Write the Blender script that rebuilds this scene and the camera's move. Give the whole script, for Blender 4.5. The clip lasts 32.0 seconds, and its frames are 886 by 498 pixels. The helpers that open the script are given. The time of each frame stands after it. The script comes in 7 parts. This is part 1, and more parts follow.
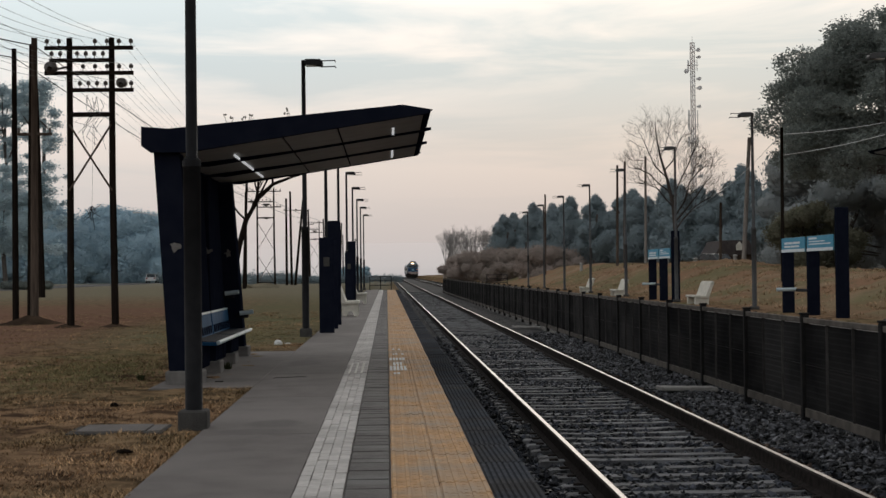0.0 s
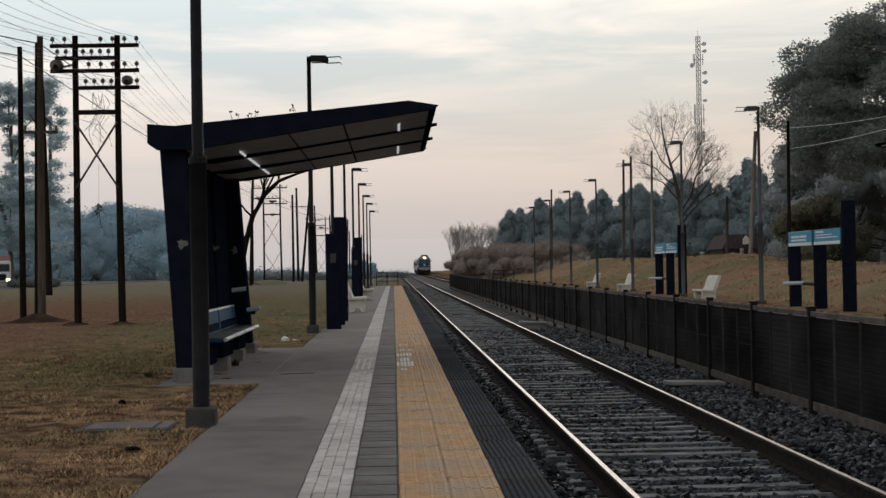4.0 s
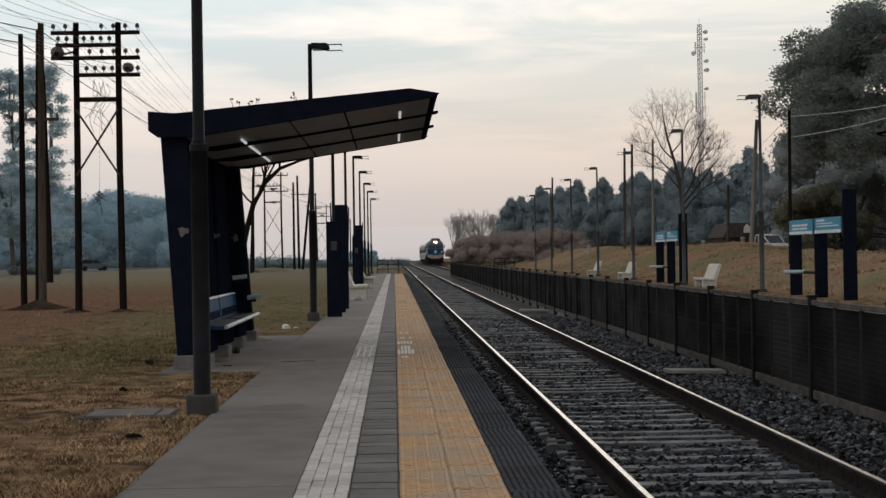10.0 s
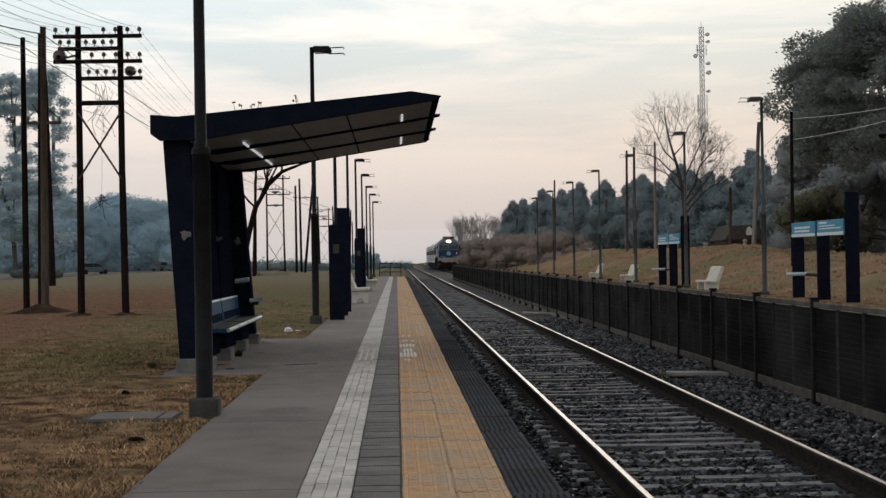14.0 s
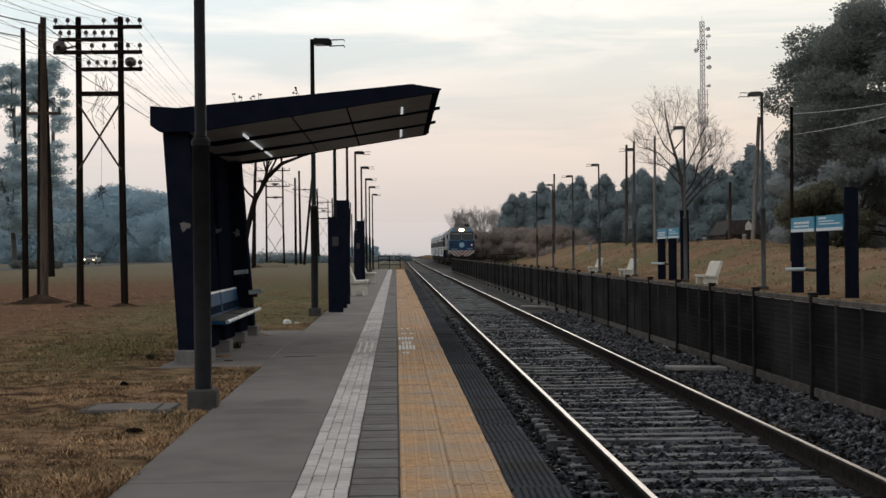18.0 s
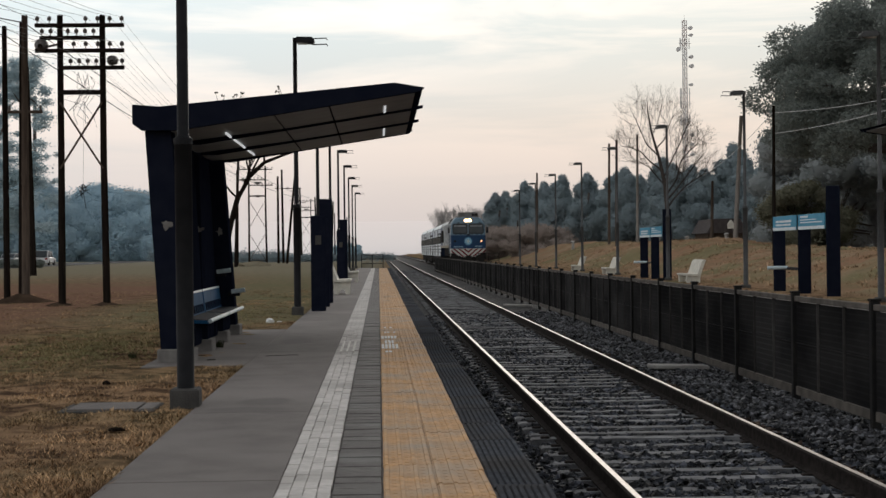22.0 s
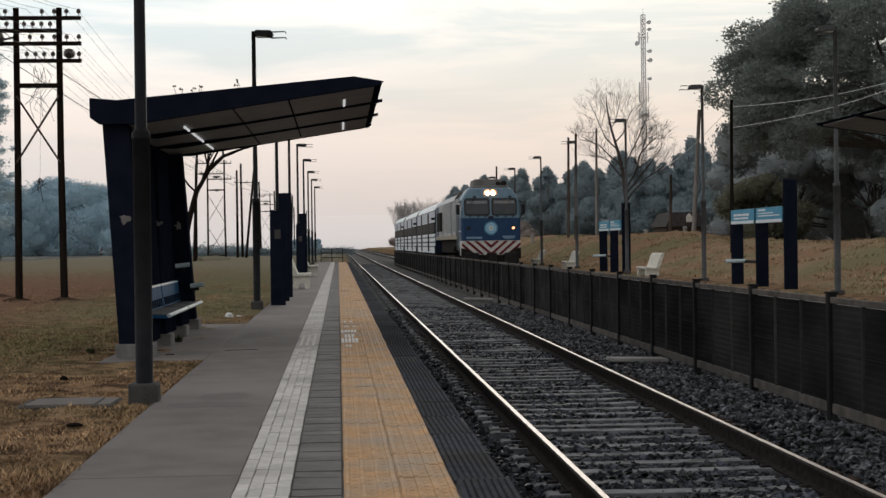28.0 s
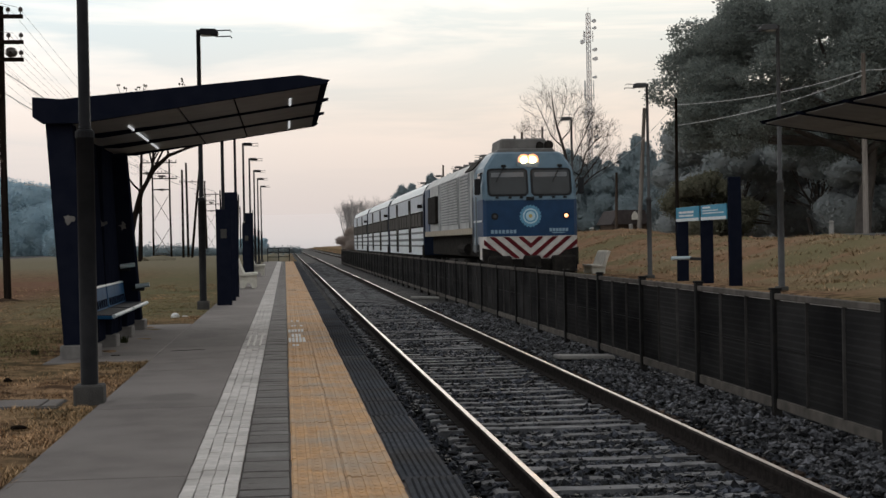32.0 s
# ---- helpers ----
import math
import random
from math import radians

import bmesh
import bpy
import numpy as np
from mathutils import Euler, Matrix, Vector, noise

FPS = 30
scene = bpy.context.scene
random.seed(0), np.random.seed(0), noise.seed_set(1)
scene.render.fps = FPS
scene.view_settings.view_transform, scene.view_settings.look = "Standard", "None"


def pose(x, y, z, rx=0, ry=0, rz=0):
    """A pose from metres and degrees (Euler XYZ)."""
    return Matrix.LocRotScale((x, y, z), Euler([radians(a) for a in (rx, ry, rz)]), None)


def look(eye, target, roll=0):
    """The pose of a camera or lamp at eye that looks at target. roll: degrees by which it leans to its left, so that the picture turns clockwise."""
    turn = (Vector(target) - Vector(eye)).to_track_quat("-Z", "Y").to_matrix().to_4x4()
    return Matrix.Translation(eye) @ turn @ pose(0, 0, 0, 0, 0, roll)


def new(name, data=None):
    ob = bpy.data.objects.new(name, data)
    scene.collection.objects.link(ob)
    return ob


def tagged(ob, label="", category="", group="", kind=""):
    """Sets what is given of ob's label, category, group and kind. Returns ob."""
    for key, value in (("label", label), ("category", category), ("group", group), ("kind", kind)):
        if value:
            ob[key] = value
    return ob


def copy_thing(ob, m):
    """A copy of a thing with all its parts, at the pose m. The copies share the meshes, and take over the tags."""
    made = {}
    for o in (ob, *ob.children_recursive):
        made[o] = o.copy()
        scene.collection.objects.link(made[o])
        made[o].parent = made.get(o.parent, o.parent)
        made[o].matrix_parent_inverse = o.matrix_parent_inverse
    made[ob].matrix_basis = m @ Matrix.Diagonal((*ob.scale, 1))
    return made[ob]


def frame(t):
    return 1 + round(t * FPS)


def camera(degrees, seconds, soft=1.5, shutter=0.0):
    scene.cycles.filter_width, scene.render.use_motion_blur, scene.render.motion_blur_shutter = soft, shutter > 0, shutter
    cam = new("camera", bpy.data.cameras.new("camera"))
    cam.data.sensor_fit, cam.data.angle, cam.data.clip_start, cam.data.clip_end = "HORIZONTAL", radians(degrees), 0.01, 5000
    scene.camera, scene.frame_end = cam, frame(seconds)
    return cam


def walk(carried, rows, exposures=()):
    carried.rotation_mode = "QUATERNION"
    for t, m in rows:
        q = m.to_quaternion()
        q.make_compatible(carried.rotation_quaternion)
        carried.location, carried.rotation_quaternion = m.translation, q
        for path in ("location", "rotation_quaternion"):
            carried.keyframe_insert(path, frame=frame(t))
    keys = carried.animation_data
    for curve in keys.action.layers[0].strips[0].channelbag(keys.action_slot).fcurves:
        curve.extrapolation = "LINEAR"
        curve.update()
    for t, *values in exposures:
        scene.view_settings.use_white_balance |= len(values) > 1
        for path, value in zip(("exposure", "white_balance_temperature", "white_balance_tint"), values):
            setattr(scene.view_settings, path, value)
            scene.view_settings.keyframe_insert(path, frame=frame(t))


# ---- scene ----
cam = camera(33.56, 32.0, 1.5)
EYE = 1.3
# seconds, yaw, pitch, roll: a hand-held camera that stands in one spot and turns
ROWS = [
    (0.0, -2.186, 0.893, 0.664),
    (0.5, -2.127, 0.841, 0.689),
    (1.0, -2.114, 1.027, 0.67),
    (1.5, -2.159, 0.692, 0.852),
    (2.0, -1.898, 0.67, 0.644),
    (2.5, -2.018, 0.751, 0.735),
    (3.0, -2.05, 0.804, 0.791),
    (3.5, -1.906, 0.725, 1.0),
    (5.5, -2.057, 0.764, 0.848),
    (6.0, -2.039, 0.775, 0.938),
    (6.5, -1.925, 0.765, 1.024),
    (7.0, -1.996, 0.638, 0.907),
    (7.5, -1.901, 0.593, 0.91),
    (8.0, -2.096, 0.558, 0.877),
    (8.5, -1.936, 0.578, 0.945),
    (9.0, -1.933, 0.581, 1.021),
    (9.5, -2.053, 0.439, 1.055),
    (10.0, -1.899, 0.258, 0.875),
    (10.5, -1.876, 0.159, 0.75),
    (11.0, -1.801, 0.171, 0.679),
    (11.5, -1.853, 0.241, 0.599),
    (12.0, -1.761, 0.121, 0.649),
    (12.5, -1.884, 0.079, 0.662),
    (13.0, -1.895, 0.039, 0.814),
    (13.5, -1.912, 0.113, 0.889),
    (14.0, -1.811, 0.371, 0.961),
    (14.5, -1.889, 0.06, 0.765),
    (16.5, -1.823, 0.35, 0.57),
    (17.0, -1.689, 0.265, 0.687),
    (17.5, -1.751, -0.018, 0.57),
    (18.0, -1.841, 0.099, 0.618),
    (18.5, -2.026, 0.024, 0.823),
    (19.0, -2.241, 0.106, 0.851),
    (19.5, -2.4, 0.201, 0.804),
    (20.0, -2.393, 0.246, 0.819),
    (20.5, -2.427, 0.014, 0.8),
    (21.0, -2.345, -0.065, 0.798),
    (21.5, -2.314, 0.161, 0.768),
    (22.0, -2.507, 0.042, 0.649),
    (22.5, -2.515, -0.304, 0.904),
    (23.0, -2.494, -0.404, 0.573),
    (23.5, -2.589, -0.307, 0.567),
    (24.0, -2.701, -0.481, 0.679),
    (24.5, -2.813, -0.375, 0.758),
    (26.5, -3.135, -0.402, 0.703),
    (27.0, -3.431, -0.356, 0.775),
    (27.5, -3.827, -0.167, 0.801),
    (28.0, -4.076, -0.217, 0.755),
    (28.5, -4.342, -0.057, 0.721),
    (29.0, -4.478, -0.207, 0.656),
    (29.5, -4.719, 0.038, 0.75),
    (30.0, -5.102, 0.142, 0.738),
    (30.5, -5.615, 0.088, 0.878),
    (31.0, -5.72, -0.012, 0.865),
    (31.5, -5.939, -0.268, 0.998),
    (32.0, -6.143, -0.304, 1.046),
]
walk(cam, [(t, pose(0, 0, EYE, 90 + pitch, roll, yaw)) for t, yaw, pitch, roll in ROWS], [(0, -0.03), (9, 0.02), (13, 0.10), (23, 0.18), (32, 0.22)])

# ---- light ----
scene.view_settings.exposure = 0.0
SUN_EL, SUN_AZ = 14.0, 12.0


def make_world():
    w = bpy.data.worlds.new("overcast_sky")
    scene.world = w
    w.use_nodes = True
    nt = w.node_tree
    nt.nodes.clear()
    n, l = nt.nodes.new, nt.links.new
    out = n("ShaderNodeOutputWorld")
    bg = n("ShaderNodeBackground")
    sky = n("ShaderNodeTexSky")
    sky.sky_type, sky.sun_disc = "NISHITA", False
    sky.sun_elevation, sky.sun_rotation = radians(SUN_EL), radians(SUN_AZ)
    sky.dust_density, sky.air_density = 4.0, 1.5
    co = n("ShaderNodeTexCoord")
    sep = n("ShaderNodeSeparateXYZ")
    l(co.outputs["Generated"], sep.inputs[0])
    # colours of the cloud cover from horizon to zenith
    ramp = n("ShaderNodeValToRGB")
    r = ramp.color_ramp
    r.elements[0].position, r.elements[0].color = 0.0, (0.56, 0.515, 0.51, 1)
    r.elements[1].position, r.elements[1].color = 0.7, (0.46, 0.45, 0.455, 1)
    for p, c in ((0.03, (0.60, 0.55, 0.535, 1)), (0.085, (0.72, 0.66, 0.622, 1)), (0.13, (0.82, 0.80, 0.775, 1)), (0.185, (1.0, 0.98, 0.95, 1)), (0.30, (0.80, 0.79, 0.78, 1))):
        e = r.elements.new(p)
        e.color = c
    l(sep.outputs["Z"], ramp.inputs[0])
    # flat stratus: the direction drawn out sideways, so that it lies in bands
    mp = n("ShaderNodeMapping")
    mp.inputs["Scale"].default_value = (2.2, 2.2, 15.0)
    mp.inputs["Rotation"].default_value = (0, radians(3), 0)
    l(co.outputs["Generated"], mp.inputs[0])
    nz = n("ShaderNodeTexNoise")
    nz.inputs["Scale"].default_value, nz.inputs["Detail"].default_value, nz.inputs["Roughness"].default_value = 1.6, 6.0, 0.55
    nz.inputs["Distortion"].default_value = 0.5
    l(mp.outputs[0], nz.inputs["Vector"])
    cr = n("ShaderNodeValToRGB")
    c = cr.color_ramp
    c.elements[0].position, c.elements[0].color = 0.43, (0.72, 0.82, 0.87, 1)
    c.elements[1].position, c.elements[1].color = 0.59, (1.10, 1.06, 1.03, 1)
    l(nz.outputs[0], cr.inputs[0])
    # bands fade out in the mist near the horizon
    fade = n("ShaderNodeMapRange")
    fade.inputs["From Min"].default_value, fade.inputs["From Max"].default_value = 0.03, 0.14
    l(sep.outputs["Z"], fade.inputs["Value"])
    mul = n("ShaderNodeMix")
    mul.data_type, mul.blend_type = "RGBA", "MULTIPLY"
    l(fade.outputs[0], mul.inputs["Factor"])
    l(ramp.outputs[0], mul.inputs[6])
    l(cr.outputs[0], mul.inputs[7])
    # brighter towards the side where the sun stands behind the cloud
    side = n("ShaderNodeMapRange")
    side.inputs["From Min"].default_value, side.inputs["From Max"].default_value = -1.0, 1.0
    side.inputs["To Min"].default_value, side.inputs["To Max"].default_value = 1.32, 0.68
    l(sep.outputs["X"], side.inputs["Value"])
    glow = n("ShaderNodeVectorMath")
    glow.operation = "SCALE"
    l(mul.outputs[2], glow.inputs[0])
    l(side.outputs[0], glow.inputs["Scale"])
    add = n("ShaderNodeMix")
    add.data_type, add.blend_type = "RGBA", "ADD"
    add.inputs["Factor"].default_value = 0.002
    l(glow.outputs[0], add.inputs[6])
    l(sky.outputs[0], add.inputs[7])
    l(add.outputs[2], bg.inputs["Color"])
    bg.inputs["Strength"].default_value = 1.0
    l(bg.outputs[0], out.inputs[0])


make_world()
sun = new("sun", bpy.data.lights.new("sun", "SUN"))
sun.data.energy, sun.data.angle, sun.data.color = 0.5, radians(25), (1.0, 0.93, 0.85)
sun.matrix_world = look((0, 0, 0), (-math.sin(radians(SUN_AZ)), -math.cos(radians(SUN_AZ)), -math.tan(radians(SUN_EL))))


# ---- materials ----
def material(name, col, col2=None, scale=6.0, rough=0.7, metal=0.0, bump=0.0, bscale=60.0, col3=None, scale3=0.7, per=0.0, spec=0.2, stretch=(1, 1, 1), space="Object", lo=0.35, hi=0.65, island=0.0, emit=None, trans=0.0, depth=0.02):
    """Two scales of noise in colour, fine bump, a little change from piece to piece."""
    m = bpy.data.materials.new(name)
    m.use_nodes = True
    nt = m.node_tree
    n, l = nt.nodes.new, nt.links.new
    b = nt.nodes["Principled BSDF"]
    b.inputs["Roughness"].default_value, b.inputs["Metallic"].default_value = rough, metal
    b.inputs["Specular IOR Level"].default_value = spec
    co = n("ShaderNodeTexCoord")
    mp = n("ShaderNodeMapping")
    mp.inputs["Scale"].default_value = stretch
    if space == "World":
        geo = n("ShaderNodeNewGeometry")
        l(geo.outputs["Position"], mp.inputs[0])
    else:
        l(co.outputs[space], mp.inputs[0])
    cur = None

    def layer(prev, c2, sc, a, z, det):
        nz = n("ShaderNodeTexNoise")
        nz.inputs["Scale"].default_value, nz.inputs["Detail"].default_value = sc, det
        l(mp.outputs[0], nz.inputs["Vector"])
        mr = n("ShaderNodeMapRange")
        mr.inputs["From Min"].default_value, mr.inputs["From Max"].default_value = a, z
        l(nz.outputs[0], mr.inputs["Value"])
        mx = n("ShaderNodeMix")
        mx.data_type = "RGBA"
        l(mr.outputs[0], mx.inputs["Factor"])
        if prev is None:
            mx.inputs[6].default_value = (*col, 1)
        else:
            l(prev, mx.inputs[6])
        mx.inputs[7].default_value = (*c2, 1)
        return mx.outputs[2]

    c2 = col2 or tuple(v * 0.8 for v in col)
    cur = layer(None, c2, scale, lo, hi, 5)
    if col3:
        cur = layer(cur, col3, scale3, 0.45, 0.7, 4)
    if per or island:
        hs = n("ShaderNodeHueSaturation")
        mr = n("ShaderNodeMapRange")
        if per:
            oi = n("ShaderNodeObjectInfo")
            l(oi.outputs["Random"], mr.inputs["Value"])
        else:
            gi = n("ShaderNodeNewGeometry")
            l(gi.outputs["Random Per Island"], mr.inputs["Value"])
        v = per or island
        mr.inputs["To Min"].default_value, mr.inputs["To Max"].default_value = 1 - v, 1 + v
        l(mr.outputs[0], hs.inputs["Value"])
        l(cur, hs.inputs["Color"])
        cur = hs.outputs[0]
    l(cur, b.inputs["Base Color"])
    if bump:
        nz = n("ShaderNodeTexNoise")
        nz.inputs["Scale"].default_value, nz.inputs["Detail"].default_value = bscale, 6
        l(mp.outputs[0], nz.inputs["Vector"])
        bp = n("ShaderNodeBump")
        bp.inputs["Strength"].default_value, bp.inputs["Distance"].default_value = bump, depth
        l(nz.outputs[0], bp.inputs["Height"])
        l(bp.outputs[0], b.inputs["Normal"])
    if emit:
        b.inputs["Emission Color"].default_value = (*emit[0], 1)
        b.inputs["Emission Strength"].default_value = emit[1]
    if trans:
        b.inputs["Transmission Weight"].default_value = trans
    return m


M = {}
M["concrete"] = material("concrete", (0.152, 0.136, 0.128), (0.122, 0.109, 0.103), 3.0, 0.85, bump=0.25, bscale=90, col3=(0.185, 0.167, 0.158), scale3=0.5, space="World")
M["concrete_pale"] = material("concrete_pale", (0.33, 0.32, 0.30), (0.25, 0.24, 0.23), 9.0, 0.9, bump=0.3, bscale=80, per=0.12)
M["footing"] = material("footing", (0.070, 0.067, 0.064), (0.048, 0.046, 0.044), 6.0, 0.9, bump=0.4, bscale=60)
M["block_grey"] = material("block_grey", (0.19, 0.18, 0.172), (0.14, 0.133, 0.128), 9.0, 0.9, bump=0.3, bscale=80, per=0.12)
M["white_tile"] = material("white_tile", (0.55, 0.52, 0.495), (0.45, 0.425, 0.405), 14.0, 0.8, bump=0.3, bscale=60, per=0.10, space="World", col3=(0.34, 0.318, 0.30), scale3=1.1)
M["rubber_plank"] = material("rubber_plank", (0.092, 0.084, 0.081), (0.066, 0.061, 0.059), 11.0, 0.75, bump=0.3, bscale=70, per=0.16, space="World", col3=(0.125, 0.12, 0.118), scale3=1.7)
M["yellow_tile"] = material("yellow_tile", (0.52, 0.300, 0.135), (0.37, 0.215, 0.100), 9.0, 0.75, bump=0.35, bscale=70, per=0.05, space="World", col3=(0.34, 0.265, 0.195), scale3=1.6)
M["edge_rubber"] = material("edge_rubber", (0.056, 0.060, 0.069), (0.080, 0.084, 0.094), 9.0, 0.8, spec=0.0, bump=0.25, bscale=70, per=0.12, space="World", col3=(0.075, 0.070, 0.067), scale3=1.3)
M["grass"] = material("grass", (0.280, 0.180, 0.108), (0.072, 0.046, 0.031), 3.0, 0.95, bump=1.0, bscale=7, col3=(0.135, 0.125, 0.065), scale3=0.16, space="World", spec=0.0, depth=0.08, lo=0.40, hi=0.60)


def grass_by_place():
    """Bare brown earth round the telegraph poles, greener meadow beyond that pales with distance as painted haze,
    red-brown bank across the tracks.
    """
    nt = M["grass"].node_tree
    n, l = nt.nodes.new, nt.links.new
    b = nt.nodes["Principled BSDF"]
    cur = b.inputs["Base Color"].links[0].from_socket
    geo, sep = n("ShaderNodeNewGeometry"), n("ShaderNodeSeparateXYZ")
    l(geo.outputs["Position"], sep.inputs[0])

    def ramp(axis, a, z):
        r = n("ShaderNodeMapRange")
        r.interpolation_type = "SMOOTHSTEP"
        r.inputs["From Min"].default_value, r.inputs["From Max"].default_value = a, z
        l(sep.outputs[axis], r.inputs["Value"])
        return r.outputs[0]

    def times(a, c):
        m = n("ShaderNodeMath")
        m.operation = "MULTIPLY"
        l(a, m.inputs[0])
        if isinstance(c, float):
            m.inputs[1].default_value = c
        else:
            l(c, m.inputs[1])
        return m.outputs[0]

    nz = n("ShaderNodeTexNoise")
    nz.inputs["Scale"].default_value, nz.inputs["Detail"].default_value = 0.35, 5
    l(geo.outputs["Position"], nz.inputs["Vector"])
    mr = n("ShaderNodeMapRange")
    mr.inputs["From Min"].default_value, mr.inputs["From Max"].default_value = 0.42, 0.56
    l(nz.outputs[0], mr.inputs["Value"])
    left = ramp("X", 2.0, -2.0)
    nl = n("ShaderNodeTexNoise")
    nl.inputs["Scale"].default_value, nl.inputs["Detail"].default_value = 0.16, 6
    l(geo.outputs["Position"], nl.inputs["Vector"])
    zone = n("ShaderNodeMapRange")
    zone.inputs["From Min"].default_value, zone.inputs["From Max"].default_value = 0.46, 0.60
    l(nl.outputs[0], zone.inputs["Value"])
    nf = n("ShaderNodeTexNoise")
    nf.inputs["Scale"].default_value, nf.inputs["Detail"].default_value, nf.inputs["Roughness"].default_value = 1.6, 8, 0.75
    l(geo.outputs["Position"], nf.inputs["Vector"])
    fine = n("ShaderNodeMapRange")
    fine.inputs["From Min"].default_value, fine.inputs["From Max"].default_value = 0.50, 0.64
    l(nf.outputs[0], fine.inputs["Value"])
    # the two farthest meadow tints paint haze, paler and greyer along Y
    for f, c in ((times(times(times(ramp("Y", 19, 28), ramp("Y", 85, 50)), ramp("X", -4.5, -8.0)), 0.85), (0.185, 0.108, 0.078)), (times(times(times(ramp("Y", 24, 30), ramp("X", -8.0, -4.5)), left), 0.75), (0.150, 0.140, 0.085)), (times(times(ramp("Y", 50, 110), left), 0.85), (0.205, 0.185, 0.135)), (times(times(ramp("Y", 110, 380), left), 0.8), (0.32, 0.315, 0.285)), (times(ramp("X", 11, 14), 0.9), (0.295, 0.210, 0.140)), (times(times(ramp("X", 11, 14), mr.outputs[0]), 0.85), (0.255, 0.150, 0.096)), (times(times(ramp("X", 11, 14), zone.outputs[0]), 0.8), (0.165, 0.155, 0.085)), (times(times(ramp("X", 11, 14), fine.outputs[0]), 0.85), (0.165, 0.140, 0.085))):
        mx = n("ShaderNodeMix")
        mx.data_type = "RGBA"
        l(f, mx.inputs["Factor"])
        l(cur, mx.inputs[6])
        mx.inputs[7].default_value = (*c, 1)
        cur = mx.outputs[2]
    l(cur, b.inputs["Base Color"])


def paving_stains():
    """Two old damp marks in the concrete by the first lamp."""
    nt = M["concrete"].node_tree
    n, l = nt.nodes.new, nt.links.new
    b = nt.nodes["Principled BSDF"]
    cur = b.inputs["Base Color"].links[0].from_socket
    geo, nz = n("ShaderNodeNewGeometry"), n("ShaderNodeTexNoise")
    nz.inputs["Scale"].default_value, nz.inputs["Detail"].default_value = 5.0, 5
    l(geo.outputs["Position"], nz.inputs["Vector"])
    for c, r in (((-1.0, 12.85, 0), (0.24, 0.30, 9)), ((-1.12, 12.2, 0), (0.34, 0.22, 9)), ((-2.0, 18.2, 0), (0.5, 0.35, 9)), ((-1.2, 21.5, 0), (0.25, 0.7, 9))):
        off, div, ln = n("ShaderNodeVectorMath"), n("ShaderNodeVectorMath"), n("ShaderNodeVectorMath")
        off.operation, div.operation, ln.operation = "SUBTRACT", "DIVIDE", "LENGTH"
        l(geo.outputs["Position"], off.inputs[0])
        off.inputs[1].default_value, div.inputs[1].default_value = c, r
        l(off.outputs[0], div.inputs[0])
        l(div.outputs[0], ln.inputs[0])
        ad, mr, mx = n("ShaderNodeMath"), n("ShaderNodeMapRange"), n("ShaderNodeMix")
        l(ln.outputs["Value"], ad.inputs[0])
        l(nz.outputs[0], ad.inputs[1])
        mr.inputs["From Min"].default_value, mr.inputs["From Max"].default_value = 1.65, 1.25
        mr.inputs["To Max"].default_value = 0.75
        l(ad.outputs[0], mr.inputs["Value"])
        mx.data_type = "RGBA"
        l(mr.outputs[0], mx.inputs["Factor"])
        l(cur, mx.inputs[6])
        mx.inputs[7].default_value = (0.108, 0.097, 0.093, 1)
        cur = mx.outputs[2]
    l(cur, b.inputs["Base Color"])


paving_stains()
grass_by_place()
M["ballast"] = material("ballast", (0.014, 0.014, 0.0155), (0.005, 0.005, 0.006), 14.0, 0.9, bump=1.0, bscale=22, col3=(0.034, 0.032, 0.031), scale3=0.6, space="World", spec=0.3)
M["stone"] = material("stone", (0.092, 0.094, 0.104), (0.006, 0.0063, 0.0076), 9.0, 0.6, bump=0.5, bscale=60, island=0.95, spec=0.15, lo=0.42, hi=0.60)
M["stone_dark"] = material("stone_dark", (0.044, 0.048, 0.060), (0.0035, 0.004, 0.005), 9.0, 0.6, bump=0.5, bscale=60, island=0.95, spec=0.15, lo=0.42, hi=0.60)
M["stone_rust"] = material("stone_rust", (0.075, 0.052, 0.040), (0.010, 0.007, 0.006), 9.0, 0.75, bump=0.5, bscale=60, island=0.9, spec=0.1, lo=0.42, hi=0.60)
M["sleeper"] = material("sleeper", (0.185, 0.188, 0.198), (0.050, 0.051, 0.055), 4.0, 0.85, bump=0.4, bscale=50, per=0.25, space="World")
M["rail_side"] = material("rail_side", (0.034, 0.029, 0.027), (0.018, 0.015, 0.0145), 14.0, 0.85, spec=0.02, bump=0.3, bscale=40)
M["rail_top"] = material("rail_top", (0.30, 0.292, 0.288), (0.09, 0.076, 0.07), 18.0, 0.30, metal=1.0)
M["rail_top"].node_tree.nodes["Principled BSDF"].inputs["Specular Tint"].default_value = (0.62, 0.60, 0.585, 1)
M["navy"] = material("navy", (0.0075, 0.0095, 0.018), (0.011, 0.013, 0.022), 5.0, 0.6, bump=0.05, bscale=40, spec=0.0, per=0.1)
M["dark_steel"] = material("dark_steel", (0.012, 0.0125, 0.014), (0.018, 0.018, 0.020), 8.0, 0.6, spec=0.06, bump=0.05)
# dark_steel for the far lamps, skylight and haze painted in as grey
M["grey_steel"] = material("grey_steel", (0.055, 0.056, 0.058), (0.075, 0.075, 0.077), 8.0, 0.55, spec=0.1, bump=0.05)
M["fence_dark"] = material("fence_dark", (0.011, 0.011, 0.012), (0.018, 0.017, 0.016), 6.0, 0.7, per=0.2, spec=0.05, space="World")
M["fence_mesh"] = material("fence_mesh", (0.016, 0.0158, 0.0165), (0.036, 0.035, 0.035), 0.7, 0.8, per=0.25, spec=0.0, space="World", stretch=(1, 1, 2))
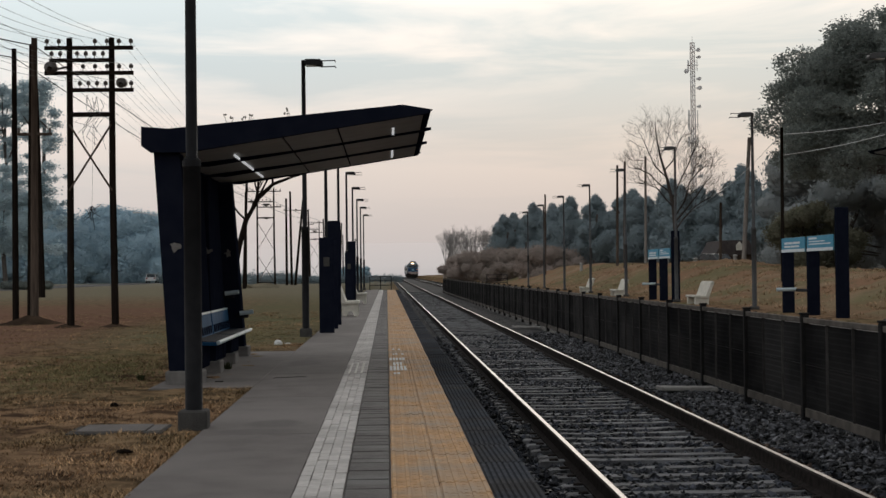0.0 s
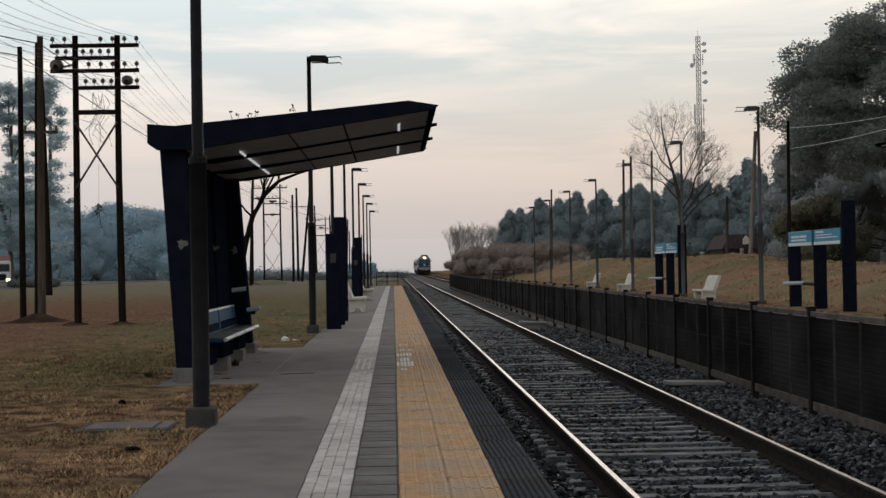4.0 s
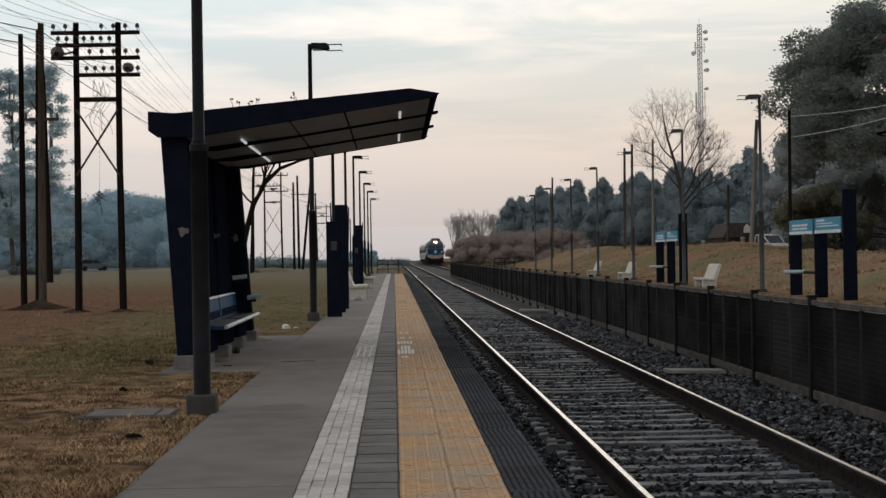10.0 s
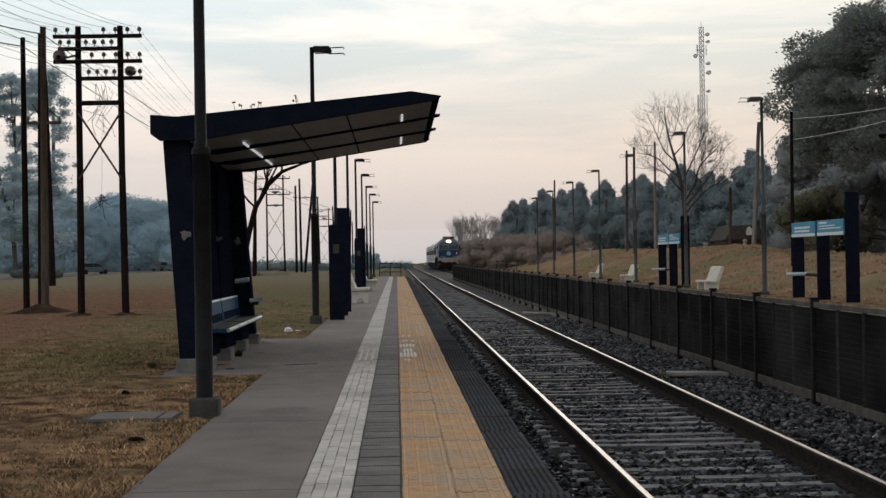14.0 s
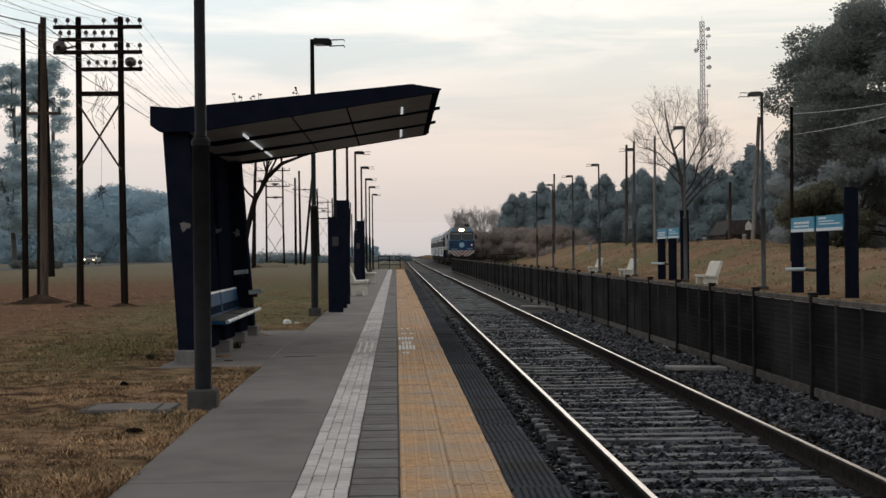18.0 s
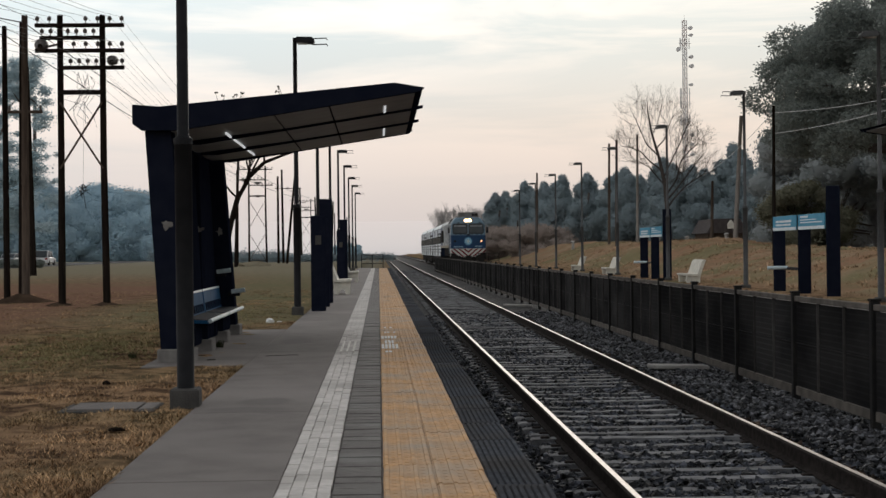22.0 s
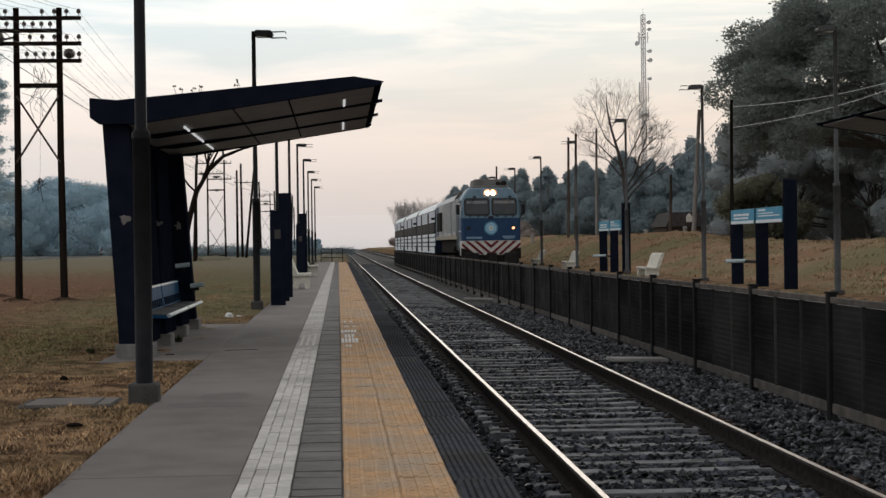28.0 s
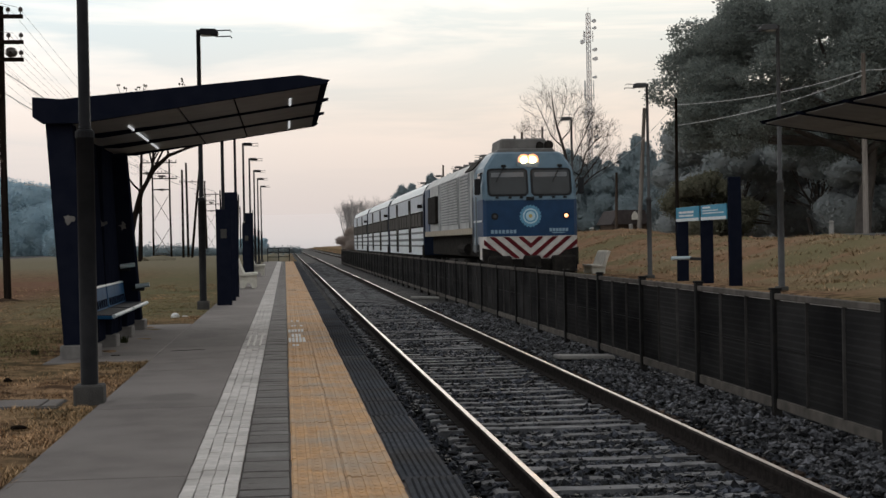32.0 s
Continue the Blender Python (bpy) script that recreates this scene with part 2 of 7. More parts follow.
M["fence_rail"] = material("fence_rail", (0.070, 0.064, 0.059), (0.115, 0.103, 0.093), 5.0, 0.8, spec=0.02, per=0.2, space="World")
M["fence_bar"] = material("fence_bar", (0.062, 0.059, 0.057), (0.040, 0.038, 0.037), 5.0, 0.8, spec=0.02, per=0.3)
M["soffit"] = material("soffit", (0.32, 0.315, 0.305), (0.26, 0.256, 0.248), 3.0, 0.55, per=0.04)
M["wood_pole"] = material("wood_pole", (0.020, 0.015, 0.012), (0.010, 0.008, 0.007), 4.0, 0.9, spec=0.0, bump=0.5, bscale=25, stretch=(4, 4, 0.4))
M["pale_pole"] = material("pale_pole", (0.095, 0.073, 0.059), (0.055, 0.042, 0.034), 4.0, 0.9, spec=0.0, bump=0.5, bscale=25, stretch=(4, 4, 0.4))
M["grey_pole"] = material("grey_pole", (0.24, 0.215, 0.195), (0.17, 0.15, 0.135), 4.0, 0.9, spec=0.0, bump=0.5, bscale=25, stretch=(4, 4, 0.4))
M["earth"] = material("earth", (0.050, 0.034, 0.025), (0.030, 0.021, 0.016), 4.0, 0.95, spec=0.0, bump=0.8, bscale=14, col3=(0.085, 0.058, 0.040), scale3=2.0)
M["roof_tile"] = material("roof_tile", (0.062, 0.052, 0.051), (0.045, 0.038, 0.038), 3.0, 0.85, bump=0.3, bscale=12)
M["insulator"] = material("insulator", (0.05, 0.04, 0.035), (0.09, 0.08, 0.075), 5.0, 0.3)
M["wire"] = material("wire", (0.05, 0.05, 0.052), rough=0.6)
M["seat_blue"] = material("seat_blue", (0.022, 0.092, 0.195), (0.016, 0.070, 0.155), 5.0, 0.6, spec=0.05)
# perforated seat top, shade painted in as near-black instead of seat blue
M["seat_pan"] = material("seat_pan", (0.006, 0.011, 0.020), (0.012, 0.022, 0.036), 22.0, 0.6, spec=0.05)
M["seat_steel"] = material("seat_steel", (0.52, 0.60, 0.64), (0.42, 0.50, 0.54), 5.0, 0.5)
M["board_blue"] = material("board_blue", (0.075, 0.27, 0.40), (0.06, 0.23, 0.34), 4.0, 0.5, spec=0.05)
M["board_white"] = material("board_white", (0.62, 0.66, 0.68), (0.55, 0.59, 0.61), 4.0, 0.5)
M["white_bench"] = material("white_bench", (0.60, 0.57, 0.50), (0.46, 0.44, 0.39), 6.0, 0.75, bump=0.2, bscale=40)
M["tower_steel"] = material("tower_steel", (0.62, 0.62, 0.63), (0.52, 0.52, 0.53), 3.0, 0.6)
M["tower_red"] = material("tower_red", (0.58, 0.47, 0.46), (0.50, 0.42, 0.41), 3.0, 0.6)
M["lamp_glass"] = material("lamp_glass", (0.45, 0.45, 0.43), rough=0.25)
M["tube"] = material("tube", (0.78, 0.80, 0.80), (0.70, 0.72, 0.73), 5.0, 0.35)
M["strip_lamp"] = material("strip_lamp", (0.8, 0.8, 0.8), rough=0.4, emit=((0.95, 0.98, 1.0), 0.42))


# ---- mesh helpers ----
def mesh_of(bm, material_, smooth=False):
    me = bpy.data.meshes.new("part")
    bm.normal_update()
    bm.to_mesh(me)
    bm.free()
    for m in material_ if isinstance(material_, (list, tuple)) else (material_,):
        me.materials.append(M[m])
    if smooth:
        me.polygons.foreach_set("use_smooth", [True] * len(me.polygons))
    return me


def part(name, bm, mat, parent, label="", m=None, smooth=False):
    """One mesh object under a thing or a part. bm: a bmesh, or a mesh that is shared."""
    me = bm if isinstance(bm, bpy.types.Mesh) else mesh_of(bm, mat, smooth)
    ob = new(name, me)
    ob.parent = parent
    if m is not None:
        ob.matrix_basis = m
    if label:
        tagged(ob, label)
    return ob


def thing(name, label, category, m=None, group="", kind=""):
    """An empty at the base of a thing that parents its parts."""
    e = new(name)
    e.empty_display_size = 0.2
    if m is not None:
        e.matrix_basis = m
    return tagged(e, label, category, group, kind)


def structure(name, bm, mat, label, category, smooth=False):
    me = bm if isinstance(bm, bpy.types.Mesh) else mesh_of(bm, mat, smooth)
    return tagged(new(name, me), label, category, kind="structure")


def box(lo, hi, bevel=0.0, bm=None):
    bm = bm or bmesh.new()
    r = bmesh.ops.create_cube(bm, size=1.0)
    s = [b - a for a, b in zip(lo, hi)]
    for v in r["verts"]:
        v.co = Vector([lo[i] + (v.co[i] + 0.5) * s[i] for i in range(3)])
    if bevel:
        es = list({e for v in r["verts"] for e in v.link_edges})
        bmesh.ops.bevel(bm, geom=es, offset=bevel, segments=1, affect="EDGES")
    return bm


def tube(points, radii, n=8, bm=None, caps=True):
    """A round bar along the points, with its radius at each."""
    bm = bm or bmesh.new()
    pts = [Vector(p) for p in points]
    if not isinstance(radii, (list, tuple)):
        radii = [radii] * len(pts)
    rings = []
    for i, p in enumerate(pts):
        d = (pts[min(i + 1, len(pts) - 1)] - pts[max(i - 1, 0)]).normalized()
        up = Vector((0, 0, 1)) if abs(d.z) < 0.9 else Vector((0, 1, 0))
        a = d.cross(up).normalized()
        b = d.cross(a)
        rings.append([bm.verts.new(p + (a * math.cos(2 * math.pi * k / n) + b * math.sin(2 * math.pi * k / n)) * radii[i]) for k in range(n)])
    for r0, r1 in zip(rings, rings[1:]):
        for k in range(n):
            bm.faces.new((r0[k], r0[(k + 1) % n], r1[(k + 1) % n], r1[k]))
    if caps:
        bm.faces.new(rings[0])
        bm.faces.new(rings[-1][::-1])
    return bm


def extrude(profile, axis, a, b, bm=None, bevel=0.0):
    """A closed outline drawn out along an axis from a to b. The outline's two numbers are the two other axes in order."""
    bm = bm or bmesh.new()
    put = {"x": lambda u, v, w: (w, u, v), "y": lambda u, v, w: (u, w, v), "z": lambda u, v, w: (u, v, w)}[axis]
    r0 = [bm.verts.new(put(u, v, a)) for u, v in profile]
    r1 = [bm.verts.new(put(u, v, b)) for u, v in profile]
    k = len(profile)
    fs = [bm.faces.new((r0[i], r0[(i + 1) % k], r1[(i + 1) % k], r1[i])) for i in range(k)]
    fs += [bm.faces.new(r0), bm.faces.new(r1[::-1])]
    bmesh.ops.recalc_face_normals(bm, faces=fs)
    if bevel:
        bmesh.ops.bevel(bm, geom=list({e for f in fs for e in f.edges}), offset=bevel, segments=1, affect="EDGES")
    return bm


def raw(name, verts, faces, mat, smooth=False):
    me = bpy.data.meshes.new(name)
    me.from_pydata(verts, [], faces)
    for m in mat if isinstance(mat, (list, tuple)) else (mat,):
        me.materials.append(M[m])
    if smooth:
        me.polygons.foreach_set("use_smooth", [True] * len(me.polygons))
    me.update()
    return me


def lerp(a, b, u):
    return a + (b - a) * u


def smooth01(u):
    u = min(1.0, max(0.0, u))
    return u * u * (3 - 2 * u)

# ---- ground and track ----
RAIL_Z, RAILS, TRACK_TWO = -0.34, (1.69, 3.43), 7.45
EDGE, EDGE_TWO, P_TWO = 0.91, 9.05, 0.18
SLEEPER_TOP = -0.50


def bank(x, y):
    """Height of the grass bank beyond the second platform."""
    n = noise.noise(Vector((x * 0.11, y * 0.06, 0.3)))
    top = lerp(1.05, 1.75, smooth01((y - 55) / 45.0)) * (1 - 0.9 * smooth01((y - 200) / 90.0)) + 0.28 * n
    dip = 1.05 * smooth01((x - 22.5) / 4.0) * smooth01((y - 66) / 22.0)
    rise = smooth01((x - 12.6) / 7.0 - 0.12 * n)
    lumps = 0.14 * noise.noise(Vector((x * 0.42, y * 0.30, 7))) + 0.11 * noise.noise(Vector((x * 1.3, y * 0.9, 2))) + 0.11 * noise.noise(Vector((x * 2.4, y * 1.2, 4)))
    return lerp(0.03, top, rise) - dip + lumps * smooth01((x - 11.6) / 2.0)


def ground_z(x, y):
    if x > 10.85:
        return bank(x, y)
    if x > EDGE_TWO + 0.1:
        return -0.3
    if x > -1.45:
        return -0.8 if y < 118 else lerp(-0.8, -0.62, smooth01((y - 118) / 10))
    far = smooth01((-x - 2) / 12.0)
    z = -0.018 + 0.035 * far * noise.noise(Vector((x * 0.25, y * 0.22, 0))) + 0.016 * noise.noise(Vector((x * 1.3, y * 1.1, 5))) + 0.034 * noise.noise(Vector((x * 3.4, y * 2.2, 9))) * smooth01((-x - 1.6) / 0.5)
    return z


def make_ground():
    xs = [-900, -500, -300, -200, -140, -100, -75, -55] + list(np.arange(-45, -12, 1.5)) + list(np.arange(-12, -7, 0.35)) + list(np.arange(-7, -1.6, 0.13)) + [-1.56, -1.44, 0, 4, 9.1, 9.2, 10.82, 10.9, 11.6, 12.3, 13.0] + list(np.arange(13.6, 24, 0.4)) + list(np.arange(24, 30, 0.8)) + list(np.arange(30, 75, 4)) + [90, 120, 170, 250, 400, 900]
    ys = [-200, -80, -30, -10] + [0, 3] + list(np.arange(6, 30, 0.16)) + list(np.arange(30, 36, 0.45)) + list(np.arange(36, 130, 0.8)) + list(np.arange(130, 260, 8)) + [290, 340, 400, 500, 650, 900, 1400, 2200]
    verts = [(x, y, ground_z(x, y)) for y in ys for x in xs]
    k = len(xs)
    faces = [(j * k + i, j * k + i + 1, (j + 1) * k + i + 1, (j + 1) * k + i) for j in range(len(ys) - 1) for i in range(k - 1)]
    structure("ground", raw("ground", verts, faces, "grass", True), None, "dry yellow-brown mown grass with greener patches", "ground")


make_ground()


def make_ballast():
    xs = list(np.arange(0.85, 5.6, 0.12)) + [5.9, 6.5, 7.5, 8.5, 9.02]
    ys = list(np.arange(-6, 40, 0.16)) + list(np.arange(40, 150, 1.0)) + [170, 220, 300, 420, 600, 900]
    verts = []
    for y in ys:
        for x in xs:
            z = SLEEPER_TOP - 0.045 + 0.035 * noise.noise(Vector((x * 5, y * 5, 0))) + 0.03 * noise.noise(Vector((x * 1.1, y * 0.8, 3)))
            if x < 1.5:
                z -= 0.34 * (1.5 - x)
            if 3.9 < x < 5.6:
                z += 0.07 * math.sin((x - 3.9) / 1.7 * math.pi) - 0.06 * smooth01((x - 4.3) / 0.5)
            verts.append((x, y, z))
    k = len(xs)
    faces = [(j * k + i, j * k + i + 1, (j + 1) * k + i + 1, (j + 1) * k + i) for j in range(len(ys) - 1) for i in range(k - 1)]
    structure("ballast_bed", raw("ballast_bed", verts, faces, "ballast", True), None, "dark grey crushed-stone ballast bed under the rails", "ballast")


make_ballast()


def make_stones():
    """Loose crushed stones that lie on the bed near the camera."""
    rng = random.Random(4)
    heaps = {"stone": ([], []), "stone_dark": ([], []), "stone_rust": ([], [])}
    base = [Vector(v) for v in ((1, 0, 0), (-1, 0, 0), (0, 1, 0), (0, -1, 0), (0, 0, 1), (0, 0, -1))]
    tri = ((0, 2, 4), (2, 1, 4), (1, 3, 4), (3, 0, 4), (2, 0, 5), (1, 2, 5), (3, 1, 5), (0, 3, 5))
    for i in range(64000):
        y = 6.0 + 36.0 * rng.random() ** 1.7 if i % 12 else rng.uniform(-5.5, 6.0)
        x = rng.uniform(0.92, 5.5)
        if min(abs(x - RAILS[0]), abs(x - RAILS[1])) < 0.09:
            continue
        on = abs((y - 11.36) / 0.48 - round((y - 11.36) / 0.48)) * 0.48
        if on < 0.036 and 1.35 < x < 3.75 and rng.random() < 0.80:
            continue
        s = rng.uniform(0.016, 0.044) * (1.4 if rng.random() < 0.12 else 1.0)
        z = SLEEPER_TOP - 0.034 + 0.03 * noise.noise(Vector((x * 1.1, y * 0.8, 3))) + s * 0.45
        if x < 1.5:
            z -= 0.34 * (1.5 - x)
        if 3.9 < x < 5.6:
            z += 0.07 * math.sin((x - 3.9) / 1.7 * math.pi) - 0.06 * smooth01((x - 4.3) / 0.5)
        verts, faces = heaps["stone" if x > 3.95 else "stone_rust" if 3.5 < x < 3.85 and rng.random() < 0.7 else "stone_dark"]
        k = len(verts)
        rot = Euler((rng.random() * 6, rng.random() * 6, rng.random() * 6)).to_matrix()
        for b in base:
            v = rot @ (b * s * rng.uniform(0.6, 1.35))
            verts.append((x + v.x, y + v.y, z + v.z * 0.75))
        faces += [(k + a, k + b, k + c) for a, b, c in tri]
    for mat, label in (("stone", "loose grey crushed stones beside the fence"), ("stone_dark", "loose dark crushed stones between the sleepers"), ("stone_rust", "rust-stained crushed stones along the rail")):
        tagged(new("ballast_stones", raw("ballast_stones", *heaps[mat], mat)), label, "stones", kind="stuff")


make_stones()


def rail_mesh(y0, y1):
    prof = [(-0.065, 0), (0.065, 0), (0.065, 0.012), (0.012, 0.03), (0.010, 0.115), (0.036, 0.128), (0.036, 0.148), (0.021, 0.16), (-0.021, 0.16), (-0.036, 0.148), (-0.036, 0.128), (-0.010, 0.115), (-0.012, 0.03), (-0.065, 0.012)]
    bm = extrude([(u, v - 0.16) for u, v in prof], "y", y0, y1)
    for f in bm.faces:
        if f.normal.z > 0.9 and f.calc_center_median().z > -0.012:
            f.material_index = 1
    return mesh_of(bm, ("rail_side", "rail_top"))


def make_track(name, centre, label):
    t = thing(name, label, "railway track", pose(centre, 0, RAIL_Z), kind="structure")
    me = rail_mesh(-8, 640)
    for s in (-0.87, 0.87):
        part("rail", me, None, t, "worn steel rail with a bright running surface", pose(s, 0, 0))
    return t


TRACK = make_track("track_1", 2.56, "broad-gauge railway track on concrete sleepers in dark ballast")
TRACK_B = make_track("track_2", TRACK_TWO, "second railway track behind the dark fence")

# ---- platforms ----
X_WHITE, X_RUBBER, X_YELLOW, X_RIB = (-0.57, -0.272), (-0.268, 0.006), (0.012, 0.606), (0.612, 0.91)
P_END = 110.0


def make_platform():
    # the slab, with the joints of its pours, and the wider part at the shelter
    zt = -0.014
    ys = [-6.0]
    while ys[-1] < P_END:
        ys.append(ys[-1] + 3.6)
    pf = thing("platform", "worn grey concrete platform paving with joints", "platform", kind="structure")
    me = mesh_of(box((-1.56, 0.006, -0.8), (-0.574, 3.594, 0.0), 0.006), "concrete")
    for a in ys[:-1]:
        part("paving_slab", me, None, pf, "", pose(0, a, 0))
    bm = box((-0.573, -6, -0.8), (EDGE, P_END, zt), 0.0)
    structure("platform_edge_slab", bm, "concrete", "grey concrete platform edge under the tactile strips", "platform")
    bm = bmesh.new()
    box((-2.76, 17.05, -0.3), (-1.565, 24.9, -0.004), 0.01, bm)
    structure("shelter_pavement", bm, "concrete", "grey concrete paving under the platform shelter", "pavement")
    bm = box((EDGE_TWO, -6, -0.8), (10.8, 128, 0.0), 0.02)
    structure("platform_2", bm, "concrete", "grey concrete platform on the far side of the tracks", "platform")


make_platform()


def lamp_head(parent, s, mat="dark_steel"):
    """A flat luminaire on a forked bracket; s: side to which it points."""
    bm = extrude([(-0.04 * s, 0.02), (0.33 * s, -0.01), (0.36 * s, 0.05), (0.30 * s, 0.13), (-0.02 * s, 0.135)], "y", -0.12, 0.12, bevel=0.012)
    part("luminaire", bm, mat, parent, "flat dark luminaire housing", pose(0.06 * s, 0, 5.64))
    bm = box((min(0.06 * s, 0.26 * s), -0.09, 5.632), (max(0.06 * s, 0.26 * s), 0.09, 5.65))
    part("lens", bm, "lamp_glass", parent, "unlit pale lamp lens")
    bm = bmesh.new()
    for y, z in ((-0.09, 5.74), (0.09, 5.64)):
        tube([(0.36 * s, y, z - 0.01), (0.66 * s, y, z), (0.68 * s, y, z - 0.04)], 0.013, 6, bm)
    part("bracket", bm, mat, parent, "thin forked bracket")


def make_lamp(m, s, label, group, block=True, mat="dark_steel"):
    t = thing("street_lamp", label, "street lamp", m, group)
    if block:
        part("base", box((-0.122, -0.122, -0.2), (0.122, 0.122, 0.155 if s > 0 else -0.1), 0.015), "footing", t, "square concrete footing")
    part("lower_pole", tube([(0, 0, -0.19), (0, 0, 2.28)], 0.074, 14), mat, t, "thick dark lower pole", smooth=True)
    part("collar", tube([(0, 0, 2.22), (0, 0, 2.27), (0, 0, 2.295)], [0.081, 0.081, 0.055], 14), mat, t, "swaged collar")
    part("upper_pole", tube([(0, 0, 2.3), (0, 0, 5.76)], [0.05, 0.042], 12), mat, t, smooth=True)
    lamp_head(t, s, mat)
    return t


LEFT_LAMPS = [(-1.65, 12.57), (-1.70, 30.75), (-1.70, 41.6), (-1.72, 53.0), (-1.75, 65.0), (-1.75, 76.5), (-1.77, 88.8), (-1.75, 99.5), (-1.75, 112.5)]
lamp = make_lamp(pose(*LEFT_LAMPS[0], 0), 1, "tall dark steel street lamp in a concrete footing", "platform lamps")
for p in LEFT_LAMPS[1:]:
    copy_thing(lamp, pose(*p, 0))
lamp = make_lamp(pose(11.08, 32.0, P_TWO + 0.07), -1, "tall dark steel street lamp on the far platform, coloured paler as skylit", "far platform lamps", True, "grey_steel")
for k in range(1, 8):
    copy_thing(lamp, pose(11.08 + 0.02 * k, 32.0 + 12.05 * k, P_TWO + 0.07))

# ---- shelter ----


def make_shelter(m, label, lit=True):
    """Cantilevered shelter; local x runs from the posts (0) to the track, y along the platform."""
    t = thing("platform_shelter", label, "shelter", m, "platform shelters")
    L = 6.3
    # fascias at both ends, tapering to the tip
    prof = [(-0.24, 2.83), (-0.13, 2.75), (0.30, 2.75), (3.16, 3.19), (3.22, 3.24), (2.86, 3.30), (0.08, 3.035), (-0.24, 3.06)]
    part("fascia", extrude(prof, "y", -0.02, 0.05, bevel=0.006), "navy", t, "dark navy sheet-metal end fascia")
    part("fascia", extrude(prof, "y", L - 0.05, L + 0.02, bevel=0.006), "navy", t, "dark navy sheet-metal end fascia")
    top = [(-0.22, 2.84), (-0.22, 3.045), (0.08, 3.02), (2.86, 3.285), (3.2, 3.235), (3.14, 3.21), (2.84, 3.25), (0.1, 2.97), (-0.1, 2.98), (-0.1, 2.84)]
    part("roof", extrude(top, "y", 0.05, L - 0.05), "navy", t, "dark navy metal roof sheet")
    # beams across, with the soffit panels between
    def under(x):
        return lerp(2.75, 3.19, (x - 0.30) / 2.86) if x > 0.30 else 2.75
    for j in range(1, 3):
        y = L * j / 3
        bp = [(-0.1, 2.74), (0.3, 2.735), (3.14, 3.172), (3.26, 3.20), (3.26, 3.235), (3.14, 3.22), (0.0, 2.85)]
        part("beam", extrude(bp, "y", y - 0.035, y + 0.035), "navy", t, "slim dark roof beam")
    xs = (0.0, 1.417, 2.078, 3.12)
    for j in range(3):
        y0, y1 = L * j / 3 + (0.05 if j == 0 else 0.04), L * (j + 1) / 3 - (0.05 if j == 2 else 0.04)
        for a, b in zip(xs, xs[1:]):
            a2, b2 = a + 0.012, b - 0.012
            pr = [(a2, under(a2) + 0.012), (b2, under(b2) + 0.012), (b2, under(b2) + 0.03), (a2, under(a2) + 0.03)]
            part("soffit_panel", extrude(pr, "y", y0, y1), "soffit", t, "pale grey soffit panel" if j == 0 and a == xs[0] else "")
    # strip lights let into the soffit
    for a, yy, hl in ((0.72, 1.66, 0.32), (0.72, 3.14, 0.86), (0.72, 4.95, 0.68), (2.75, 1.55, 0.42), (2.75, 5.05, 0.78)) if lit else ():
                g = 0.010 if a < 1 else 0.015
                pr = [(a - g, under(a - g) - 0.004), (a + g, under(a + g) - 0.004), (a + g, under(a) + 0.02), (a - g, under(a) + 0.02)]
                part("strip_light", extrude(pr, "y", yy - hl, yy + hl), "strip_lamp", t, "glowing white strip light")
    # four tapered fins on concrete feet
    for j in range(4):
        y = 0.18 + j * 1.93
        fp = [(-0.12, 2.76), (0.19, 2.76), (0.38, 0.15), (0.04, 0.15)] if j in (0, 3) else [(-0.12, 2.76), (0.06, 2.76), (0.085, 0.80), (0.085, 0.38), (0.38, 0.36), (0.38, 0.15), (0.04, 0.15)]
        fin = part("fin", extrude(fp, "y", y - 0.03, y + 0.30, bevel=0.008), "navy", t, "tapered dark navy support fin")
        part("footing", box((0.0, y - 0.06, -0.02), (0.44, y + 0.36, 0.155), 0.015), "block_grey", t, "concrete footing block")
        # small notice stuck to the fin
        nb = bmesh.new()
        rng = random.Random(j)
        out = []
        for q in range(14):
            a, k = q * math.pi / 7, rng.uniform(0.02, 0.085)
            out.append((0.13 * (1 if j in (0, 3) else 0.3) + k * math.cos(a), 1.64 + k * math.sin(a)))
        extrude(out, "y", y - 0.035, y - 0.031, nb)
        part("sticker", nb, "block_grey", fin, "torn pale sticker")
        if j == 1:
            torn = [(0.02, 1.28), (0.05, 1.25), (0.07, 1.30), (0.075, 1.53), (0.05, 1.50), (0.03, 1.52), (0.015, 1.42)]
            part("sticker", extrude(torn, "y", y - 0.035, y - 0.031), "concrete_pale", fin, "long torn white sticker")
    # back panels between the fins, short of the feet
    part("back_panel", extrude([(0.05, 0.18), (0.10, 0.18), (-0.02, 2.74), (-0.08, 2.74)], "y", 0.30, 6.0), "navy", t, "dark navy back panel")
    # two benches along the back panel: slotted backs, pale trims, front lips in two lengths and an added dark box
    # beneath
    for ya, yb in ((1.4, 3.62), (3.72, 5.86)):
        part("seat_skirt", box((0.12, ya + 0.05, 0.10), (0.30, yb - 0.05, 0.41), 0.01), "navy", t, "dark box under the bench")
        sp = [(0.10, 0.40), (0.47, 0.39), (0.485, 0.43), (0.16, 0.445), (0.125, 0.75), (0.09, 0.75)]
        seat = part("seat", extrude(sp, "y", ya, yb, bevel=0.006), "seat_blue", t, "blue metal bench seat with a slotted back")
        part("seat_pan", extrude([(0.165, 0.447), (0.46, 0.432), (0.46, 0.438), (0.165, 0.453)], "y", ya + 0.03, yb - 0.03), "seat_pan", seat, "perforated seat pan with its shade painted near-black")
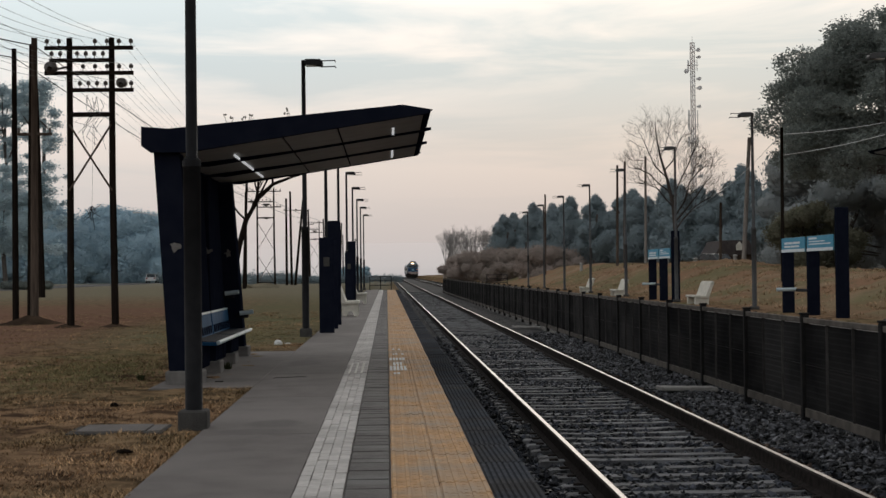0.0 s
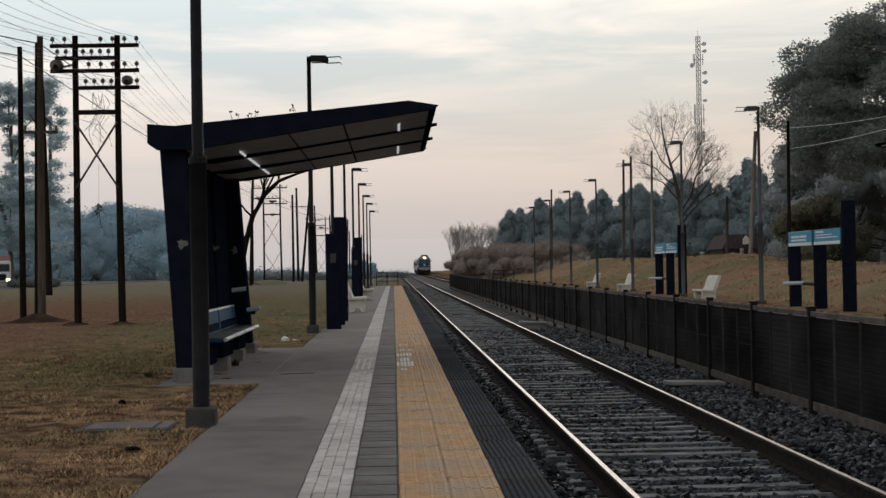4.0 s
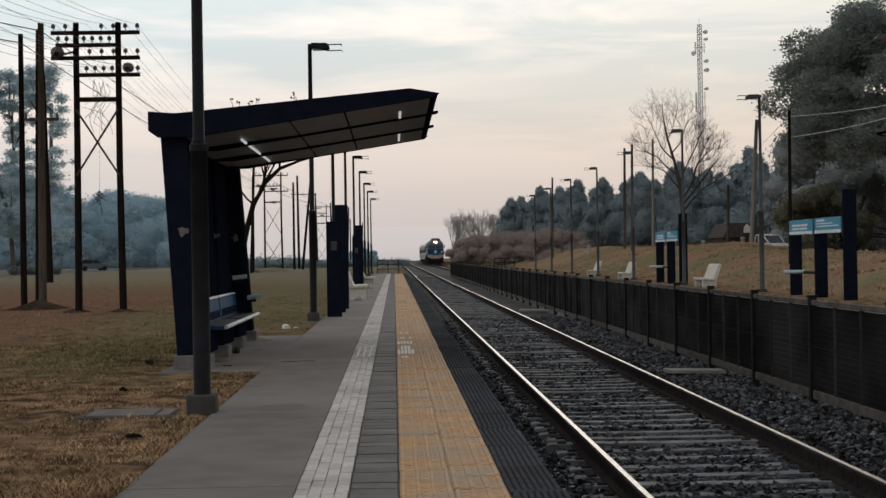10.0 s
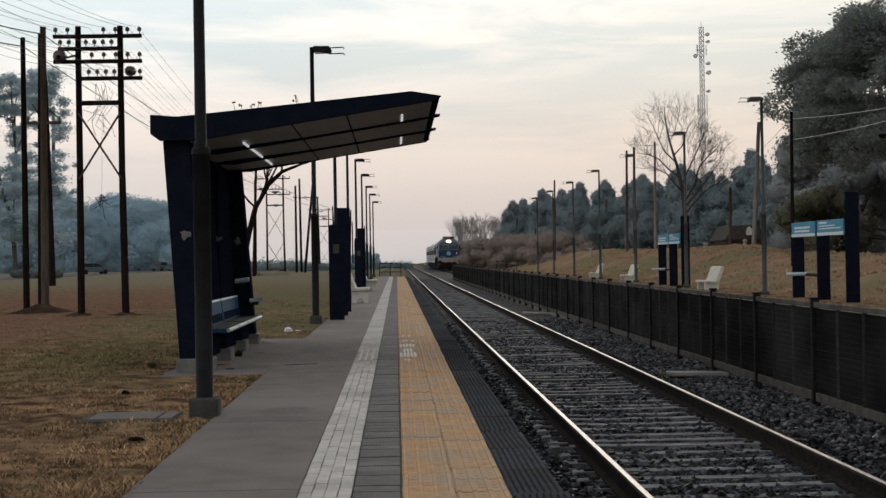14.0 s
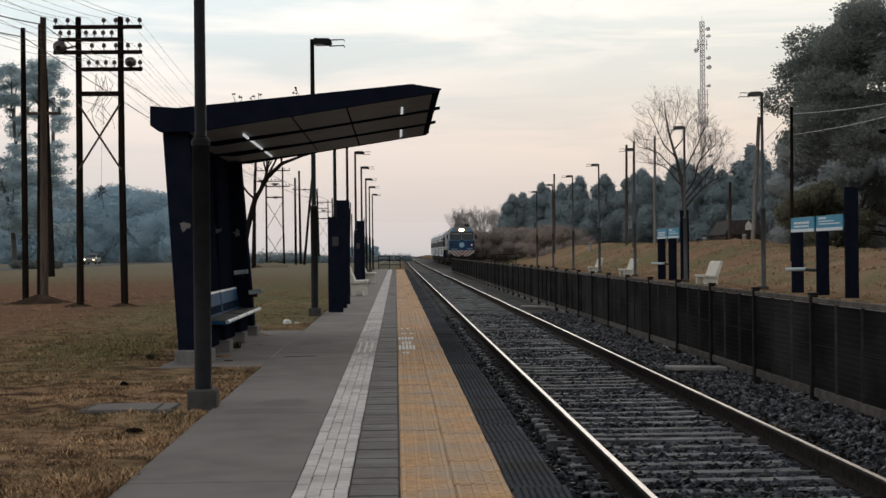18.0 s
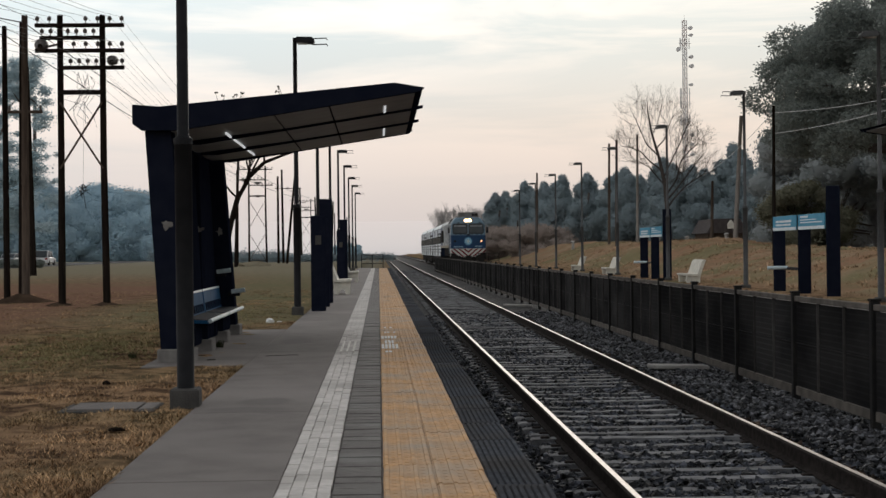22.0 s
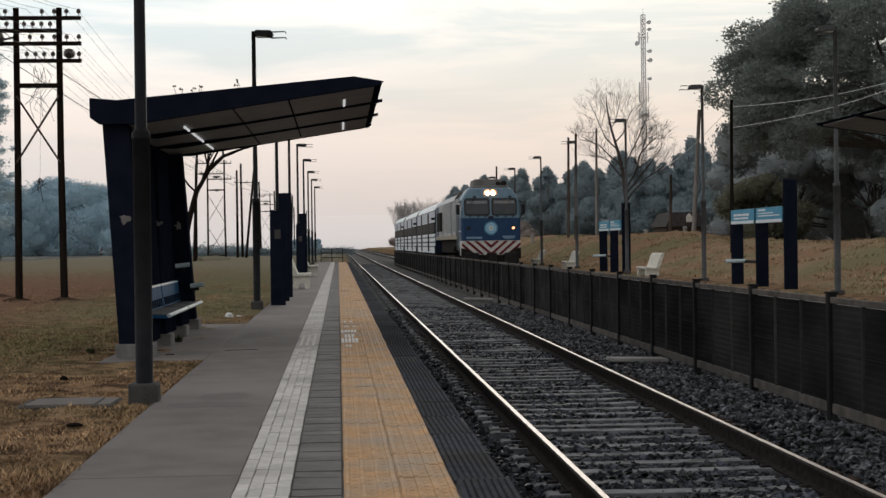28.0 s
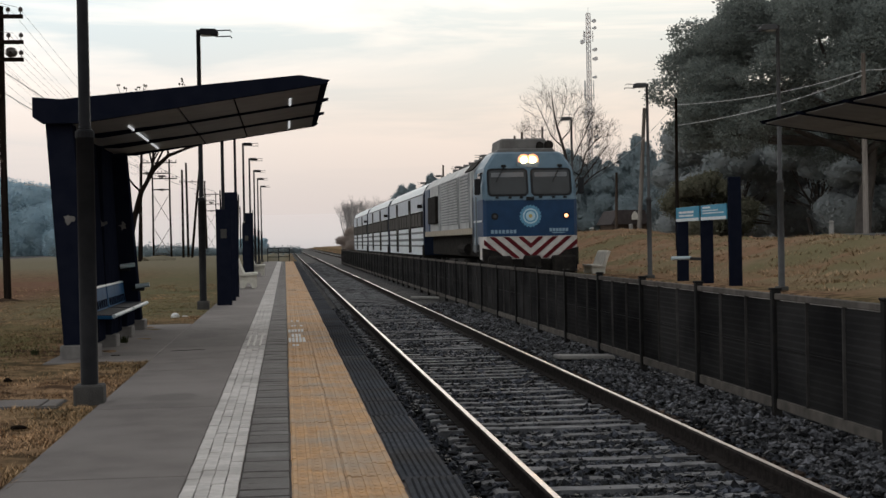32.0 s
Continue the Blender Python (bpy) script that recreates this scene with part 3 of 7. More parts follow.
        for a, b in ((ya, (ya + yb) / 2 - 0.02), ((ya + yb) / 2 + 0.02, yb)):
            part("seat_lip", tube([(0.485, a, 0.425), (0.485, b, 0.425)], 0.027, 8), "seat_steel", seat, "pale steel front lip")
        part("back_trim", tube([(0.108, ya, 0.757), (0.108, yb, 0.757)], 0.02, 6), "seat_steel", seat, "pale top trim")
        for k in range(9):
            y = lerp(ya + 0.16, yb - 0.16, k / 8)
            part("slot", extrude([(0.150, 0.47), (0.160, 0.47), (0.148, 0.58), (0.138, 0.58)], "y", y - 0.085, y + 0.085), "navy", seat)
    for x0, x1, z in ((0.09, 0.31, 1.01), (0.32, 0.53, 0.695)):
        part("lean_rail", tube([(x0, 5.84, z - 0.012), (x1, 5.84, z + 0.012)], 0.036, 10), "seat_steel", t, "pale steel leaning rail")
        part("lean_rail_arm", box((x0 - 0.06, 5.86, z - 0.085), (x1 - 0.08, 5.94, z - 0.02), 0.01), "dark_steel", t)
    return t


SHELTER = pose(-2.65, 17.5, 0)
make_shelter(SHELTER, "dark navy cantilever shelter with a grey soffit and blue seats")
make_shelter(pose(12.02, 26.5, P_TWO, 0, 0, 180), "dark navy cantilever shelter on the far platform", False)


# ---- signs, benches ----
def make_sign(m, label, d=1, boards=True):
    """Two low pylons and a tall one in a row along local y, with boards between them on the side of negative x."""
    t = thing("station_sign", label, "station sign", m, "station signs")
    for y, h in ((0, 2.08), (-2.45, 2.08), (-4.95, 2.75 if boards else 2.62)):
        part("pylon", box((-0.16, y * d - 0.07, -0.2), (0.16, y * d + 0.07, h), 0.01), "navy", t, "flat dark navy metal pylon")
    if not boards:
        part("notice", box((-0.06, -0.078, 1.45), (0.07, -0.071, 1.65)), "footing", t, "small faded notice")
    for y in (-2.38, -4.88) if boards else ():
        b = part("board", box((-0.20, y, 1.68), (-0.165, y + 2.3, 2.08), 0.006), "board_blue", t, "pale blue station board with a white lower band")
        part("board_band", box((-0.204, y + 0.005, 1.684), (-0.199, y + 2.295, 1.765)), "board_white", b, "white band")
        tx = bmesh.new()
        rows = ((0.32, 0.34, 1.90, 0.06), (0.70, 0.44, 1.90, 0.06), (1.18, 0.66, 1.90, 0.06), (0.32, 0.60, 1.81, 0.05), (0.98, 0.80, 1.81, 0.05)) if y > -4 else ((0.2, 0.7, 1.99, 0.05), (0.2, 1.4, 1.92, 0.025), (0.2, 1.9, 1.85, 0.03))
        for a, w, z, k in rows:
            box((-0.204, y + 2.3 - a - w, z), (-0.199, y + 2.3 - a, z + k), 0, tx)
        part("lettering", tx, "board_white", b, "unreadable white lettering")
    if not boards:
        return t
    part("lean_rail", tube([(-0.66, -1.2, 0.66), (-0.10, -1.2, 0.66)], 0.05, 10), "seat_steel", t, "pale steel leaning rail")
    part("lean_rail_arm", box((-0.14, -2.4, 0.60), (-0.08, -0.05, 0.68), 0.01), "dark_steel", t)
    return t


sign = make_sign(pose(11.35, 41.2, 0.05), "dark navy station sign with pale blue boards on the far platform")
copy_thing(sign, pose(11.2, 61.6, 0.05))
near_sign = make_sign(pose(-1.32, 32.2, 0), "dark navy sign pylons on the platform", -1, False)
copy_thing(near_sign, pose(-1.45, 56.5, 0))


def make_bench(m, label):
    t = thing("concrete_bench", label, "bench", m, "concrete benches")
    for y in (-0.66, 0.66):
        arch = [(0.11 * math.cos(radians(a)) - 0.09, 0.16 * math.sin(radians(a))) for a in range(0, 181, 30)]
        pr = [(-0.32, 0.0), (-0.32, 0.40), (0.18, 0.40), (0.15, 0.0)] + arch
        part("support", extrude(pr, "y", y - 0.09, y + 0.09), "white_bench", t, "solid support with a small arch")
    part("seat", extrude([(-0.35, 0.38), (-0.35, 0.46), (0.12, 0.44), (0.12, 0.36)], "y", -0.85, 0.85, bevel=0.012), "white_bench", t)
    part("backrest", extrude([(0.02, 0.40), (0.16, 0.38), (0.24, 0.62), (0.36, 0.93), (0.29, 0.96), (0.22, 0.90), (0.10, 0.58)], "y", -0.85, 0.85, bevel=0.012), "white_bench", t)
    return t


bench = make_bench(pose(11.35, 53.0, -0.1), "white-painted concrete bench with a sloping back")
for x, y in ((11.35, 71.5), (11.4, 83.5)):
    copy_thing(bench, pose(x, y, -0.1))
b2 = make_bench(pose(-1.2, 45.0, 0, 0, 0, 180), "grey-white concrete bench with a sloping back on the platform")
copy_thing(b2, pose(-1.2, 62.5, 0, 0, 0, 180))


# ---- fence between the tracks ----
FENCE_X, FENCE_BASE, FENCE_TOP, BAY = 4.86, -0.41, 0.72, 2.745


def fence_panel_mesh(w):
    """Dark sheet with fine horizontal ribs on both sides."""
    n = 30
    verts, faces = [], []
    for i in range(n + 1):
        z = lerp(FENCE_BASE + 0.085, FENCE_TOP - 0.07, (i // 2 * 2 + (0.55 if i % 2 else 0)) / n)
        x = 0.0022 if i % 2 else -0.0022
        verts += [(x - 0.004, 0, z), (x - 0.004, w, z), (x + 0.004, 0, z), (x + 0.004, w, z)]
    for i in range(n):
        a = 4 * i
        faces += [(a, a + 4, a + 5, a + 1), (a + 2, a + 3, a + 7, a + 6)]
    return raw("fence_panel", verts, faces, "fence_mesh")


def make_fence():
    t = thing("track_fence", "long low dark metal fence with louvred panels between the tracks", "fence", pose(FENCE_X, 0, 0))
    post = mesh_of(box((-0.045, -0.045, FENCE_BASE - 0.24), (0.045, 0.045, FENCE_TOP + 0.03), 0.008), "fence_dark")
    cap = mesh_of(box((-0.054, -0.054, FENCE_TOP + 0.03), (0.054, 0.054, FENCE_TOP + 0.055), 0.006), "fence_dark")
    rail = mesh_of(box((-0.03, 0.05, FENCE_TOP - 0.06), (0.03, BAY - 0.05, FENCE_TOP), 0.006), "fence_rail")
    kick = mesh_of(box((-0.02, 0.05, FENCE_BASE - 0.02), (0.02, BAY - 0.05, FENCE_BASE + 0.08), 0.006), "fence_rail")
    bar = mesh_of(box((-0.026, -0.010, FENCE_BASE + 0.08), (0.018, 0.010, FENCE_TOP - 0.06)), "fence_bar")
    seam = mesh_of(box((-0.009, 0.05, 0.17), (0.009, BAY - 0.05, 0.18)), "fence_dark")
    w = BAY / 3
    panel = fence_panel_mesh(w - 0.04)
    y = 16.98 - 8 * BAY
    for i in range(48):
        p = part("post", post, None, t, "square dark fence post" if i == 0 else "", pose(0, y, 0))
        part("post_cap", cap, None, p)
        part("top_rail", rail, None, t, "weathered brownish top rail" if i == 0 else "", pose(0, y, 0))
        part("kick_board", kick, None, t, "weathered bottom board" if i == 0 else "", pose(0, y, 0))
        part("seam", seam, None, t, "", pose(0, y, 0))
        for k in range(3):
            part("panel", panel, None, t, "", pose(0, y + k * w + 0.02, 0))
            if k:
                part("stiffener", bar, None, t, "", pose(0, y + k * w, 0))
        y += BAY
    part("post", post, None, t, "", pose(0, y, 0))


make_fence()

# ---- telegraph poles ----
def make_h_pole(m, label, group, arms=((7.18, -0.62, 1.65), (6.86, -0.5, 1.15), (6.53, -0.62, 1.65), (6.09, 0.0, 1.65)), gap=1.08, h=7.45, crosses=((5.2, 3.5),), tie=5.46):
    """Two wooden poles, cross-arms with insulators, and a cross-brace."""
    t = thing("telegraph_pole", label, "telegraph pole", m, group)
    rng = random.Random(int(h * 10))
    for x in (0, gap):
        part("pole", tube([(x * 1.06 - 0.02, 0, -0.3), (x, 0, h * 0.5), (x, 0, h)], [0.098, 0.086, 0.075], 10), "wood_pole", t, "dark weathered wooden pole", smooth=True)
    for z, a, b in arms:
        arm = part("cross_arm", box((a, -0.13, z - 0.05), (b, -0.05, z + 0.05), 0.008), "wood_pole", t, "dark wooden cross-arm")
        n = 8
        for i in range(n):
            x = lerp(a + 0.06, b - 0.06, i / (n - 1))
            if min(abs(x), abs(x - gap)) < 0.1 or rng.random() < 0.12:
                continue
            part("insulator", tube([(x, -0.09, z + 0.05), (x, -0.09, z + 0.12), (x, -0.09, z + 0.125), (x, -0.09, z + 0.19), (x, -0.09, z + 0.24)], [0.012, 0.012, 0.05, 0.058, 0.02], 8), "insulator", arm)
    part("tie_beam", box((-0.02, -0.12, tie - 0.06), (gap + 0.02, -0.04, tie + 0.06), 0.01), "wood_pole", t)
    for z1, z0 in crosses:
        for s in (0, 1):
            part("brace", tube([(gap * s, -0.10 - 0.04 * s, z1), (gap * (1 - s), -0.10 - 0.04 * s, z0)], 0.028, 6), "pale_pole", t, "weathered diagonal brace")
    return t


HP = make_h_pole(pose(-8.13, 38.2, 0), "dark wooden double telegraph pole with four insulator arms", "telegraph poles")
for x, z, r in ((-0.42, 6.62, 0.16), (1.38, 6.22, 0.13)):
    bm = tube([(x - 0.02, -0.32, z), (x - 0.02, -0.27, z + 0.03), (x, -0.05, z + 0.06), (x, 0.06, z + 0.05)], [r * 0.4, r, r * 0.95, r * 0.3], 12)
    part("cable_coil", bm, "insulator", HP, "dark coil of spare cable", smooth=True)
part("stay_arm", tube([(-0.42, 0, 6.62), (0.0, 0, 6.72)], 0.03, 6), "insulator", HP)


def make_pole(name, m, h, r, mat, label, lean=0.0, arm=None, group="single poles"):
    t = thing(name, label, "utility pole", m, group)
    part("pole", tube([(0, 0, -0.3), (lean * 0.5, 0, h * 0.5), (lean, 0, h)], [r, r * 0.88, r * 0.72], 10), mat, t, smooth=True)
    for z, w in arm or ():
        part("cross_arm", box((lean * z / h - w, -0.05, z - 0.04), (lean * z / h + w, 0.03, z + 0.04), 0.006), mat, t)
        for s in (-0.9, 0.9):
            part("insulator", tube([(lean * z / h + w * s, 0, z + 0.03), (lean * z / h + w * s, 0, z + 0.18)], [0.04, 0.03], 6), "insulator", t)
    return t


make_pole("utility_pole", pose(-9.81, 41.3, 0.0), 7.95, 0.118, "pale_pole", "thick brown wooden utility pole in an earth mound", 0.05, ((5.27, 0.48),))
make_pole("utility_pole", pose(-10.59, 43.97, 0.0), 8.2, 0.075, "wood_pole", "thin dark wooden utility pole beside a thicker one", 0.1)
make_pole("utility_pole", pose(-10.39, 41.57, 0.0), 7.7, 0.095, "wood_pole", "dark wooden utility pole in an earth mound", 0.0)
make_pole("utility_pole", pose(-21.84, 94.0, 0), 13.2, 0.22, "wood_pole", "tall dark wooden utility pole across the dry grass", -0.3)

# frayed cable ends that dangle from the double pole
rng = random.Random(41)
for k in range(9):
    x0, z0, z1 = rng.uniform(0.45, 0.80), rng.uniform(5.6, 6.0), rng.uniform(4.5, 5.2)
    pts = [(x0 + rng.gauss(0, 0.05) * i, -0.14 + rng.gauss(0, 0.03), lerp(z0, z1, i / 5)) for i in range(6)]
    part("dangling_cable", tube(pts, 0.006, 4), "wire", HP)
part("dangling_cable", tube([(0.62, -0.14, 5.4), (0.60, -0.15, 4.2), (0.58, -0.15, 3.1)], 0.003, 4), "wire", HP)
bm = bmesh.new()
for k in range(14):
    tube([(0.58, -0.15, 3.1), (0.58 + rng.gauss(0, 0.06), -0.15 + rng.gauss(0, 0.05), 3.0 + rng.gauss(0, 0.07)), (0.58 + rng.gauss(0, 0.12), -0.15 + rng.gauss(0, 0.08), 2.9 + rng.gauss(0, 0.12))], 0.007, 4, bm)
tagged(part("cable_tangle", bm, "wire", HP, "tangle of frayed cable"), "tangle of frayed cable", kind="stuff")

# the next telegraph poles down the line
far_hp = make_h_pole(pose(-12.42, 142.0, 0), "dark wooden double telegraph pole with a double cross-brace", "telegraph poles", arms=((9.26, -0.91, 2.3), (8.25, -0.95, 1.65), (7.74, 0.0, 2.3), (0.45, 0.0, 1.6)), gap=1.6, h=9.6, crosses=((6.3, 3.6), (3.1, 0.5)), tie=6.7)
for x, z, w in ((0.9, 8.0, 0.35), (0.9, 6.72, 0.3), (-0.5, 8.3, 0.25)):
    part("cable_coil", tube([(x - w, -0.2, z), (x, -0.24, z - 0.06), (x + w, -0.2, z)], [0.06, 0.14, 0.06], 8), "insulator", far_hp, "dark coil of spare cable", smooth=True)
copy_thing(far_hp, pose(-12.2, 232.0, 0))
copy_thing(far_hp, pose(-12.0, 330.0, 0))
rng = random.Random(12)
for x, y, h, lean in ((-13.6, 142, 9.3, 0.1), (-12.9, 133, 9.6, 0.35), (-11.4, 168, 10.0, 0.0), (-11.1, 172, 11.0, -0.1), (-10.3, 165, 10.6, 1.1), (-11.9, 220, 11.3, -0.5), (-11.2, 215, 10.7, -0.2), (-10.0, 238, 10.2, -0.2), (-8.2, 240, 9.2, 0.3), (-7.5, 236, 9.4, 0.3), (-8.9, 300, 9.2, 0.0), (-7.0, 320, 8.8, 0.2)):
    make_pole("utility_pole", pose(x, y, -0.1), h, 0.15, "wood_pole", "dark wooden utility pole beside the railway", lean, ((h * 0.8, 0.8),) if rng.random() < 0.4 else None, "line of poles")


def wire(points, r=0.009, sag=0.25, n=10):
    bm = bmesh.new()
    for a, b in zip(points, points[1:]):
        a, b = Vector(a), Vector(b)
        pts = [a.lerp(b, i / n) - Vector((0, 0, 4 * sag * (i / n) * (1 - i / n))) for i in range(n + 1)]
        tube(pts, r, 4, bm, False)
    return bm


def make_wires():
    t = thing("overhead_wires", "thin sagging telegraph wires between the wooden poles", "wires")
    for z, xs in ((7.4, (-0.5, -0.2, 0.3, 0.7, 1.3, 1.55)), (6.75, (-0.5, 0.3, 0.7, 1.4)), (6.3, (0.3, 0.8, 1.5))):
        for i, x in enumerate(xs):
            part("wire", wire([(-8.13 + x - 0.6, 8, z), (-8.13 + x, 38.1, z), (-12.6 + x * 1.6, 142, z + 1.5)], 0.0045, 0.9, 16), "wire", t)
    for p in (((-13.5, 20, 8.4), (-9.78, 41.3, 7.75), (-6.0, 130, 6.0)), ((-13.0, 20, 8.0), (-10.39, 41.57, 7.45), (-7.0, 120, 5.8))):
        part("wire", wire(list(p), 0.016, 0.6, 16), "wire", t)
    g = thing("overhead_cables", "two pale cables across the bank towards the trees", "wires")
    for p in (((16.85, 62, 7.0), (26.95, 66, 8.9)), ((16.85, 62, 6.1), (26.95, 66, 8.7)), ((26.95, 66, 8.9), (36.0, 60, 9.8)), ((16.85, 62, 7.0), (24.0, 108, 6.6))):
        part("wire", wire(list(p), 0.014, 0.3, 14), "tower_steel", g)


make_wires()
make_pole("utility_pole", pose(16.85, 62, 0.9), 6.4, 0.085, "wood_pole", "thin dark pole on the grass bank carrying cables", 0.05, None, "bank poles")
make_pole("utility_pole", pose(24.4, 100, 0.4), 9.9, 0.17, "grey_pole", "grey-brown wooden pole behind the grass bank", 0.6, None, "bank poles")
make_pole("utility_pole", pose(26.95, 66, 1.1), 8.6, 0.14, "grey_pole", "pale concrete pole at the edge of the trees", 0.0, None, "bank poles")
for x, y, h in ((18.6, 118, 8.0), (20.9, 118, 8.6), (17.9, 110, 7.8), (16.2, 150, 8.0), (15.6, 165, 3.6), (24.0, 105, 4.5)):
    make_pole("utility_pole", pose(x, y, bank(x, y) - 0.1), h + 0.3, 0.12, "grey_pole" if h > 8.3 else "pale_pole", "slim utility pole before the pine wood", 0.1, None, "bank poles")


# ---- trees ----
def leaf(name, col, col2, vary=0.25, thin=0.4, scale=0.35):
    """Thin leaves: they scatter light and let some through."""
    m = bpy.data.materials.new(name)
    m.use_nodes = True
    nt = m.node_tree
    n, l = nt.nodes.new, nt.links.new
    nt.nodes.remove(nt.nodes["Principled BSDF"])
    out = nt.nodes["Material Output"]
    geo = n("ShaderNodeNewGeometry")
    nz = n("ShaderNodeTexNoise")
    nz.inputs["Scale"].default_value = scale
    l(geo.outputs["Position"], nz.inputs["Vector"])
    mx = n("ShaderNodeMix")
    mx.data_type = "RGBA"
    l(nz.outputs[0], mx.inputs["Factor"])
    mx.inputs[6].default_value, mx.inputs[7].default_value = (*col, 1), (*col2, 1)
    hs = n("ShaderNodeHueSaturation")
    mr = n("ShaderNodeMapRange")
    l(geo.outputs["Random Per Island"], mr.inputs["Value"])
    mr.inputs["To Min"].default_value, mr.inputs["To Max"].default_value = 1 - vary, 1 + vary
    l(mr.outputs[0], hs.inputs["Value"])
    l(mx.outputs[2], hs.inputs["Color"])
    d, t, s = n("ShaderNodeBsdfDiffuse"), n("ShaderNodeBsdfTranslucent"), n("ShaderNodeMixShader")
    l(hs.outputs[0], d.inputs["Color"])
    l(hs.outputs[0], t.inputs["Color"])
    s.inputs[0].default_value = thin
    l(d.outputs[0], s.inputs[1])
    l(t.outputs[0], s.inputs[2])
    l(s.outputs[0], out.inputs["Surface"])
    return m


# haze painted into the next three leaf colours, paler and bluer than foliage
M["leaf_dark"] = leaf("leaf_dark", (0.190, 0.215, 0.202), (0.240, 0.264, 0.247), 0.18, 0.5)
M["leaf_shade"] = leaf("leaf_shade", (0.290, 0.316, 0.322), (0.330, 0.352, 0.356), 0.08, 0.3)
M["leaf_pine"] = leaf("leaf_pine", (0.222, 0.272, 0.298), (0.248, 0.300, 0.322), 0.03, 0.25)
# distant leaves with the haze painted in as pale blue-grey
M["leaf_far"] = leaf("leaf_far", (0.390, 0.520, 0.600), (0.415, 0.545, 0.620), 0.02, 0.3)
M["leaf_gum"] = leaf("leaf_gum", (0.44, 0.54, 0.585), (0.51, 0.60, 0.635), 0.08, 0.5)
# the scrub's own brown, paled by painted-in haze
M["leaf_brown"] = leaf("leaf_brown", (0.35, 0.285, 0.252), (0.315, 0.275, 0.252), 0.08, 0.3)
M["leaf_olive"] = leaf("leaf_olive", (0.150, 0.148, 0.108), (0.185, 0.180, 0.13), 0.25)
M["bark"] = material("bark", (0.075, 0.062, 0.055), (0.045, 0.038, 0.035), 5.0, 0.95, bump=0.4, bscale=20, stretch=(3, 3, 0.5))
# bark of distant trees, haze painted in as a pale grey
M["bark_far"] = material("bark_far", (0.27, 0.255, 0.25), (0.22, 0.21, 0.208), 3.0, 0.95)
M["bark_mid"] = material("bark_mid", (0.12, 0.108, 0.10), (0.085, 0.076, 0.072), 3.0, 0.95)


def leaves_mesh(lobes, count, size, mat, seed, droop=0.0, loose=0.24, hug=0.0, core=0.0):
    """Many small leaf sprays in the shells of overlapping lobes (x, y, z, rx, ry, rz)."""
    rng = np.random.default_rng(seed)
    lobes = np.array(lobes, float)
    vol = (lobes[:, 3] * lobes[:, 4] * lobes[:, 5]) ** 0.7
    which = rng.choice(len(lobes), count, p=vol / vol.sum())
    d = rng.normal(size=(count, 3))
    d /= np.linalg.norm(d, axis=1)[:, None]
    r = np.abs(rng.normal(0.78, loose, count))
    c = lobes[which, :3] + d * lobes[which, 3:] * r[:, None]
    a = rng.normal(size=(count, 3))
    a /= np.linalg.norm(a, axis=1)[:, None]
    a[:, 2] = a[:, 2] * 0.6 - droop
    b = np.cross(a, rng.normal(size=(count, 3)))
    b /= np.maximum(np.linalg.norm(b, axis=1)[:, None], 1e-6)
    if hug:
        # sprays that lie along the lobe's skin, a share of them loose
        out = d + rng.normal(size=(count, 3)) * 0.22
        lie = rng.random(count) < hug
        t1 = np.cross(out, rng.normal(size=(count, 3)))
        t1 /= np.maximum(np.linalg.norm(t1, axis=1)[:, None], 1e-6)
        t2 = np.cross(out, t1)
        t2 /= np.maximum(np.linalg.norm(t2, axis=1)[:, None], 1e-6)
        a[lie], b[lie] = t1[lie], t2[lie] * 1.6
    s = (size * rng.uniform(0.6, 1.4, count))[:, None]
    v = np.stack([c - a * s, c + b * s * 0.55, c + a * s, c - b * s * 0.45], 1).reshape(-1, 3)
    f = np.arange(count * 4).reshape(-1, 4)
    verts, faces = v.tolist(), f.tolist()
    if core:
        # solid lobes a little under the skin, added so crown gaps don't go dark
        bm = bmesh.new()
        bmesh.ops.create_icosphere(bm, subdivisions=3, radius=core)
        bm.verts.ensure_lookup_table()
        ball = np.array([q.co[:] for q in bm.verts])
        tri = [[q.index for q in t.verts] for t in bm.faces]
        bm.free()
        for lobe in lobes:
            k = len(verts)
            rough = 1 + 0.16 * np.sin(ball @ rng.normal(size=3) * 9) * np.sin(ball @ rng.normal(size=3) * 7)
            verts += (lobe[:3] + ball * rough[:, None] * lobe[3:]).tolist()
            faces += [[a + k for a in t] for t in tri]
    return raw("crown", verts, faces, mat, bool(core))


def limbs(bm, p, d, length, r, depth, rng, spread=0.55, up=0.25, ends=None, cut=0.012):
    """A tapered limb that forks again and again."""
    q = Vector(p)
    d = Vector(d).normalized()
    pts, rad = [q.copy()], [r]
    for i in range(3):
        d = (d + Vector((rng.gauss(0, 0.13), rng.gauss(0, 0.13), rng.gauss(0, 0.08) + 0.04))).normalized()
        q = q + d * length / 3
        pts.append(q.copy())
        rad.append(lerp(r, r * 0.62, (i + 1) / 3))
    tube(pts, rad, 7 if r > 0.1 else (5 if r > 0.03 else 3), bm, False)
    if ends is not None:
        ends.append(q.copy())
    if depth <= 0 or r < cut:
        return
    for i in range(2 + (rng.random() < 0.55)):
        e = (d + Vector((rng.gauss(0, spread), rng.gauss(0, spread), rng.gauss(0, spread * 0.6) + up))).normalized()
        limbs(bm, pts[-1 if i < 2 else -2], e, length * rng.uniform(0.62, 0.85), r * rng.uniform(0.55, 0.69), depth - 1, rng, spread, up, ends, cut)


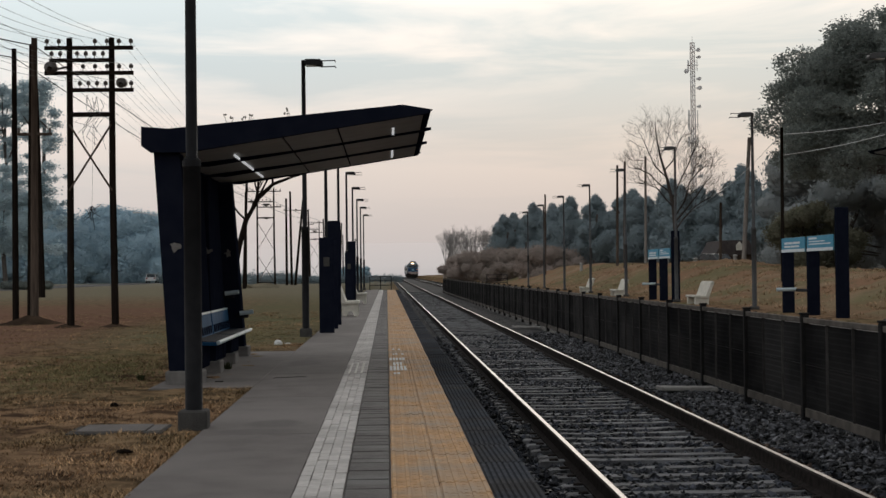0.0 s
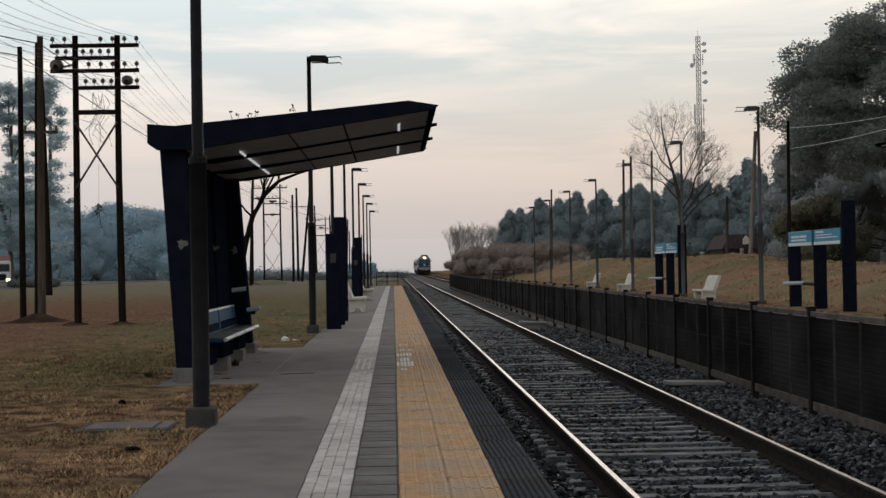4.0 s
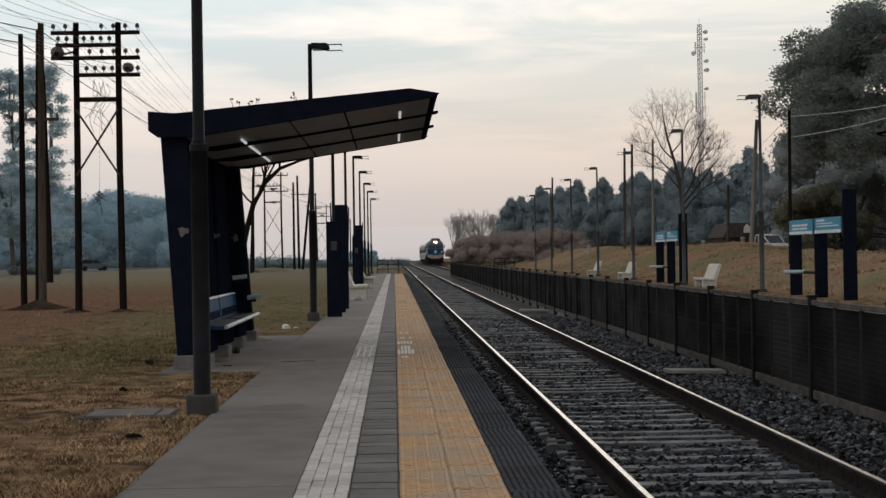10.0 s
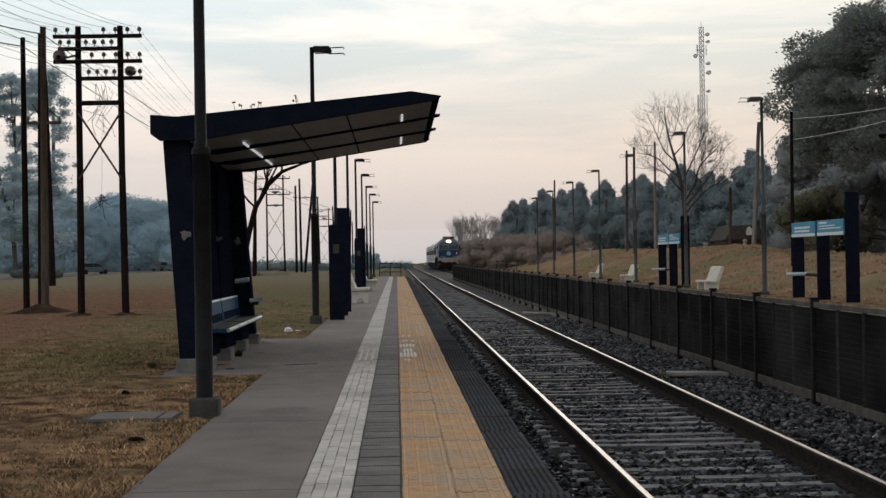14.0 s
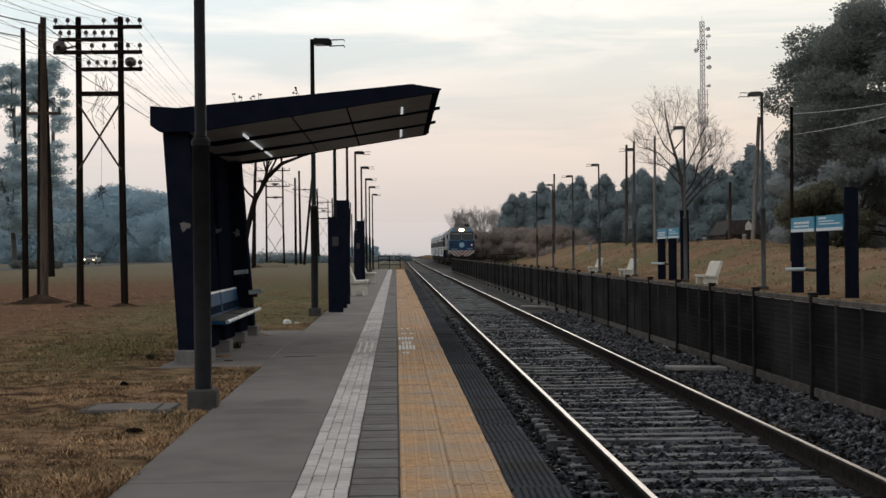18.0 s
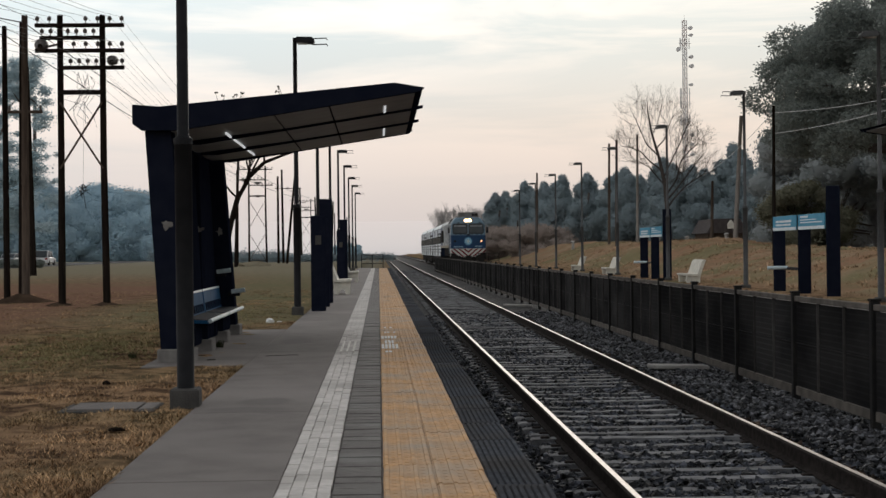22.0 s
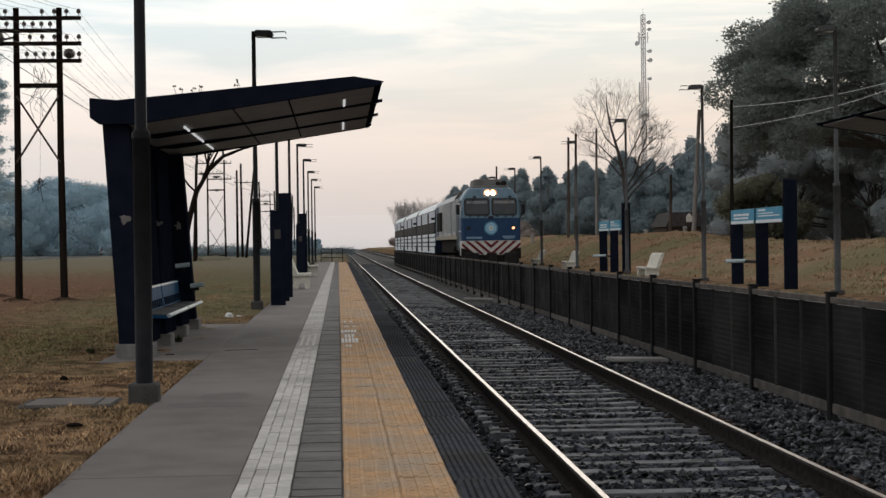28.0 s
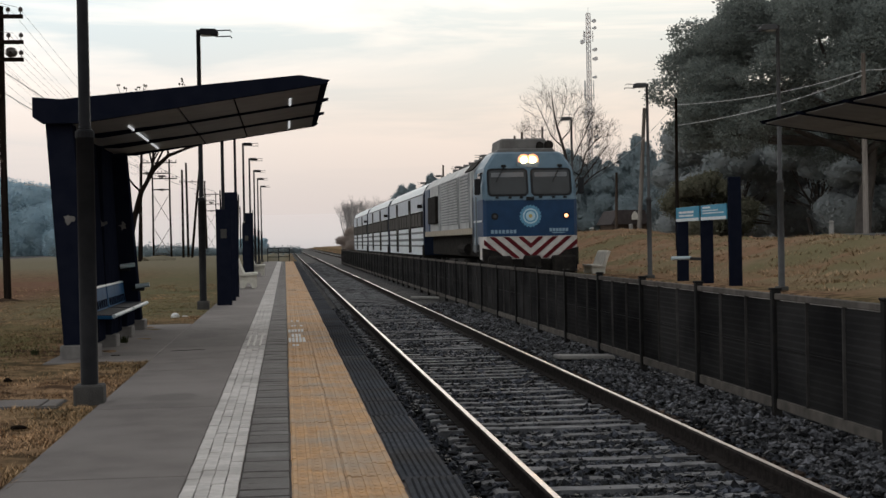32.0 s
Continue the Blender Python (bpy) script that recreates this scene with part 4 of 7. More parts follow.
def make_tree(name, m, label, lobes, count, size, leaf, trunk, bark="bark", seed=1, group="", droop=0.0, loose=0.24, hug=0.0, core=0.0):
    t = thing(name, label, "tree", m, group)
    rng = random.Random(seed)
    bm = bmesh.new()
    h, r = trunk
    limbs(bm, (0, 0, -1.0), (0, 0, 1), h, r, 0, rng)
    for lx, ly, lz, rx, ry, rz in lobes[::1 if len(lobes) < 60 else 9]:
        a = Vector((0, 0, h * rng.uniform(0.55, 0.95)))
        b = Vector((lx, ly, lz - rz * 0.2))
        mid = a.lerp(b, 0.5) + Vector((rng.gauss(0, 0.3), rng.gauss(0, 0.3), rng.gauss(0, 0.3)))
        tube([a, mid, b], [r * 0.42, r * 0.3, r * 0.12], 6, bm, False)
    part("trunk", bm, bark, t, smooth=True)
    part("crown", leaves_mesh(lobes, count, size, leaf, seed, droop, loose, hug, core), None, t)
    return t


def lobes_round(rng, n, rad, h0, h1, lobe):
    out = []
    for i in range(n):
        a, u = rng.random() * 6.283, rng.random()
        z = lerp(h0, h1, u)
        k = rad * math.sqrt(max(0.05, 1 - (2 * u - 0.75) ** 2 * 0.75)) * rng.uniform(0.45, 1.0)
        s = lobe * rng.uniform(0.7, 1.3)
        out.append((k * math.cos(a), k * math.sin(a), z, s, s, s * 0.72))
    return out


# the great dark tree beyond the far platform, and the wood's edge behind it
rng = random.Random(31)


def dome(rg, n, rad, z0, h, low, lobe):
    """Lobes in the outer half of a wide dome: level z0 is its broadest, h its rise above that, low its drop below."""
    out = []
    for i in range(n):
        a, u = rg.random() * 6.283, rg.uniform(-0.45, 1.0)
        k = math.sqrt(max(0.0, 1 - u * u)) * rad
        f = rg.uniform(0.55, 1.0) ** 0.5
        s = lobe * rg.uniform(0.55, 1.35)
        out.append((k * f * math.cos(a), k * f * math.sin(a), z0 + u * f * (h if u > 0 else low / 0.45), s, s, s * 0.62))
    return out


make_tree("large_tree", pose(31.6, 78, 1.4), "large dark broad-crowned evergreen tree on the bank", dome(rng, 300, 10.9, 7.2, 7.1, 2.6, 1.35), 420000, 0.088, "leaf_dark", (7.0, 0.5), "bark_mid", seed=31, droop=0.3, loose=0.14)
make_tree("large_tree", pose(43.5, 84, 1.2), "dark broad-crowned evergreen tree in the wood", dome(rng, 90, 8.6, 6.5, 8.0, 3.4, 1.6), 130000, 0.12, "leaf_dark", (6.0, 0.45), "bark_mid", seed=32, droop=0.3, loose=0.18)
make_tree("shrub", pose(28.5, 96, 0.8), "olive-green shrub under the large tree", lobes_round(rng, 18, 2.6, 0.8, 4.6, 1.2), 30000, 0.09, "leaf_olive", (1.2, 0.15), seed=33, loose=0.18, hug=0.6, core=0.7)
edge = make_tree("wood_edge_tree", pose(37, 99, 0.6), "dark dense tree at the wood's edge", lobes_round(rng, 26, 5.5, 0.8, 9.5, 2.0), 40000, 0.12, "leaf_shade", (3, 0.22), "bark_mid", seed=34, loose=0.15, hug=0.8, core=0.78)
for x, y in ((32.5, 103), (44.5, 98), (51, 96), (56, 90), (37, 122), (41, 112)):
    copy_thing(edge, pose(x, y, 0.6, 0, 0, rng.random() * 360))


def pine_lobes(rng, h):
    out = []
    for i in range(30):
        u = rng.random()
        z = lerp(h * 0.22, h * 0.95, u)
        a = rng.random() * 6.283
        k = (1 - u) * 2.6 + 0.6
        s = lerp(1.9, 0.7, u) * rng.uniform(0.7, 1.2)
        out.append((k * math.cos(a) * rng.random(), k * math.sin(a) * rng.random(), z, s, s, s * 0.9))
    out.append((0, 0, h * 0.95, 0.7, 0.7, 0.9))
    return out


# the pine wood: a front row on a slant, dense rows behind it
rng = random.Random(8)
pines = [make_tree("pine_tree", pose(15.8, 204, 1.0), "pine tree painted hazy grey-green in the misty wood", pine_lobes(rng, h), 50000, 0.115, "leaf_pine", (h * 0.9, 0.2), "bark_mid", 50 + i, "pine wood", 0.0, 0.15, 0.7, 0.72) for i, h in enumerate((9.4, 10.2, 8.6, 9.8))]
fill = [make_tree("wood_tree", pose(20, 215, 0), "tree painted hazy grey-green in the misty wood", lobes_round(rng, 14, 2.8, 0.8, 6.6, 2.7), 46000, 0.13, "leaf_pine", (4, 0.2), "bark_mid", 56 + i, "pine wood", 0.0, 0.12, 0.75, 0.74) for i in range(2)]
spots = []
for k in range(19):
    u = k / 18
    spots.append((lerp(16.8, 54, u) + rng.uniform(-0.8, 0.8), lerp(203, 122, u ** 0.8) + rng.uniform(-3, 3)))
for k in range(22):
    u = k / 21
    spots.append((lerp(18, 70, u) + rng.uniform(-1.5, 1.5), lerp(212, 132, u ** 0.8) + rng.uniform(-4, 4)))
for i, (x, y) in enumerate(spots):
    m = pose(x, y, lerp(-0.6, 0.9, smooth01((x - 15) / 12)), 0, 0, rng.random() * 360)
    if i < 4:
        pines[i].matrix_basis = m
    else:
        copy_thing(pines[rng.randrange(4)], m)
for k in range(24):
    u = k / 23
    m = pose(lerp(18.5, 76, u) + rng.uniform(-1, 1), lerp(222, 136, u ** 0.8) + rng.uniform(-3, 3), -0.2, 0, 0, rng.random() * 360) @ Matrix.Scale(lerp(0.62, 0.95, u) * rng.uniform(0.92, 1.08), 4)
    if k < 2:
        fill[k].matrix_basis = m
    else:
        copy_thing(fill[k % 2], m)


def make_bare(name, m, label, h, r, depth, seed, bark, spread=0.5, group="", cut=0.012, up=0.25, ratio=0.30):
    t = thing(name, label, "tree", m, group)
    rg = random.Random(seed)
    bm = bmesh.new()
    limbs(bm, (0, 0, -0.3), (0.03, 0, 1), h * ratio, r, depth, rg, spread, up, None, cut)
    part("branching_trunk", bm, bark, t, smooth=True)
    return t


def make_leader_tree(m):
    """A leafless tree with one leader that leans a little and long side limbs that fork into fine twigs."""
    t = thing("bare_tree", "tall leafless winter tree with spreading fine branches", "tree", m)
    rg = random.Random(23)
    bm = bmesh.new()
    tube([(0.7, 0, -0.6), (0.55, 0, 2.5), (0.3, 0, 5.5), (-0.15, 0, 7.6), (-0.75, 0, 9.7), (-1.05, 0, 11.4), (-1.1, 0, 12.4)], [0.24, 0.20, 0.165, 0.125, 0.085, 0.05, 0.02], 8, bm, False)
    trunk = part("trunk", bm, "bark", t, smooth=True)
    arms = (((0.4, 0, 4.6), (1.7, 0.3, 7.4), (3.2, 0.6, 8.9), 0.13), ((0.5, 0, 3.6), (2.0, -0.4, 5.4), (4.2, -0.8, 6.6), 0.11), ((0.1, 0, 6.6), (-1.6, 0.4, 8.2), (-3.2, 0.7, 8.7), 0.10), ((-0.2, 0, 7.8), (-1.8, -0.4, 10.0), (-2.6, -0.6, 11.6), 0.08), ((-0.4, 0, 8.4), (0.7, 0.3, 10.2), (1.2, 0.5, 11.2), 0.08), ((0.2, 0, 6.0), (1.4, -0.9, 8.8), (1.9, -1.4, 10.2), 0.09), ((-0.7, 0, 9.6), (-0.1, -0.2, 11.2), (0.1, -0.3, 12.1), 0.05), ((0.3, 0, 5.4), (-1.2, -0.9, 6.9), (-2.7, -1.4, 7.3), 0.08), ((-0.95, 0, 10.8), (-1.5, 0.2, 11.9), (-1.7, 0.3, 12.5), 0.035), ((0.45, 0, 4.2), (2.6, 0.9, 6.6), (4.0, 1.4, 8.2), 0.10))
    for p, q, e, rad in arms:
        bm = bmesh.new()
        p, q, e, rad = Vector(p), Vector(q), Vector(e), rad * 0.8
        pts = [p, p.lerp(q, 0.5) + Vector((rg.gauss(0, 0.1), rg.gauss(0, 0.1), -0.12)), q, q.lerp(e, 0.5) + Vector((0, 0, 0.1)), e]
        tube(pts, [rad, rad * 0.8, rad * 0.6, rad * 0.42, rad * 0.25], 6, bm, False)
        d = (e - p).normalized()
        for k in range(12):
            u = 0.22 + 0.78 * k / 11
            c = p.lerp(q, u * 2) if u < 0.5 else q.lerp(e, u * 2 - 1)
            side = Vector((rg.gauss(0, 0.6), rg.gauss(0, 0.6), rg.gauss(0.25, 0.4)))
            limbs(bm, c, d * 0.6 + side, lerp(1.2, 0.7, u), rad * lerp(0.36, 0.26, u), 5, rg, 0.5, 0.1, None, 0.004)
        part("limb", bm, "bark", trunk, smooth=True)


make_leader_tree(pose(21.75, 112, 1.0) @ Matrix.Scale(0.94, 4))
far_bare = [make_bare("bare_tree", pose(12.5, 300, 0), "leafless tree painted pale as if in mist", 10.0, 0.17, 7, 60 + i, "bark_far", 0.36, "bare trees in the mist", 0.015, 0.45) for i in range(3)]
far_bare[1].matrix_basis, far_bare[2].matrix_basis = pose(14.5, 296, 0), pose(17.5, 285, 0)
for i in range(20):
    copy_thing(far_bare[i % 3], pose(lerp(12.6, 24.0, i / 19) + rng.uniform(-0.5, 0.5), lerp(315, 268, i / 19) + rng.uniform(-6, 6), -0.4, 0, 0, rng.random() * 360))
# a pine that stands taller than the rest
copy_thing(pines[1], pose(40.3, 165, 0.3, 0, 0, 40) @ Matrix.Scale(1.22, 4))
# brown scrub on the bank before the pines
scrub = make_tree("shrub", pose(13.5, 178, 0.3), "reddish-brown winter scrub on the bank", lobes_round(random.Random(3), 16, 3.2, 0.3, 3.0, 1.3), 22000, 0.10, "leaf_brown", (0.8, 0.08), "bark_mid", 71, "scrub", 0.0, 0.15, 0.6, 0.72)
for x, y in ((11.8, 196), (15.5, 172), (13.0, 215), (17.0, 160), (11.5, 235), (16.5, 188), (19.5, 166), (12.5, 255)):
    copy_thing(scrub, pose(x, y, 0.2, 0, 0, rng.random() * 360))

# woods across the road on the other side
rng = random.Random(77)
woods = [make_tree("wood_tree", pose(-40, 262, 0), "tree painted hazy blue-grey in the distant wood", lobes_round(rng, 16, 3.6, 1.0, 8.6, 3.4), 60000, 0.15, "leaf_far", (5, 0.3), "bark_far", 80 + i, "distant wood", 0.0, 0.12, 0.75, 0.74) for i in range(3)]
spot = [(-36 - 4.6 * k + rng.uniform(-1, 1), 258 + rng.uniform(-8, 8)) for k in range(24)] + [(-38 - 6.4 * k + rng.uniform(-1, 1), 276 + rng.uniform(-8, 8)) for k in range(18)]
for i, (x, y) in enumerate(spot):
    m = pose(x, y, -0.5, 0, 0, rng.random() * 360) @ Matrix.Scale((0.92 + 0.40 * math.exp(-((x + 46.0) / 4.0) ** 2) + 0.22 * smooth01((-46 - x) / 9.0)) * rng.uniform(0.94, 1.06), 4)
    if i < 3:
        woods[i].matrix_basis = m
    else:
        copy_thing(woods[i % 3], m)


def gum_lobes(rg, h):
    out = []
    for i in range(85):
        u = rg.random()
        z = lerp(h * 0.16, h, u)
        a, k = rg.random() * 6.283, rg.uniform(0.4, 5.2) * (1 - 0.55 * u * u)
        s = rg.uniform(0.4, 1.15)
        out.append((k * math.cos(a), k * math.sin(a), z, s * 1.25, s * 1.25, s * 0.75))
    return out


gum = make_tree("gum_tree", pose(-46.3, 196, 0), "tall thin-crowned gum tree with haze painted into its leaves", gum_lobes(rng, 27.5), 34000, 0.17, "leaf_gum", (24, 0.34), "bark_mid", 91, "gum trees", 0.0, 0.42)
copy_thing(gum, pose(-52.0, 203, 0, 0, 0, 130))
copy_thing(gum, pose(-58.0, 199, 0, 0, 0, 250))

# leaning half-bare tree behind the shelter
def make_leaning_tree():
    t = thing("leaning_tree", "dark leaning half-bare tree behind the shelter", "tree")
    rg = random.Random(15)
    bm = bmesh.new()
    tube([(-6.5, 60, -0.2), (-6.25, 60, 1.2), (-6.0, 60, 2.4), (-5.7, 60, 3.5), (-5.2, 60, 4.4), (-4.6, 60, 4.95), (-3.8, 60, 5.25), (-3.2, 60, 5.4)], [0.15, 0.14, 0.12, 0.11, 0.10, 0.075, 0.05, 0.02], 7, bm)
    for p, d, n in (((-5.2, 60, 4.4), (-0.2, 0, 1), 0.9), ((-4.6, 60, 4.95), (0.1, 0, 1), 0.9), ((-5.7, 60, 3.5), (-0.8, 0, 0.5), 1.1), ((-5.5, 60, 3.9), (0.3, 0, 1.0), 0.8), ((-3.8, 60, 5.25), (0.5, 0, 0.4), 0.7)):
        limbs(bm, p, d, n, 0.05, 4, rg, 0.5, 0.2, None, 0.006)
    for x in (-5.2, -3.9):
        pts = [(-5.2, 60, 4.4), (lerp(-5.2, x, 0.4), 60, 5.4), (lerp(-5.2, x, 0.8), 60, 6.5), (x, 60, 7.5)]
        tube(pts, [0.05, 0.035, 0.025, 0.012], 5, bm)
        limbs(bm, pts[2], (x + 5.0, 0, 1.6), 0.5, 0.02, 3, rg, 0.5, 0.2, None, 0.004)
    part("branching_trunk", bm, "wood_pole", t, smooth=True)


make_leaning_tree()


# ---- radio mast ----
def make_mast():
    t = thing("radio_mast", "tall pale lattice radio mast with dish antennas", "radio mast", pose(63.4, 300, 0))
    H, w = 48.0, 0.5
    legs = [(w * math.cos(a), w * math.sin(a)) for a in (0.3, 2.394, 4.489)]
    for lx, ly in legs:
        part("leg", tube([(lx, ly, 0), (lx, ly, H)], 0.09, 5), "tower_steel", t)
    for k in range(8):
        bm = bmesh.new()
        z0 = k * H / 8
        for q in range(6):
            za, zb = z0 + q * H / 48, z0 + (q + 1) * H / 48
            for i in range(3):
                a, b = legs[i], legs[(i + 1) % 3]
                tube([(*a, za), (*b, zb)], 0.05, 4, bm)
                tube([(*a, zb), (*b, zb)], 0.05, 4, bm)
        part("lattice", bm, "tower_red" if k % 2 else "tower_steel", t, "lattice bracing")
    for z, a, r in ((46.5, 0.4, 0.75), (42.0, 3.3, 0.85), (40.5, 0.2, 0.7), (38.6, 0.1, 0.8), (34.8, 0.3, 0.6), (24.5, 0.2, 0.6), (22.5, 0.1, 0.6), (20.4, 0.0, 0.7), (45.0, 0.2, 0.6)):
        c, s = math.cos(a), math.sin(a)
        part("dish", tube([(c * 0.9, s * 0.9 + 0.3, z), (c * 1.4, s * 1.4 - 0.1, z), (c * 1.45, s * 1.45 - 0.5, z)], [r * 0.2, r * 0.55, r * 0.55], 12), "tower_steel", t, "round dish antenna")
    for z in (43.3, 33.0, 31.0, 27.5):
        for a in (0.2, 2.2, 3.3, 5.0):
            bm = bmesh.new()
            tube([(1.0 * math.cos(a), 1.0 * math.sin(a), z - 1.1), (1.0 * math.cos(a), 1.0 * math.sin(a), z + 1.1)], 0.09, 5, bm)
            tube([(0, 0, z), (1.3 * math.cos(a), 1.3 * math.sin(a), z)], 0.05, 4, bm)
            part("panel_antenna", bm, "tower_steel", t, "panel antenna on a bracket")
    part("rod", tube([(0, 0, H), (0, 0, H + 1.2)], 0.04, 4), "tower_steel", t)


make_mast()

# ---- train ----
M["loco_blue"] = material("loco_blue", (0.010, 0.042, 0.105), (0.008, 0.034, 0.085), 3.0, 0.4, spec=0.2)
M["loco_pale"] = material("loco_pale", (0.135, 0.205, 0.262), (0.105, 0.168, 0.22), 3.0, 0.4)
M["loco_grey"] = material("loco_grey", (0.40, 0.415, 0.42), (0.31, 0.32, 0.325), 4.0, 0.45, col3=(0.24, 0.245, 0.245), scale3=1.2)
M["loco_roof"] = material("loco_roof", (0.16, 0.155, 0.15), (0.11, 0.105, 0.10), 4.0, 0.7)
M["under_black"] = material("under_black", (0.014, 0.013, 0.013), (0.028, 0.025, 0.022), 5.0, 0.85, spec=0.03)
M["stripe_white"] = material("stripe_white", (0.58, 0.55, 0.52), (0.46, 0.43, 0.40), 5.0, 0.5)
M["stripe_red"] = material("stripe_red", (0.21, 0.022, 0.030), (0.16, 0.018, 0.026), 5.0, 0.5)
M["window_dark"] = material("window_dark", (0.012, 0.017, 0.020), (0.022, 0.028, 0.032), 1.5, 0.1, spec=0.4)
M["coach_glass"] = material("coach_glass", (0.022, 0.020, 0.016), (0.040, 0.035, 0.028), 1.0, 0.5, spec=0.04)
M["rubber_seal"] = material("rubber_seal", (0.010, 0.011, 0.013), rough=0.6)
M["head_light"] = material("head_light", (0.9, 0.85, 0.7), rough=0.3, emit=((1.0, 0.52, 0.24), 150.0))
# glow of the disc added behind each headlight to paint its orange halo
M["reflector"] = material("reflector", (0.6, 0.35, 0.2), rough=0.3, emit=((1.0, 0.36, 0.16), 1.5))
M["marker_light"] = material("marker_light", (0.9, 0.6, 0.4), rough=0.3, emit=((1.0, 0.40, 0.18), 2.6))
M["emblem_blue"] = material("emblem_blue", (0.12, 0.30, 0.44), (0.10, 0.25, 0.38), 6.0, 0.5)
M["emblem_pale"] = material("emblem_pale", (0.45, 0.62, 0.70), (0.38, 0.54, 0.62), 5.0, 0.45)
M["letter_pale"] = material("letter_pale", (0.22, 0.33, 0.42), rough=0.5)
M["emblem_gold"] = material("emblem_gold", (0.52, 0.42, 0.16), rough=0.5)
M["coach_white"] = material("coach_white", (0.72, 0.76, 0.79), (0.60, 0.64, 0.67), 3.0, 0.4, spec=0.2)
M["coach_pale"] = material("coach_pale", (0.50, 0.53, 0.58), (0.42, 0.45, 0.50), 3.0, 0.45, spec=0.12)
M["coach_grey"] = material("coach_grey", (0.17, 0.18, 0.19), (0.13, 0.14, 0.15), 3.0, 0.5, spec=0.08)
M["coach_end"] = material("coach_end", (0.010, 0.016, 0.034), (0.014, 0.020, 0.036), 4.0, 0.6, spec=0.05)
M["sill_rust"] = material("sill_rust", (0.36, 0.31, 0.24), (0.24, 0.21, 0.17), 4.0, 0.7)


def plate(x0, z0, x1, z1, face, t=0.012, bm=None, bevel=0.0):
    """A thin plate on a front that leans: face(z) gives its y."""
    bm = bm or bmesh.new()
    vs = []
    for y in (-t, 0.01):
        for x, z in ((x0, z0), (x1, z0), (x1, z1), (x0, z1)):
            vs.append(bm.verts.new((x, face(z) + y, z)))
    for f in ((0, 1, 2, 3), (7, 6, 5, 4), (0, 4, 5, 1), (1, 5, 6, 2), (2, 6, 7, 3), (3, 7, 4, 0)):
        bm.faces.new([vs[i] for i in f])
    return bm


def rounded(cx, cz, w, h, r, face, t, n=5):
    """A rounded-rectangle plate on a leaning front."""
    bm = bmesh.new()
    pts = []
    for sx, sz, a0 in ((1, 1, 0), (-1, 1, 90), (-1, -1, 180), (1, -1, 270)):
        for k in range(n + 1):
            a = radians(a0 + 90 * k / n)
            pts.append((cx + sx * (w / 2 - r) + r * math.cos(a), cz + sz * (h / 2 - r) + r * math.sin(a)))
    f0 = [bm.verts.new((x, face(z) - t, z)) for x, z in pts]
    f1 = [bm.verts.new((x, face(z) + 0.02, z)) for x, z in pts]
    k = len(pts)
    bm.faces.new(f0)
    for i in range(k):
        bm.faces.new((f0[i], f1[i], f1[(i + 1) % k], f0[(i + 1) % k]))
    bmesh.ops.recalc_face_normals(bm, faces=bm.faces)
    return bm


def disc(cx, cz, r, face, t, n=24, r2=0.0):
    return tube([(cx, face(cz) - t, cz), (cx, face(cz) + 0.02, cz)], r, n)


def bogie(parent, y, name="bogie", wheel_r=0.5, axles=(-1.85, 0, 1.85)):
    b = part(name, box((-1.25, y - 2.5, 0.42), (1.25, y + 2.5, 0.86), 0.05), "under_black", parent, "black bogie frame")
    for a in axles:
        for s in (-0.87, 0.87):
            part("wheel", tube([(s - 0.07, y + a, wheel_r), (s + 0.07, y + a, wheel_r)], wheel_r, 18), "under_black", b)
            part("axle_box", box((s * 1.36 - 0.09, y + a - 0.2, 0.36), (s * 1.36 + 0.09, y + a + 0.2, 0.72), 0.03), "under_black", b)
    return b


